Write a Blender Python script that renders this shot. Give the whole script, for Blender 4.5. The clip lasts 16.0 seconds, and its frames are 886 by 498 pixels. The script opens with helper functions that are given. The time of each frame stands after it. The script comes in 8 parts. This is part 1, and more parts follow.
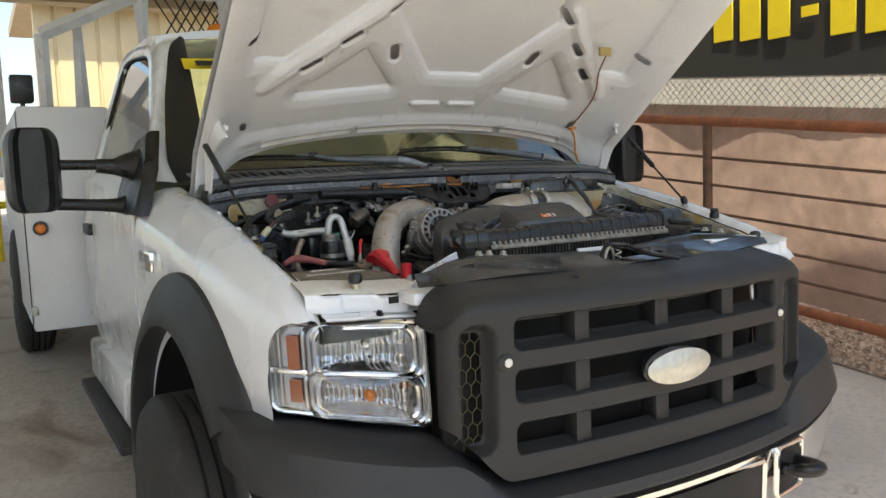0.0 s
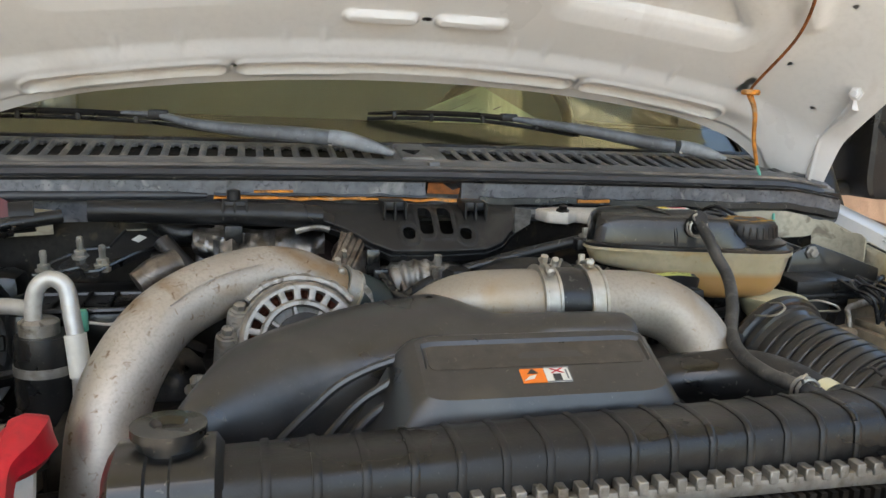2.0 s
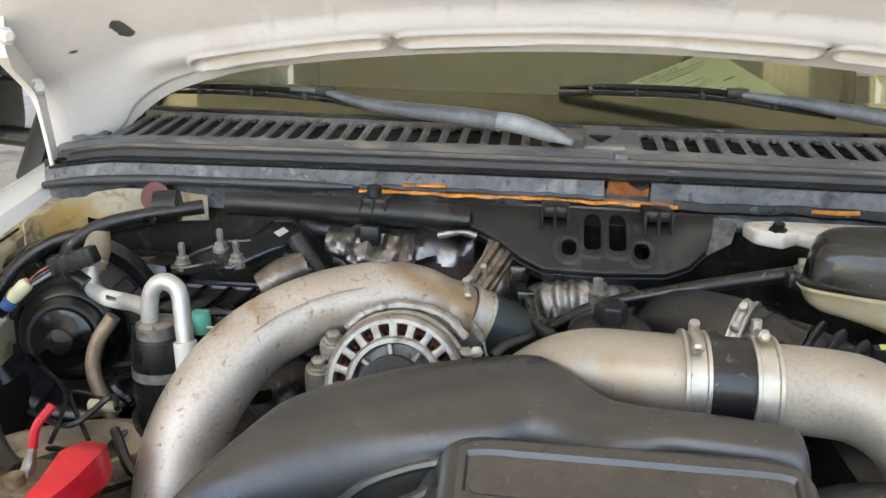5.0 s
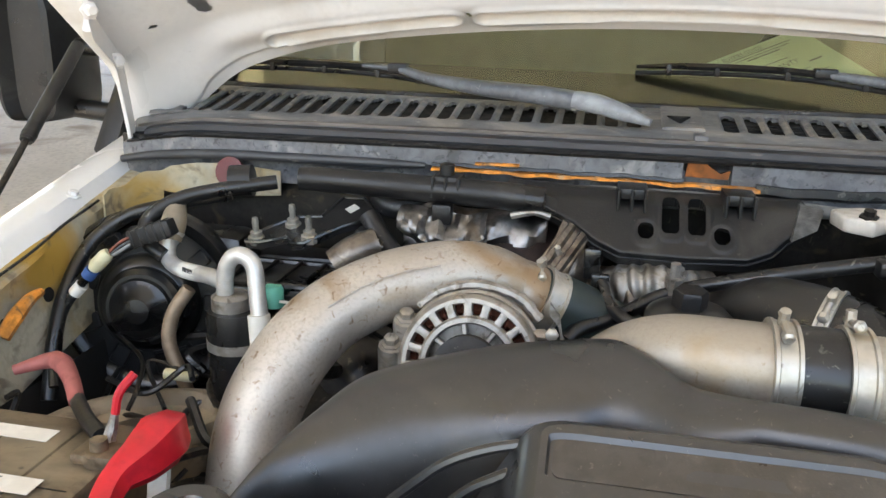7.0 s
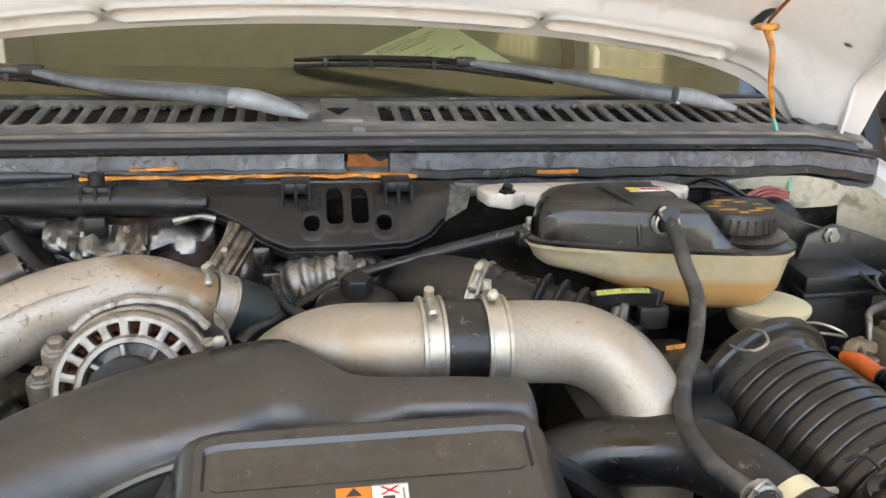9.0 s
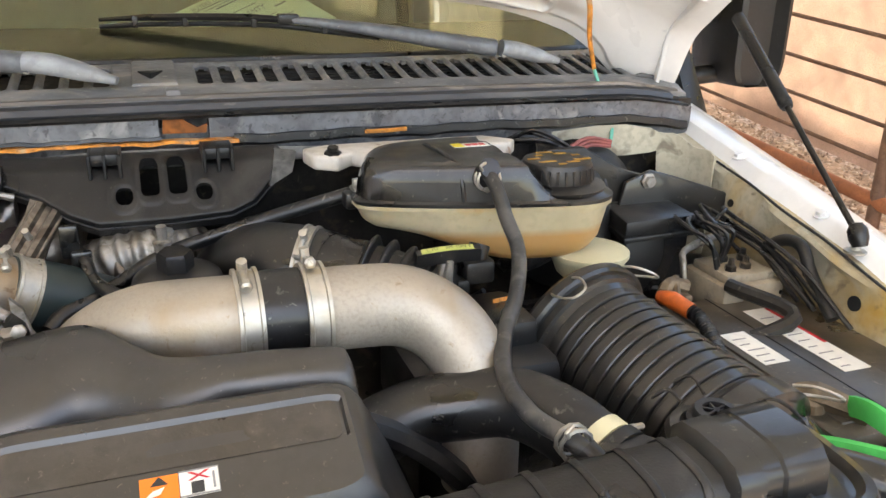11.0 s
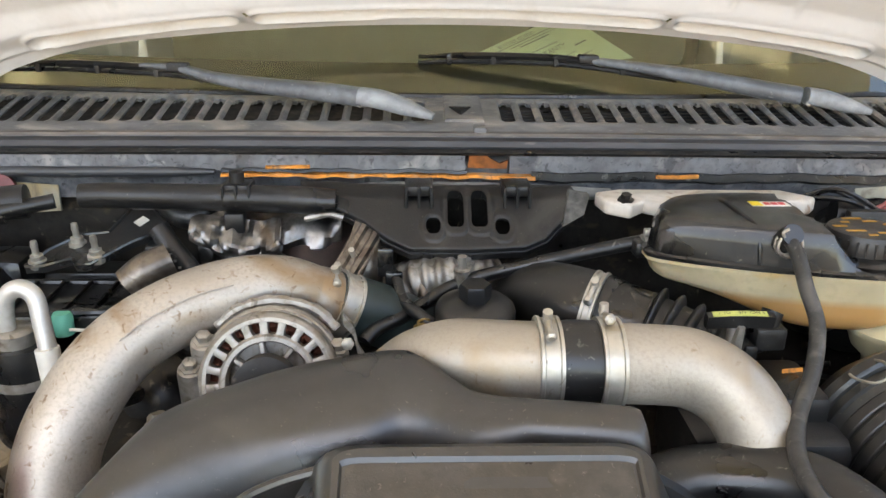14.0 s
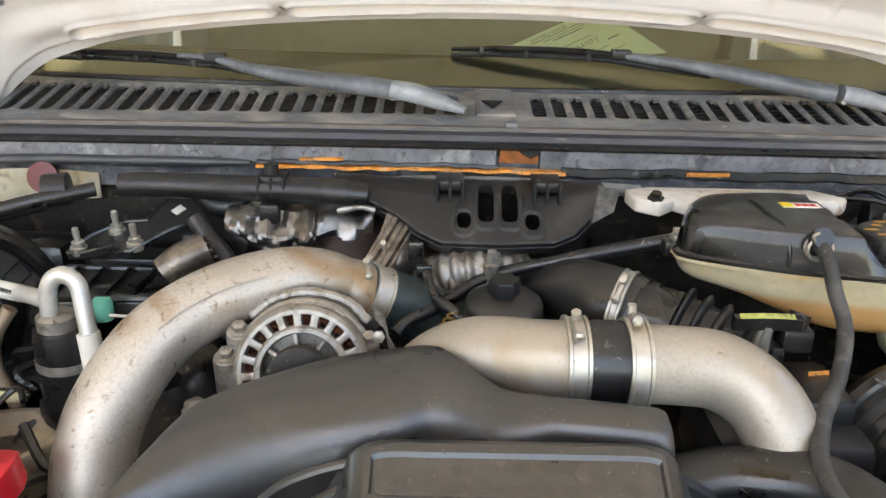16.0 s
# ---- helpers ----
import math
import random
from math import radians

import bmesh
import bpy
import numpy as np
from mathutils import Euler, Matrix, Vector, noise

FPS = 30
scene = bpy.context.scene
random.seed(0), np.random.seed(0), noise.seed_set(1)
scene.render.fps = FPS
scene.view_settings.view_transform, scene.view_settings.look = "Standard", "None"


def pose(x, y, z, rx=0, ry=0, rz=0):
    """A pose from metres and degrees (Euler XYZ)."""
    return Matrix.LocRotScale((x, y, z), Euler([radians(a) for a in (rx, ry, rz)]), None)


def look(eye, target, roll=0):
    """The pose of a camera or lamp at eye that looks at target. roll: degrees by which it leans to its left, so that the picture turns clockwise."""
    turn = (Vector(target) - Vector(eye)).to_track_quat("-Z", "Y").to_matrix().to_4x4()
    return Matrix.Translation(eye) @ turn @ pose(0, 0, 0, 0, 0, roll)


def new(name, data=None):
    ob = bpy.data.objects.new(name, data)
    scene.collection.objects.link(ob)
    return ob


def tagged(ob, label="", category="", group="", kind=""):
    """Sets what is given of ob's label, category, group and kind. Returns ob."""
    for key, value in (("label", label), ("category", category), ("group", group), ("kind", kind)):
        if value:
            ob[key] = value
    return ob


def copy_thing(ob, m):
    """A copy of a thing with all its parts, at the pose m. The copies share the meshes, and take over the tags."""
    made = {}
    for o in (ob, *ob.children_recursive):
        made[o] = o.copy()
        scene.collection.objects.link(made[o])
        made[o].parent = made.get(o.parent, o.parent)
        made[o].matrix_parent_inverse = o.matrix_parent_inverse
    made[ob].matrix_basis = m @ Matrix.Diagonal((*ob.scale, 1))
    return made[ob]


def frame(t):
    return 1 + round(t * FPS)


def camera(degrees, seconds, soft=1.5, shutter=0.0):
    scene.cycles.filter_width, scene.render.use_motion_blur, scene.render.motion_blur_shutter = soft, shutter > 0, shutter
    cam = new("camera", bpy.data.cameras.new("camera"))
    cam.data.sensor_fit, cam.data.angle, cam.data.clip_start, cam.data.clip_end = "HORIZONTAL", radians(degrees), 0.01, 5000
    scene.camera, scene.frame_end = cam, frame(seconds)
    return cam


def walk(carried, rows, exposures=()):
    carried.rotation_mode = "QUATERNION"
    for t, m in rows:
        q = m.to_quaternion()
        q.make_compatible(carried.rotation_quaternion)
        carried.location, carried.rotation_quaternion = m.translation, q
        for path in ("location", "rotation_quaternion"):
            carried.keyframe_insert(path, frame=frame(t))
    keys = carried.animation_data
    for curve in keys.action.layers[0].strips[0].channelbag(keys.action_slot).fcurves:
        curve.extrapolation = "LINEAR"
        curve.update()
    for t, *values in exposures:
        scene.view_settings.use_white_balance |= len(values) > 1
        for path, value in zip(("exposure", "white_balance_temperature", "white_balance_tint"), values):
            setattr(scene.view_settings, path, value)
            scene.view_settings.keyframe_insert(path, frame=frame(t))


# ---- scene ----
# The camera and its way: seconds, eye, target, roll.
cam = camera(58.1, 16.0)
PATH = [
    (0, (-1.449, -1.4, 1.398), (-0.448, 0.321, 1.208), -2.2),
    (0.5, (-1.176, -1.046, 1.421), (-0.182, 0.677, 1.215), -1.6),
    (1, (-0.814, -0.778, 1.435), (0.095, 0.99, 1.213), -0.5),
    (1.5, (-0.528, -0.477, 1.446), (0.227, 1.359, 1.206), 1.1),
    (2, (-0.289, -0.222, 1.508), (0.193, 1.687, 1.156), 2.2),
    (2.5, (-0.075, -0.059, 1.562), (0.153, 1.876, 1.11), 2.2),
    (3, (-0.043, -0.021, 1.573), (0.052, 1.915, 1.078), 1.1),
    (3.5, (-0.055, -0.012, 1.577), (0.005, 1.921, 1.066), 0.5),
    (4, (-0.058, -0.009, 1.574), (-0.047, 1.922, 1.056), 0.5),
    (4.5, (-0.067, -0.012, 1.574), (-0.16, 1.916, 1.049), 0.8),
    (5, (-0.087, -0.023, 1.576), (-0.32, 1.891, 1.043), 1.3),
    (5.2, (-0.1, -0.028, 1.578), (-0.398, 1.875, 1.04), 1.4),
    (7.3, (-0.11, -0.017, 1.571), (-0.475, 1.86, 0.985), 1.5),
    (7.5, (-0.105, -0.021, 1.573), (-0.404, 1.869, 0.991), 1.5),
    (8, (-0.093, -0.014, 1.577), (-0.189, 1.899, 1.0), 1.6),
    (8.5, (-0.074, -0.014, 1.581), (0.03, 1.898, 1.003), 1.4),
    (9, (-0.055, -0.012, 1.58), (0.282, 1.869, 0.989), 1.2),
    (9.5, (-0.035, -0.005, 1.581), (0.485, 1.823, 0.958), 1.0),
    (9.7, (-0.021, -0.005, 1.579), (0.56, 1.799, 0.941), 0.8),
    (11.8, (-0.01, -0.012, 1.586), (0.648, 1.742, 0.887), 1.1),
    (12, (-0.016, -0.009, 1.586), (0.587, 1.767, 0.893), 1.0),
    (12.5, (-0.034, -0.015, 1.59), (0.408, 1.814, 0.914), 0.8),
    (13, (-0.053, -0.018, 1.597), (0.235, 1.844, 0.927), 0.9),
    (13.5, (-0.065, -0.021, 1.619), (0.094, 1.853, 0.939), 0.8),
    (14, (-0.074, -0.022, 1.645), (0.002, 1.851, 0.949), 0.9),
    (14.5, (-0.081, -0.03, 1.66), (-0.042, 1.839, 0.95), 1.1),
    (15, (-0.078, -0.03, 1.662), (-0.055, 1.835, 0.939), 1.2),
    (15.5, (-0.078, -0.034, 1.665), (-0.062, 1.827, 0.932), 1.3),
    (16, (-0.08, -0.03, 1.665), (-0.068, 1.828, 0.925), 1.3),
]
EXPOSURES = [(0, 1.17, 6900, 5), (0.7, 1.2, 7100, 6), (1.5, 1.58, 7200, 6), (2, 1.84, 7200, 6), (2.5, 2.28, 7200, 7), (5, 2.42, 7200, 7), (7.5, 2.38, 7300, 8), (9, 2.48, 7500, 9), (12, 2.52, 7800, 10), (13.5, 2.53, 7500, 9), (16, 2.55, 7500, 9)]
walk(cam, [(t, look(eye, target, roll)) for t, eye, target, roll in PATH], EXPOSURES)

# ---- light ----
world = bpy.data.worlds.new("sky")
scene.world = world
world.use_nodes = True
wn = world.node_tree.nodes
sky = wn.new("ShaderNodeTexSky")
sky.sky_type, sky.sun_disc = "NISHITA", False
sky.sun_elevation, sky.sun_rotation = radians(61), radians(206.6)
sky.dust_density = 2.0
wn["Background"].inputs[1].default_value = 0.15
world.node_tree.links.new(sky.outputs[0], wn["Background"].inputs[0])
sun = new("sun", bpy.data.lights.new("sun", "SUN"))
sun.data.energy, sun.data.angle, sun.data.color = 2.8, radians(0.5), (1.0, 0.93, 0.82)
sun.matrix_world = look((-3.0, -6.0, 12), (0, 0, 0))


# ---- materials ----
def surface(name, base, rough=0.5, metal=0.0, var=0.12, scale=6.0, fine=90.0, bump=0.12, bscale=260.0, stain=None, amount=0.45, sscale=9.0, coat=0.0, rvar=0.12, spec=0.5, stretch=(1, 1, 1), specks=None, spamount=0.34, spscale=140.0, sstretch=None):
    """A surface with broad and fine variation, bump and, where given, stains of one colour."""
    m = bpy.data.materials.new(name)
    m.use_nodes = True
    nt = m.node_tree
    nd, lk = nt.nodes, nt.links
    p = nd["Principled BSDF"]
    co = nd.new("ShaderNodeTexCoord")
    mp = nd.new("ShaderNodeMapping")
    mp.inputs["Scale"].default_value = stretch
    lk.new(co.outputs["Object"], mp.inputs[0])

    def noise_at(s, detail=4.0, dist=0.0):
        n = nd.new("ShaderNodeTexNoise")
        n.inputs["Scale"].default_value, n.inputs["Detail"].default_value, n.inputs["Distortion"].default_value = s, detail, dist
        lk.new(mp.outputs[0], n.inputs[0])
        return n.outputs[0]

    def mix(a, b, f, mode="MIX"):
        x = nd.new("ShaderNodeMix")
        x.data_type, x.blend_type = "RGBA", mode
        for sock, v in ((x.inputs[6], a), (x.inputs[7], b), (x.inputs[0], f)):
            if isinstance(v, (tuple, list)):
                sock.default_value = (*v[:3], 1)
            elif isinstance(v, float):
                sock.default_value = v
            else:
                lk.new(v, sock)
        return x.outputs[2]

    def ramp(src, lo, hi, a=0.0, b=1.0):
        r = nd.new("ShaderNodeMapRange")
        r.inputs[1].default_value, r.inputs[2].default_value, r.inputs[3].default_value, r.inputs[4].default_value = lo, hi, a, b
        lk.new(src, r.inputs[0])
        return r.outputs[0]

    broad, grain = noise_at(scale, 5.0, 0.4), noise_at(fine, 3.0)
    dark = tuple(c * (1 - 2 * var) for c in base)
    light = tuple(min(1.0, c * (1 + var)) for c in base)
    col = mix(dark, light, ramp(broad, 0.3, 0.7))
    col = mix(col, tuple(c * max(0.2, 1 - 2 * var) for c in base), ramp(grain, 0.45, 0.70, 0.0, 0.8))
    if stain:
        col = mix(col, stain, ramp(noise_at(sscale, 8.0, 0.8), 1 - amount, 1 - amount + 0.13, 0.0, 0.85))
    if specks:
        col = mix(col, specks, ramp(noise_at(spscale, 5.0, 0.8), 1 - spamount, 1 - spamount + 0.10, 0.0, 0.7))
    lk.new(col, p.inputs["Base Color"])
    lk.new(ramp(broad, 0.3, 0.7, max(0.02, rough - rvar * rough), min(1, rough + rvar)), p.inputs["Roughness"])
    p.inputs["Metallic"].default_value = metal
    p.inputs["Coat Weight"].default_value = coat
    p.inputs["Coat Roughness"].default_value = 0.05
    p.inputs["Specular IOR Level"].default_value = spec
    if bump:
        b = nd.new("ShaderNodeBump")
        b.inputs["Strength"].default_value, b.inputs["Distance"].default_value = bump, 0.0006
        lk.new(noise_at(bscale, 4.0), b.inputs["Height"])
        lk.new(b.outputs[0], p.inputs["Normal"])
    return m


def glass(name, tint, rough=0.02, ior=1.45, weight=1.0):
    m = surface(name, tint, rough, var=0.01, bump=0.0, rvar=0.0)
    m.node_tree.nodes["Principled BSDF"].inputs["Transmission Weight"].default_value = weight
    m.node_tree.nodes["Principled BSDF"].inputs["IOR"].default_value = ior
    return m


WHITE = surface("white_paint", (0.78, 0.79, 0.80), 0.22, var=0.02, scale=3, bump=0.02, bscale=60, coat=0.5)
HOODIN = surface("hood_inner_paint", (0.73, 0.72, 0.70), 0.30, var=0.03, scale=5, bump=0.05, bscale=180, stain=(0.60, 0.57, 0.53), amount=0.40, sscale=5, specks=(0.45, 0.41, 0.36), spamount=0.28, spscale=120)
BAYPAINT = surface("bay_paint", (0.52, 0.48, 0.37), 0.35, var=0.16, scale=6, bump=0.15, stain=(0.46, 0.26, 0.02), amount=0.51, sscale=4.5, specks=(0.13, 0.10, 0.07), spamount=0.42, spscale=26)
GRILLE = surface("grey_textured_plastic", (0.026, 0.026, 0.026), 0.50, var=0.08, scale=4, bump=0.9, bscale=700, spec=0.4)
FLARE = surface("flare_plastic", (0.032, 0.032, 0.033), 0.52, var=0.07, scale=4, bump=0.8, bscale=700, spec=0.4)
PLASTIC = surface("black_plastic", (0.012, 0.012, 0.0125), 0.28, var=0.15, scale=9, bump=0.5, bscale=420, stain=(0.036, 0.034, 0.031), amount=0.44, sscale=11, spec=0.45, rvar=0.3, specks=(0.17, 0.155, 0.13), spamount=0.325, spscale=330)
SHROUD = surface("dusty_black_plastic", (0.018, 0.018, 0.0188), 0.22, var=0.2, scale=7, bump=0.12, bscale=620, stain=(0.042, 0.038, 0.032), amount=0.47, sscale=6, rvar=0.25, spec=0.9, specks=(0.16, 0.14, 0.115), spamount=0.34, spscale=300)
SATIN = surface("satin_black_plastic", (0.007, 0.007, 0.007), 0.22, var=0.15, scale=9, bump=0.12, bscale=300, stain=(0.022, 0.019, 0.015), amount=0.40, sscale=9, rvar=0.5, spec=0.5, coat=0.5, specks=(0.15, 0.13, 0.10), spamount=0.33, spscale=160)
COWLM = surface("weathered_cowl_plastic", (0.165, 0.165, 0.167), 0.42, var=0.22, scale=16, bump=0.9, bscale=420, stain=(0.28, 0.25, 0.215), amount=0.47, sscale=24, stretch=(0.35, 1, 1), specks=(0.36, 0.34, 0.31), spamount=0.37, spscale=260)
RUBBER = surface("rubber", (0.008, 0.008, 0.0085), 0.28, var=0.2, scale=14, bump=0.4, bscale=200, stain=(0.032, 0.030, 0.028), amount=0.40, sscale=24, spec=0.5, coat=0.2, rvar=0.5, specks=(0.16, 0.15, 0.135), spamount=0.37, spscale=110)
SEAL = surface("rubber_seal", (0.045, 0.047, 0.052), 0.36, var=0.2, scale=14, bump=0.2, stain=(0.12, 0.115, 0.105), amount=0.44, sscale=14, stretch=(0.25, 1, 1), spec=0.6, specks=(0.22, 0.20, 0.17), spamount=0.33, spscale=80)
TYRE = surface("tyre_rubber", (0.034, 0.033, 0.032), 0.7, var=0.12, scale=9, bump=0.3, stain=(0.06, 0.053, 0.046), amount=0.45, spec=0.35)
PIPE = surface("cast_aluminium", (0.50, 0.455, 0.40), 0.38, metal=0.70, var=0.09, scale=9, fine=260, bump=0.4, bscale=330, stain=(0.30, 0.195, 0.10), amount=0.46, sscale=8, rvar=0.35, specks=(0.16, 0.08, 0.03), spamount=0.40, spscale=85)
PIPE2 = surface("cast_aluminium_clean", (0.42, 0.38, 0.325), 0.43, metal=0.65, var=0.08, scale=9, fine=260, bump=0.4, bscale=330, stain=(0.33, 0.255, 0.17), amount=0.48, sscale=7, rvar=0.35, specks=(0.24, 0.175, 0.11), spamount=0.36, spscale=110)
ALU = surface("bare_aluminium", (0.40, 0.375, 0.34), 0.46, metal=0.75, var=0.18, scale=25, bump=0.35, stain=(0.20, 0.17, 0.13), amount=0.47, sscale=35, specks=(0.09, 0.075, 0.06), spamount=0.40, spscale=70)
STEEL = surface("zinc_steel", (0.52, 0.50, 0.45), 0.44, metal=0.8, var=0.12, scale=25, bump=0.15, stain=(0.42, 0.36, 0.26), amount=0.45, sscale=30, specks=(0.16, 0.13, 0.09), spamount=0.34, spscale=120)
CHROME = surface("chrome", (0.82, 0.82, 0.82), 0.07, metal=1.0, var=0.02, bump=0.02)
DARKMETAL = surface("oily_dark_metal", (0.028, 0.025, 0.022), 0.38, metal=0.4, var=0.3, scale=20, bump=0.5, bscale=120, stain=(0.10, 0.075, 0.05), amount=0.42, sscale=22, specks=(0.22, 0.19, 0.15), spamount=0.36, spscale=60, rvar=0.3)
FOIL = surface("heat_shield_foil", (0.33, 0.32, 0.31), 0.36, metal=1.0, var=0.3, scale=30, bump=0.7, bscale=55, stain=(0.22, 0.17, 0.12), amount=0.42, sscale=14)
BURNT = surface("burnt_steel", (0.26, 0.225, 0.19), 0.35, metal=0.8, var=0.3, scale=30, bump=0.5, stain=(0.08, 0.06, 0.045), amount=0.48, sscale=30)
COPPER = surface("copper_winding", (0.20, 0.065, 0.04), 0.4, metal=0.6, var=0.4, scale=60)
GREENBOOT = surface("green_rubber_boot", (0.022, 0.036, 0.034), 0.45, var=0.15, scale=14, bump=0.1, stain=(0.06, 0.06, 0.05), amount=0.35)
TANK = surface("yellowed_tank_plastic", (0.50, 0.43, 0.28), 0.33, var=0.10, scale=9, bump=0.05, stain=(0.50, 0.34, 0.14), amount=0.44, sscale=14, specks=(0.30, 0.20, 0.08), spamount=0.34, spscale=60)
TANK.node_tree.nodes["Principled BSDF"].inputs["Subsurface Weight"].default_value = 0.25
TANK.node_tree.nodes["Principled BSDF"].inputs["Subsurface Radius"].default_value = (0.02, 0.012, 0.005)


def liquid_level(m, z0, z1, tone):
    """Liquid seen through the plastic below a level."""
    nd, lk = m.node_tree.nodes, m.node_tree.links
    p = nd["Principled BSDF"]
    old = p.inputs["Base Color"].links[0].from_socket
    co, sep, mr, mx = nd.new("ShaderNodeTexCoord"), nd.new("ShaderNodeSeparateXYZ"), nd.new("ShaderNodeMapRange"), nd.new("ShaderNodeMix")
    lk.new(co.outputs["Object"], sep.inputs[0])
    lk.new(sep.outputs[2], mr.inputs[0])
    mr.inputs[1].default_value, mr.inputs[2].default_value, mr.inputs[3].default_value, mr.inputs[4].default_value = z1, z0, 0.0, 0.85
    mx.data_type = "RGBA"
    lk.new(mr.outputs[0], mx.inputs[0])
    lk.new(old, mx.inputs[6])
    mx.inputs[7].default_value = (*tone, 1)
    lk.new(mx.outputs[2], p.inputs["Base Color"])


liquid_level(TANK, 1.277, 1.287, (0.44, 0.23, 0.07))
CREAM = surface("cream_plastic", (0.62, 0.58, 0.38), 0.4, var=0.08, scale=15)
RED = surface("red_plastic", (0.55, 0.012, 0.025), 0.4, var=0.12, scale=25, bump=0.05)
PINK = surface("faded_red_sleeve", (0.33, 0.10, 0.09), 0.55, var=0.15, scale=30)
ORANGE = surface("orange_foam", (0.72, 0.27, 0.04), 0.75, var=0.3, scale=30, bump=0.8, bscale=160, stain=(0.42, 0.30, 0.18), amount=0.48, sscale=22, specks=(0.10, 0.06, 0.03), spamount=0.42, spscale=70)
RUST = surface("rust", (0.28, 0.09, 0.02), 0.85, var=0.3, scale=40, bump=0.5)
YELLOW = surface("yellow_paint", (0.80, 0.62, 0.02), 0.5, var=0.05)
LABEL = surface("paper_label", (0.72, 0.70, 0.64), 0.5, var=0.06, scale=30, bump=0.0)
INK = surface("black_ink", (0.03, 0.03, 0.03), 0.6, var=0.05, bump=0.0)
GREYINK = surface("grey_ink", (0.25, 0.25, 0.25), 0.6, var=0.05, bump=0.0)
PAPER = surface("green_paper", (0.72, 0.82, 0.62), 0.6, var=0.04, scale=12, bump=0.0)
TEAL = surface("green_cap_plastic", (0.14, 0.50, 0.38), 0.45, var=0.06)
CLOTH = surface("green_cloth", (0.05, 0.48, 0.10), 0.8, var=0.1, scale=40)
BATTERY = surface("battery_case", (0.050, 0.042, 0.032), 0.30, var=0.2, scale=8, bump=0.1, stain=(0.095, 0.076, 0.054), amount=0.52, sscale=6, rvar=0.3, spec=0.7, specks=(0.20, 0.165, 0.12), spamount=0.36, spscale=90)
DUSTY = surface("dust_covered_case", (0.30, 0.245, 0.175), 0.6, var=0.15, scale=8, bump=0.2, stain=(0.40, 0.34, 0.25), amount=0.46, sscale=9, specks=(0.12, 0.095, 0.07), spamount=0.40, spscale=45)
TANCASE = surface("dust_coated_battery", (0.165, 0.131, 0.086), 0.45, var=0.2, scale=7, bump=0.2, stain=(0.28, 0.225, 0.148), amount=0.50, sscale=6, rvar=0.3, specks=(0.06, 0.05, 0.04), spamount=0.36, spscale=60)
GLASS = glass("green_glass", (0.80, 0.87, 0.76), 0.02, 1.55)
PANEL = surface("scuffed_grey_panel", (0.155, 0.160, 0.172), 0.30, var=0.22, scale=18, bump=0.6, bscale=300, stain=(0.28, 0.275, 0.265), amount=0.45, sscale=26, specks=(0.03, 0.03, 0.032), spamount=0.42, spscale=120, rvar=0.35)
SEATM = surface("seat_cloth", (0.42, 0.40, 0.30), 0.85, var=0.08, scale=20, bump=0.3)
LENS = glass("lamp_lens", (0.97, 0.98, 0.98), 0.01, 1.3)
REFLECTOR = surface("lamp_reflector", (0.62, 0.63, 0.66), 0.10, metal=1.0, var=0.05, bump=0.05)
AMBER = surface("amber_plastic", (0.75, 0.22, 0.02), 0.2, var=0.05, bump=0.05)
AMBERDARK = surface("amber_reflector", (0.42, 0.13, 0.05), 0.25, var=0.08, bump=0.15, bscale=120)
CONCRETE = surface("stained_concrete", (0.58, 0.525, 0.46), 0.7, var=0.14, scale=0.9, fine=30, bump=0.5, bscale=90, stain=(0.24, 0.175, 0.125), amount=0.44, sscale=1.3, specks=(0.13, 0.10, 0.08), spamount=0.33, spscale=5)
GRAVELM = surface("gravel_stone", (0.50, 0.36, 0.26), 0.85, var=0.3, scale=14, fine=60, bump=0.5, bscale=60, stain=(0.66, 0.55, 0.44), amount=0.49, sscale=22)
RAIL = surface("rusty_orange_paint", (0.42, 0.15, 0.07), 0.6, var=0.15, scale=8, bump=0.2, stain=(0.22, 0.09, 0.05), amount=0.42, sscale=15)
POSTM = surface("rust_brown_steel", (0.22, 0.12, 0.08), 0.7, var=0.2, scale=12, bump=0.2)
SCREEN = surface("tan_shade_cloth", (0.60, 0.42, 0.335), 0.85, var=0.14, scale=5, fine=160, bump=0.8, bscale=60)
WIRE = surface("galvanised_wire", (0.55, 0.55, 0.52), 0.4, metal=0.8, var=0.1)
BANNER = surface("black_vinyl_banner", (0.028, 0.027, 0.025), 0.5, var=0.1, scale=2, bump=0.05)
STUCCO = surface("pale_block_wall", (0.58, 0.56, 0.48), 0.85, var=0.06, scale=4, bump=0.3)
TANSTEEL = surface("tan_steel", (0.50, 0.40, 0.26), 0.6, var=0.1, scale=3, bump=0.1)
CREAMWALL = surface("cream_metal_siding", (0.72, 0.60, 0.36), 0.6, var=0.05, scale=2)
CEIL = surface("canopy_sheet", (0.76, 0.75, 0.56), 0.55, var=0.06, scale=1.5, bump=0.05)
DASH = surface("dashboard_vinyl", (0.30, 0.31, 0.21), 0.6, var=0.1, scale=10, bump=0.2)
LEAF = surface("leaf", (0.07, 0.12, 0.03), 0.6, var=0.3, scale=9)
# Near-black: the shade of recesses, gaps and the underside is put into this colour.
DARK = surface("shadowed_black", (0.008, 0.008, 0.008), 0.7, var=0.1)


# ---- mesh helpers ----
def V3(*a):
    return np.array(a, float)


def join(*geos):
    vs, fs = [], []
    for v, f in geos:
        n = len(vs)
        vs += [tuple(p) for p in v]
        fs += [tuple(i + n for i in q) for q in f]
    return vs, fs


def moved(geo, m):
    return [tuple(m @ Vector(p)) for p in geo[0]], geo[1]


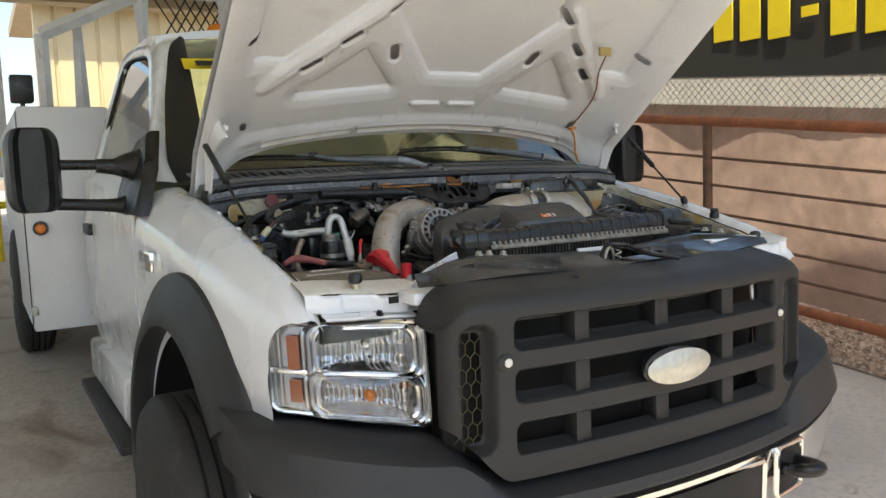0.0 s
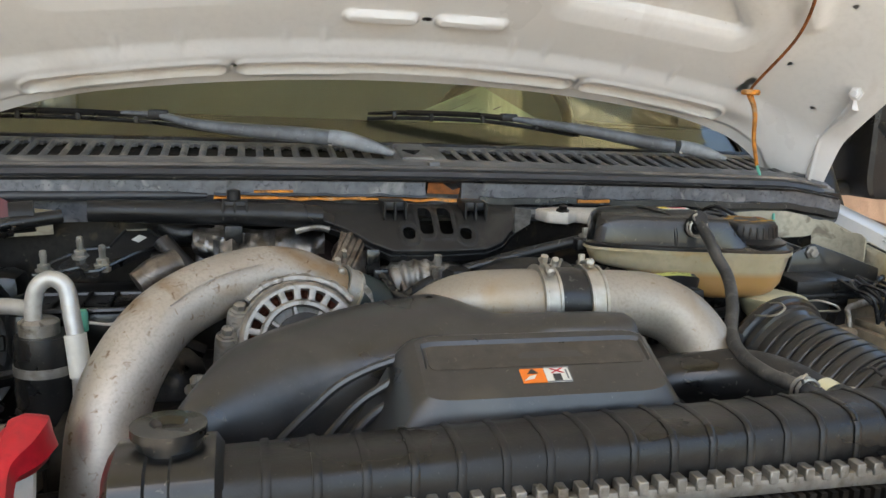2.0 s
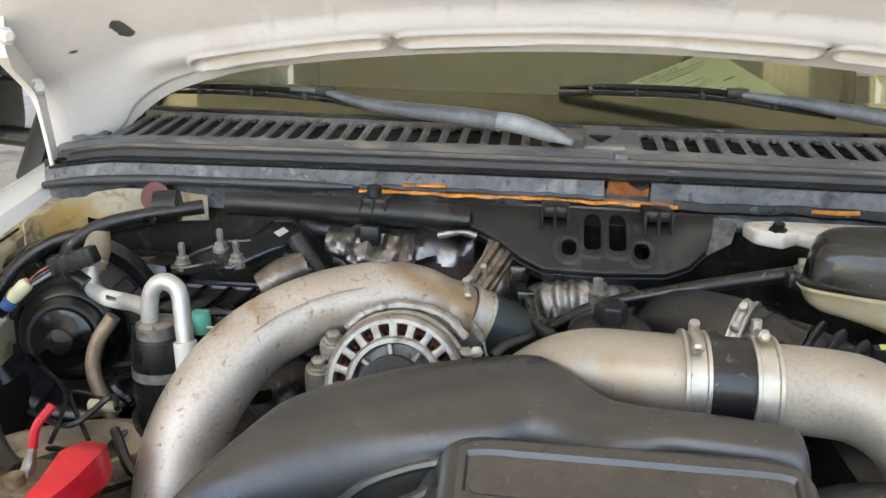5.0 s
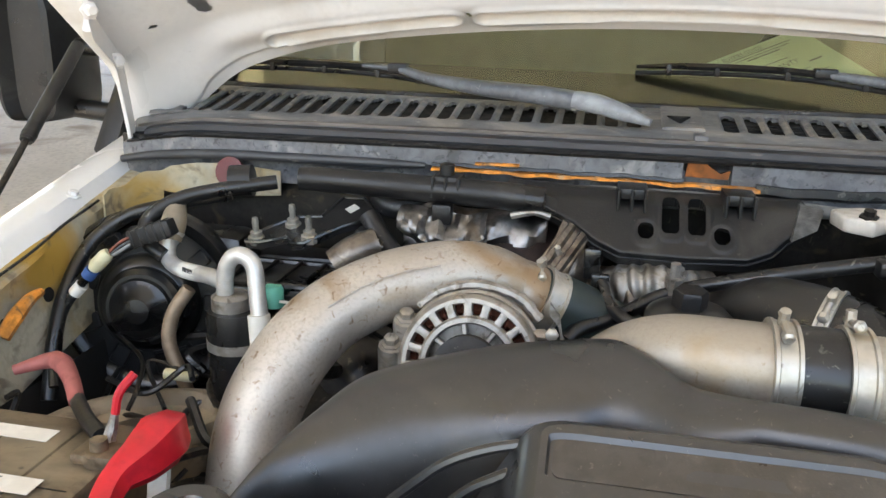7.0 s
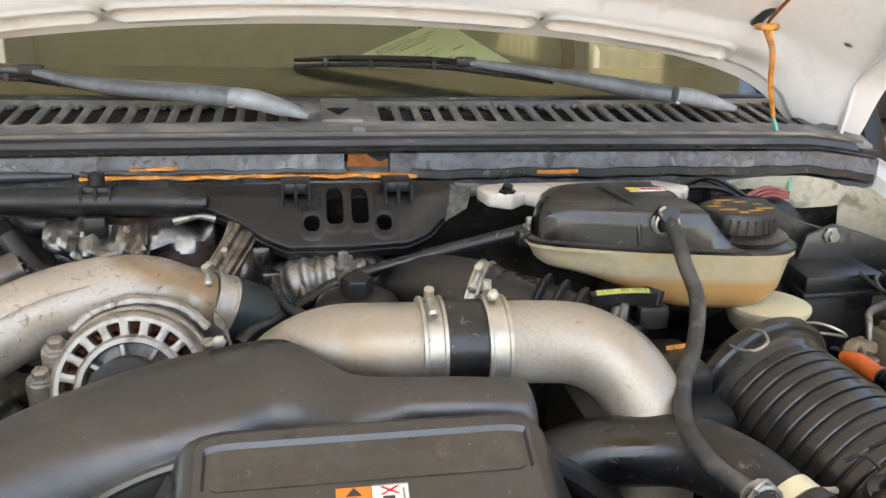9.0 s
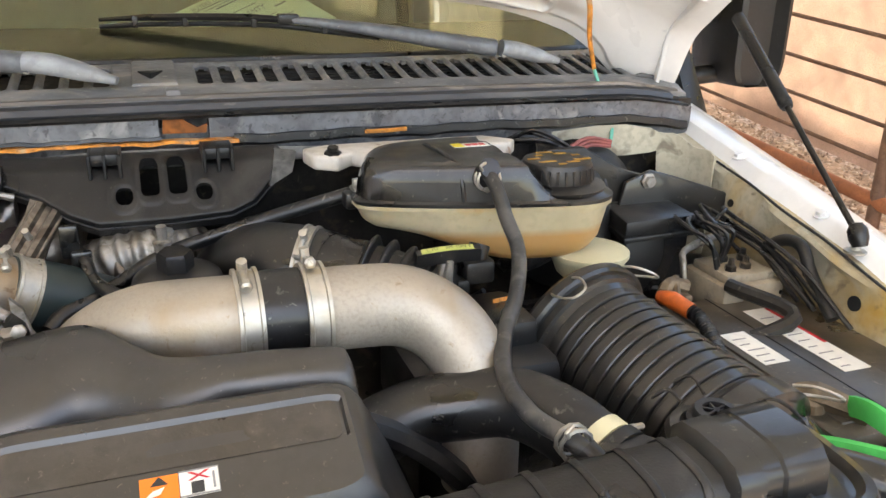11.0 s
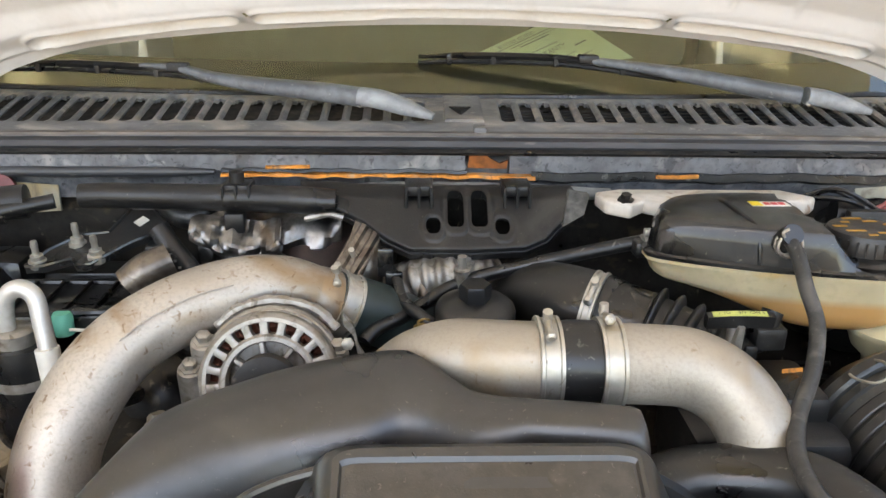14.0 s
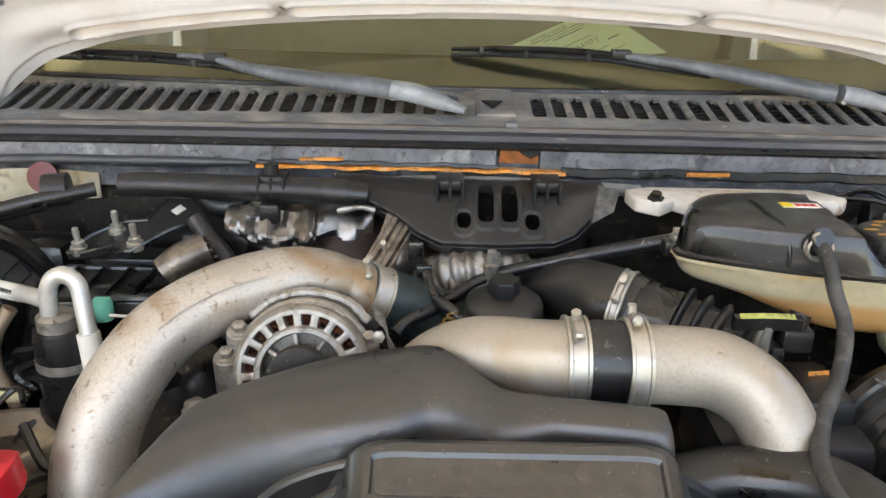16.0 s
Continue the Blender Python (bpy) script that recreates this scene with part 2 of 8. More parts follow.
def mirrored(geo):
    return [(-p[0], p[1], p[2]) for p in geo[0]], [tuple(reversed(q)) for q in geo[1]]


def smooth_path(pts, per=8):
    """A Catmull-Rom curve through the points."""
    p = [V3(*q) for q in pts]
    p = [2 * p[0] - p[1]] + p + [2 * p[-1] - p[-2]]
    out = []
    for i in range(1, len(p) - 2):
        a, b, c, d = p[i - 1], p[i], p[i + 1], p[i + 2]
        for k in range(per):
            t = k / per
            out.append(0.5 * (2 * b + (c - a) * t + (2 * a - 5 * b + 4 * c - d) * t * t + (3 * b - a - 3 * c + d) * t ** 3))
    out.append(p[-2])
    return out


def tube(pts, r, n=14, per=8, caps=True, ring=None):
    """A round tube through points; r: one radius, one for each point, or a function of 0..1. ring: own cross-section [(a, b)] times r."""
    c = smooth_path(pts, per) if per > 1 else [V3(*q) for q in pts]
    m = len(c)
    if isinstance(r, (list, tuple)):
        xs = np.linspace(0, 1, len(r))
        rad = [float(np.interp(i / (m - 1), xs, r)) for i in range(m)]
    elif callable(r):
        rad = [r(i / (m - 1)) for i in range(m)]
    else:
        rad = [r] * m
    ring = ring or [(math.cos(2 * math.pi * k / n), math.sin(2 * math.pi * k / n)) for k in range(n)]
    n = len(ring)
    vs, fs = [], []
    up = None
    for i in range(m):
        d = c[min(i + 1, m - 1)] - c[max(i - 1, 0)]
        d = d / (np.linalg.norm(d) + 1e-9)
        if up is None:
            up = V3(0, 0, 1) if abs(d[2]) < 0.9 else V3(0, 1, 0)
        s = np.cross(d, up)
        s = s / (np.linalg.norm(s) + 1e-9)
        up = np.cross(s, d)
        vs += [tuple(c[i] + rad[i] * (a * s + b * up)) for a, b in ring]
    for i in range(m - 1):
        for k in range(n):
            a, b = i * n + k, i * n + (k + 1) % n
            fs.append((a, b, b + n, a + n))
    if caps:
        fs += [tuple(range(n - 1, -1, -1)), tuple(range((m - 1) * n, m * n))]
    return vs, fs


def lathe(profile, origin=(0, 0, 0), axis=(0, 0, 1), n=28):
    """Turns [(radius, height)] round an axis through origin."""
    q = Vector(axis).to_track_quat("Z", "Y").to_matrix()
    vs, fs = [], []
    for r, h in profile:
        for k in range(n):
            a = 2 * math.pi * k / n
            vs.append(tuple(q @ Vector((r * math.cos(a), r * math.sin(a), h)) + Vector(origin)))
    for i in range(len(profile) - 1):
        for k in range(n):
            a, b = i * n + k, i * n + (k + 1) % n
            fs.append((a, b, b + n, a + n))
    fs += [tuple(range(n - 1, -1, -1)), tuple(range((len(profile) - 1) * n, len(profile) * n))]
    return vs, fs


def grid(rows, close=False):
    """A skin over rows of points."""
    n = len(rows[0])
    vs = [tuple(p) for row in rows for p in row]
    fs = []
    for i in range(len(rows) - 1):
        for k in range(n if close else n - 1):
            a, b = i * n + k, i * n + (k + 1) % n
            fs.append((a, b, b + n, a + n))
    return vs, fs


def solid(rows):
    """A closed body through rows of closed rings, with end caps."""
    vs, fs = grid(rows, True)
    n = len(rows[0])
    return vs, fs + [tuple(range(n - 1, -1, -1)), tuple(range(len(vs) - n, len(vs)))]


def box(x0, x1, y0, y1, z0, z1, b=0.0, seg=2):
    """A box, its edges rounded by b."""
    bm = bmesh.new()
    bmesh.ops.create_cube(bm, size=1.0)
    for v in bm.verts:
        v.co = Vector(((x0 + x1) / 2 + v.co.x * (x1 - x0), (y0 + y1) / 2 + v.co.y * (y1 - y0), (z0 + z1) / 2 + v.co.z * (z1 - z0)))
    if b:
        bmesh.ops.bevel(bm, geom=bm.edges[:], offset=b, segments=seg, profile=0.5, affect="EDGES")
    bm.verts.index_update()
    geo = [tuple(v.co) for v in bm.verts], [tuple(v.index for v in f.verts) for f in bm.faces]
    bm.free()
    return geo


def prism(poly, y0, y1, plane="xz", b=0.0, seg=2):
    """A polygon pushed through from y0 to y1 along the axis that is not in plane; b rounds its edges."""
    put = {"xz": lambda a, c, h: (a, h, c), "xy": lambda a, c, h: (a, c, h), "yz": lambda a, c, h: (h, a, c)}[plane]
    n = len(poly)
    vs = [put(a, c, y0) for a, c in poly] + [put(a, c, y1) for a, c in poly]
    fs = [tuple(range(n)), tuple(range(2 * n - 1, n - 1, -1))] + [(i, i + n, (i + 1) % n + n, (i + 1) % n) for i in range(n)]
    bm = bmesh.new()
    bv = [bm.verts.new(v) for v in vs]
    for f in fs:
        bm.faces.new([bv[i] for i in f])
    bmesh.ops.recalc_face_normals(bm, faces=bm.faces[:])
    if b:
        bmesh.ops.bevel(bm, geom=bm.edges[:], offset=b, segments=seg, profile=0.5, affect="EDGES")
    bm.verts.index_update()
    geo = [tuple(v.co) for v in bm.verts], [tuple(v.index for v in f.verts) for f in bm.faces]
    bm.free()
    return geo


def rounded(x0, x1, z0, z1, r, n=4):
    """The outline of a rectangle with round corners."""
    out = []
    for cx, cz, a0 in ((x1 - r, z0 + r, -90), (x1 - r, z1 - r, 0), (x0 + r, z1 - r, 90), (x0 + r, z0 + r, 180)):
        out += [(cx + r * math.cos(radians(a0 + 90 * k / n)), cz + r * math.sin(radians(a0 + 90 * k / n))) for k in range(n + 1)]
    return out


def make(name, geo, material, parent=None, label="", flat=False, angle=40):
    me = bpy.data.meshes.new(name)
    me.from_pydata([tuple(map(float, p)) for p in geo[0]], [], geo[1])
    bm = bmesh.new()
    bm.from_mesh(me)
    bmesh.ops.recalc_face_normals(bm, faces=bm.faces[:])
    bm.to_mesh(me)
    bm.free()
    me.materials.append(material)
    if not flat:
        me.shade_smooth()
        me.set_sharp_from_angle(angle=radians(angle))
    ob = new(name, me)
    if parent:
        ob.parent = parent
    if label:
        ob["label"] = label
    return ob


part = make


def shift(ob, dx=0.0, dy=0.0, dz=0.0, fit=None):
    """Carries a mesh and all its parts by an offset, or through a function of a point."""
    if ob.type == "MESH":
        if fit:
            for v in ob.data.vertices:
                v.co = fit(*v.co)
        else:
            ob.data.transform(Matrix.Translation((dx, dy, dz)))
    for c in ob.children:
        shift(c, dx, dy, dz, fit)
    return ob


def thing(name, label, category, group="", kind=""):
    e = new(name)
    return tagged(e, label, category, group, kind)


def ss(a, b, x):
    t = np.clip((x - a) / (b - a), 0, 1)
    return t * t * (3 - 2 * t)


SLOPE = 0.105


def G(y):
    """The height of the sloping yard at y."""
    return SLOPE * (max(-12.0, min(16.0, y)) - 0.85)


# fluted translucent roof sheet
TRANSL = bpy.data.materials.new("translucent_roof_sheet")
TRANSL.use_nodes = True
tnt = TRANSL.node_tree
tbs = tnt.nodes.new("ShaderNodeBsdfTranslucent")
tbs.inputs[0].default_value = (0.85, 0.80, 0.62, 1)
tmx = tnt.nodes.new("ShaderNodeMixShader")
tmx.inputs[0].default_value = 0.3
tnt.links.new(tbs.outputs[0], tmx.inputs[1])
tnt.links.new(tnt.nodes["Principled BSDF"].outputs[0], tmx.inputs[2])
tnt.nodes["Principled BSDF"].inputs["Base Color"].default_value = (0.8, 0.76, 0.62, 1)
tnt.links.new(tmx.outputs[0], tnt.nodes["Material Output"].inputs[0])


# ---- the yard ----
ys = [-300, -60, -30, -12, -6, 0, 6, 11, 16, 30, 60, 150, 400]
ground = make("ground", grid([[(x, y, G(y) - 0.012) for x in (-400, -100, -30, 0, 30, 100, 400)] for y in ys]), surface("packed_earth", (0.36, 0.27, 0.19), 0.9, var=0.2, scale=0.4, bump=0.4, bscale=40), flat=True)
tagged(ground, "pale brown packed earth yard", "ground", kind="structure")
slab = make("pavement", grid([[(x, y, G(y)) for x in np.linspace(-9, 3.26, 12)] for y in np.linspace(-9, 14, 24)]), CONCRETE, flat=True)
tagged(slab, "grey stained concrete slab under the canopy", "pavement", kind="structure")


def gravel():
    rng = np.random.default_rng(3)
    vs, fs = [], []
    for _ in range(9000):
        x = 3.22 + 2.4 * rng.random() ** 1.3
        y = rng.uniform(-0.6, 8.0)
        s = rng.uniform(0.012, 0.034)
        c = V3(x, y, G(y) + 0.01 + s * 0.25)
        ax = rng.normal(size=(3, 3))
        q, _r = np.linalg.qr(ax)
        k = V3(1, rng.uniform(0.6, 0.9), rng.uniform(0.4, 0.7)) * s
        o = len(vs)
        for sx, sy, sz in ((1, 0, 0), (-1, 0, 0), (0, 1, 0), (0, -1, 0), (0, 0, 1), (0, 0, -1)):
            vs.append(tuple(c + q @ (V3(sx, sy, sz) * k)))
        for a in (0, 1):
            for b in (2, 3):
                for d in (4, 5):
                    fs.append((o + a, o + b, o + d))
    return vs, fs


bed = make("gravel_bed", grid([[(x, y, G(y) + 0.012) for x in (3.2, 3.6, 4.2, 6.0)] for y in np.linspace(-3, 14, 18)]), GRAVELM, flat=True)
tagged(bed, "reddish brown gravel strip below the fence", "gravel", kind="structure")
tagged(make("gravel", gravel(), GRAVELM, flat=True), "loose reddish brown gravel stones", "gravel", kind="stuff")

# pipe fence
FX = 3.45
fence = thing("pipe_fence", "rust-orange welded pipe fence with thin rod rails", "fence")


def rail(z, r, y0=-1.5, y1=10.0, x=FX):
    return tube([(x, y0, G(y0) + z), (x, (y0 + y1) / 2, G((y0 + y1) / 2) + z), (x, y1, G(y1) + z)], r, 12, 4)


part("top_rail", rail(1.50, 0.038), RAIL, fence, "faded orange pipe rail")
for z in (1.225, 1.015, 0.80, 0.60, 0.42):
    part("rod", rail(z, 0.011), POSTM, fence)
part("bottom_rail", rail(0.22, 0.038), RAIL, fence, "faded orange pipe rail")
for y in (-0.6, 2.91, 6.3, 9.6):
    part("post", tube([(FX, y, G(y) - 0.1), (FX, y, G(y) + 1.49)], 0.036, 14, 1), POSTM, fence, "rust-brown steel post")

# shade cloth, chain link and banner behind it
SX = 4.25


def sway(y, z):
    return 0.03 * math.sin(y * 2.3) * math.sin(z * 1.9) + 0.012 * math.sin(y * 5.1 + z) + 0.0035 * math.sin(y * 31 + 14 * z) * math.sin(z * 37 - 9 * y)


cloth = make("shade_cloth", grid([[(SX + sway(y, z), y, G(y) + z) for z in np.linspace(0.05, 1.62, 40)] for y in np.linspace(-2.5, 11, 300)]), SCREEN)
tagged(cloth, "tan woven shade cloth tied to the chain link fence", "shade cloth")
link = thing("chain_link_fence", "galvanised chain link fence above the tan cloth", "fence")


def chain():
    vs, fs = [], []
    geos = []
    pitch, h = 0.075, 0.34
    for i in range(150):
        y = 0.0 + i * pitch
        for s in (1, -1):
            a = (SX + 0.02 * s, y, G(y) + 1.52)
            b = (SX + 0.02 * s, y + s * h, G(y + s * h) + 1.52 + h)
            geos.append(tube([a, b], 0.0035, 4, 1, False))
    return join(*geos)


part("wire_mesh", chain(), WIRE, link)
for y in (-0.9, 8.1, 11.1):
    part("post", tube([(SX + 0.06, y, G(y)), (SX + 0.06, y, G(y) + 1.9)], 0.028, 10, 1), WIRE, link)
part("rail", rail(1.87, 0.02, -2, 11, SX + 0.05), WIRE, link)
wallp = make("wall_east", box(6.2, 6.4, -6, 16, -0.5, 2.95), STUCCO)
tagged(wallp, "pale block wall beyond the fence", "wall", kind="structure")
banner = thing("banner", "black vinyl banner with yellow characters", "banner")


def banner_z(y, h):
    return G(y) + 1.86 + h


part("sheet", join(grid([[(SX - 0.12 + 0.012 * math.sin(y * 3), y, banner_z(y, h)) for h in (0, 0.3, 0.6, 0.95)] for y in np.linspace(-2, 7, 40)]), grid([[(SX - 0.116 + 0.012 * math.sin(y * 3), y, banner_z(y, h)) for h in (0.95, 0.6, 0.3, 0.0)] for y in np.linspace(-2, 7, 40)])), BANNER, banner)
for i in range(16):
    y = 3.85 - i * 0.27
    if i in (1, 5, 9):
        g = box(SX - 0.15, SX - 0.138, y - 0.07, y + 0.07, banner_z(y, 0.44), banner_z(y, 0.52))
    else:
        g = box(SX - 0.15, SX - 0.138, y - 0.10, y + 0.10, banner_z(y, 0.29), banner_z(y, 0.66), 0.004, 1)
    part("bar", g, YELLOW, banner, "yellow bar standing for a character")

# trees beyond the fence
def shrub(name, x, y, z, r, seed):
    rng = np.random.default_rng(seed)
    t = thing(name, "green tree standing beyond the chain link fence", "tree", "trees beyond the fence")
    part("trunk", tube([(x, y, z), (x + 0.1, y, z + r), (x, y + 0.1, z + 1.6 * r)], [0.12, 0.08, 0.04], 8, 4), POSTM, t)
    vs, fs = [], []
    for _ in range(1400):
        d = rng.normal(size=3)
        d /= np.linalg.norm(d)
        c = V3(x, y, z + 1.9 * r) + d * r * rng.uniform(0.35, 1.0) * (1 + 0.35 * math.sin(5 * d[0] + 3 * d[2] + seed))
        a, b = rng.normal(size=3) * 0.07, rng.normal(size=3) * 0.07
        o = len(vs)
        vs += [tuple(c - a), tuple(c + b), tuple(c + a), tuple(c - b)]
        fs.append((o, o + 1, o + 2, o + 3))
    part("crown", (vs, fs), LEAF, t, flat=True)


for i, (x, y, r) in enumerate(((7.6, 2.0, 1.3), (7.8, 4.8, 1.5), (7.5, 8.2, 1.4))):
    shrub("tree", x, y, 0.4, r, 10 + i)

# canopy
CZ = 4.3
roof_parts = []
for x0, x1, y0, y1 in ((-9.0, 3.3, -2.05, 1.45), (-9.0, -3.1, 1.45, 1.85), (-2.75, 1.2, 1.45, 1.85), (1.5, 1.9, 1.45, 1.85), (2.55, 3.3, 1.45, 1.85), (-9.0, 3.3, 1.85, 9.0)):
    roof_parts.append(box(x0, x1, y0, y1, CZ, CZ + 0.06))
canopy = make("ceiling", join(*roof_parts, *[tube([(-9.0, y, CZ - 0.03), (3.3, y, CZ - 0.03)], 0.03, 4, 1) for y in np.arange(-1.9, 9.0, 0.3) if not 1.4 < y < 1.9]), CEIL, flat=True)
tagged(canopy, "ribbed olive sheet-metal canopy roof with translucent gaps", "ceiling", kind="structure")
for i, y in enumerate((-1.9, 3.9, 8.4)):
    tagged(make("trim_%d" % (i + 1), join(box(-9.0, 2.85, y - 0.08, y + 0.08, CZ - 0.36, CZ - 0.07, 0.01), box(-9.0, 2.85, y - 0.14, y + 0.14, CZ - 0.40, CZ - 0.355)), TANSTEEL), "tan steel canopy beam", "beam", kind="structure")
for i, (x, y) in enumerate(((-4.8, 3.9), (-4.8, 8.4), (2.6, 8.4), (-4.8, -1.9), (2.6, -1.9))):
    tagged(make("column", box(x - 0.08, x + 0.08, y - 0.08, y + 0.08, G(y), CZ - 0.35, 0.01), TANSTEEL), "tan steel canopy column standing on the slab", "column", "canopy columns")

for i, (x0, x1) in enumerate(((-3.1, -2.75), (1.2, 1.5), (1.9, 2.55))):
    tagged(make("skylight_%d" % (i + 1), solid([[(x0 + (x1 - x0) * k / 12, 1.45, CZ + 0.02 + 0.02 * (k % 2)), (x0 + (x1 - x0) * k / 12, 1.85, CZ + 0.02 + 0.02 * (k % 2)), (x0 + (x1 - x0) * k / 12, 1.85, CZ + 0.026 + 0.02 * (k % 2)), (x0 + (x1 - x0) * k / 12, 1.45, CZ + 0.026 + 0.02 * (k % 2))] for k in range(13)]), TRANSL, flat=True), "pale translucent ribbed roof sheet", "skylight", kind="structure")

tagged(make("trim_4", join(box(-5.0, 3.2, 8.95, 9.05, 3.55, 4.25, 0.01), box(-5.0, 3.2, 8.88, 9.12, 3.52, 3.56)), TANSTEEL), "tan steel beam closing the canopy", "beam", kind="structure")

# beyond the canopy at the left
shed = thing("metal_shed", "cream ribbed metal shed behind the truck", "shed")
part("wall", solid([[(-0.5 + 0.3 * i + dx, 12.0 + dy, 0.6), (-0.5 + 0.3 * i + dx, 12.0 + dy, 4.1), (-0.5 + 0.3 * i + dx, 12.3, 4.1), (-0.5 + 0.3 * i + dx, 12.3, 0.6)] for i in range(28) for dx, dy in ((0.0, 0.0), (0.24, 0.0), (0.25, 0.03), (0.29, 0.03))]), CREAMWALL, shed)
part("roof", box(-0.7, 8.1, 11.6, 15.0, 4.1, 4.25), TANSTEEL, shed)
guard = thing("yellow_guard_rail", "yellow painted steel guard rail", "guard rail")
for y in (7.5,):
    for h in (0.55, 1.05):
        part("rail", tube([(-3.6, y, G(y) + h), (-0.8, y, G(y) + h)], 0.035, 8, 1), YELLOW, guard)
    for k in range(8):
        part("post", tube([(-3.55 + 0.38 * k, y, G(y)), (-3.55 + 0.38 * k, y, G(y) + 1.1)], 0.025, 8, 1), YELLOW, guard)
tagged(make("wall_north", box(-3.2, -1.05, 9.6, 9.75, 1.55, 3.55), surface("white_panel", (0.72, 0.70, 0.73), 0.6, var=0.04)), "pale lilac-white wall panel beyond the canopy", "wall", kind="structure")
pole = thing("utility_pole", "wooden utility pole with cross arms and wires", "pole")
part("mast", tube([(-4.2, 30, 0), (-4.2, 30, 8.2)], 0.14, 8, 1), POSTM, pole)
for z in (7.9, 7.2):
    part("cross_arm", box(-5.3, -3.1, 29.95, 30.05, z, z + 0.14), POSTM, pole)
tagged(make("wall_west", box(-9.3, -9.05, -9, 4.5, -1, 4.3), surface("white_siding", (0.7, 0.68, 0.7), 0.7, var=0.04)), "white painted wall beside the slab", "wall", kind="structure")
tagged(make("wall_south", box(-20, 20, -18.4, -18.0, -2.5, 1.6), STUCCO), "pale block wall closing the yard", "wall", kind="structure")

# ---- the truck ----
truck = thing("utility_truck", "white utility service truck with its hood raised and black grille", "truck")


def interp(y, pts):
    return float(np.interp(y, [p[0] for p in pts], [p[1] for p in pts]))


TOPZ = [(0.10, 1.02), (0.20, 1.03), (0.24, 1.052), (0.262, 1.082), (0.29, 1.112), (0.34, 1.144), (0.437, 1.180), (0.56, 1.212), (0.70, 1.25), (0.90, 1.295), (1.1, 1.335), (1.36, 1.385)]
TOPX = [(0.10, 0.815), (0.21, 0.828), (0.5, 0.838), (0.9, 0.845), (1.36, 0.862)]
OUTX = [(0.20, 0.875), (0.30, 0.900), (0.42, 0.925), (0.6, 0.950), (0.85, 0.968), (1.15, 0.985), (1.4, 1.003)]
AY, AZ, AR = 0.88, 0.50, 0.475


def fender():
    """The front edge follows the headlight: further back down the side than on top."""
    rows = []
    side = [2 + k for k in range(1, 9)]
    for s in np.linspace(0, 1, 68):
        row = []
        for k in range(16):
            front = 0.262 + 0.074 * float(ss(3, 9, k))
            y = front + (1.40 - front) * s
            tx, tz, ox = interp(y, TOPX), interp(y, TOPZ), interp(y, OUTX)
            low = 0.845 if y < AY - 0.3 else 0.60
            if abs(y - AY) < AR:
                low = max(low, AZ + math.sqrt(AR ** 2 - (y - AY) ** 2))
            if k < 3:
                row.append(((-tx + 0.03, y, tz - 0.028), (-tx + 0.012, y, tz - 0.003), (-tx, y, tz))[k])
            elif k in side:
                a = radians(90 * (k - 2) / 8)
                row.append((-tx - (ox - tx) * math.sin(a) ** 0.9, y, tz - 0.17 * (1 - math.cos(a)) ** 1.1))
            else:
                z1 = tz - 0.17
                row.append((-ox - 0.004 * math.sin(k - 10), y, z1 + (min(low, z1 - 0.002) - z1) * (k - 10) / 5))
        rows.append(row)
    return grid(rows)


def thick(geo, d=0.004):
    """Gives an open skin thickness d by an offset copy along its normals."""
    v = np.array([tuple(q) for q in geo[0]], float)
    fs = [f for f in geo[1] if len(set(f)) > 2]
    n = np.zeros_like(v)
    edges = {}
    for f in fs:
        a = np.cross(v[f[2]] - v[f[0]], v[f[-1]] - v[f[1]])
        for k in f:
            n[k] += a
        for k in range(len(f)):
            e = (f[k], f[(k + 1) % len(f)])
            edges[e] = edges.get(e, 0) + 1
    n /= np.linalg.norm(n, axis=1)[:, None] + 1e-12
    m = len(v)
    out = fs + [tuple(k + m for k in reversed(f)) for f in fs]
    out += [(b, a, a + m, b + m) for a, b in edges if (b, a) not in edges]
    return np.concatenate([v, v - n * d]), out


def flare():
    rows = []
    for k in range(57):
        a = radians(31 + 159 * k / 56)
        c, s = math.cos(a), math.sin(a)
        row = []
        for r, dx in ((0.62, -0.003), (0.615, 0.012), (0.58, 0.03), (0.53, 0.052), (0.485, 0.066), (0.472, 0.062), (0.470, 0.03), (0.475, -0.02)):
            y, z = AY - r * c * (0.86 if c > 0 else 1.0), AZ + 0.03 + r * s
            row.append((-interp(y, OUTX) - dx, y, z))
        rows.append(row)
    return grid(rows)


for mirror, side in ((False, "passenger"), (True, "driver")):
    f = mirrored if mirror else (lambda g: g)
    part("fender", f(fender()), WHITE, truck, "glossy white painted steel")
    part("fender_flare", f(flare()), FLARE, truck, "matt dark grey plastic wheel arch")
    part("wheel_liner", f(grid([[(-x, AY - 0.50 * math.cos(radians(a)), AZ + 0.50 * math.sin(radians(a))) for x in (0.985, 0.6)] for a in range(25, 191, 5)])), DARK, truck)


def wheel(x0, x1, y, z, r, rim):
    w = (x1 - x0)
    prof = [(rim, 0), (rim + 0.02, 0.004), (r - 0.09, -0.004 + 0.01), (r - 0.03, 0.018), (r - 0.006, 0.04)]
    for k in range(4):
        a = 0.045 + (w - 0.09) * k / 4
        b = 0.045 + (w - 0.09) * (k + 1) / 4
        prof += [(r, a + 0.004), (r, b - 0.006), (r - 0.016, b - 0.004), (r - 0.016, b + 0.001)]
    prof += [(r - 0.006, w - 0.04), (r - 0.03, w - 0.018), (r - 0.09, w), (rim, w - 0.004)]
    return lathe(prof, (x0, y, z), (1, 0, 0), 48)


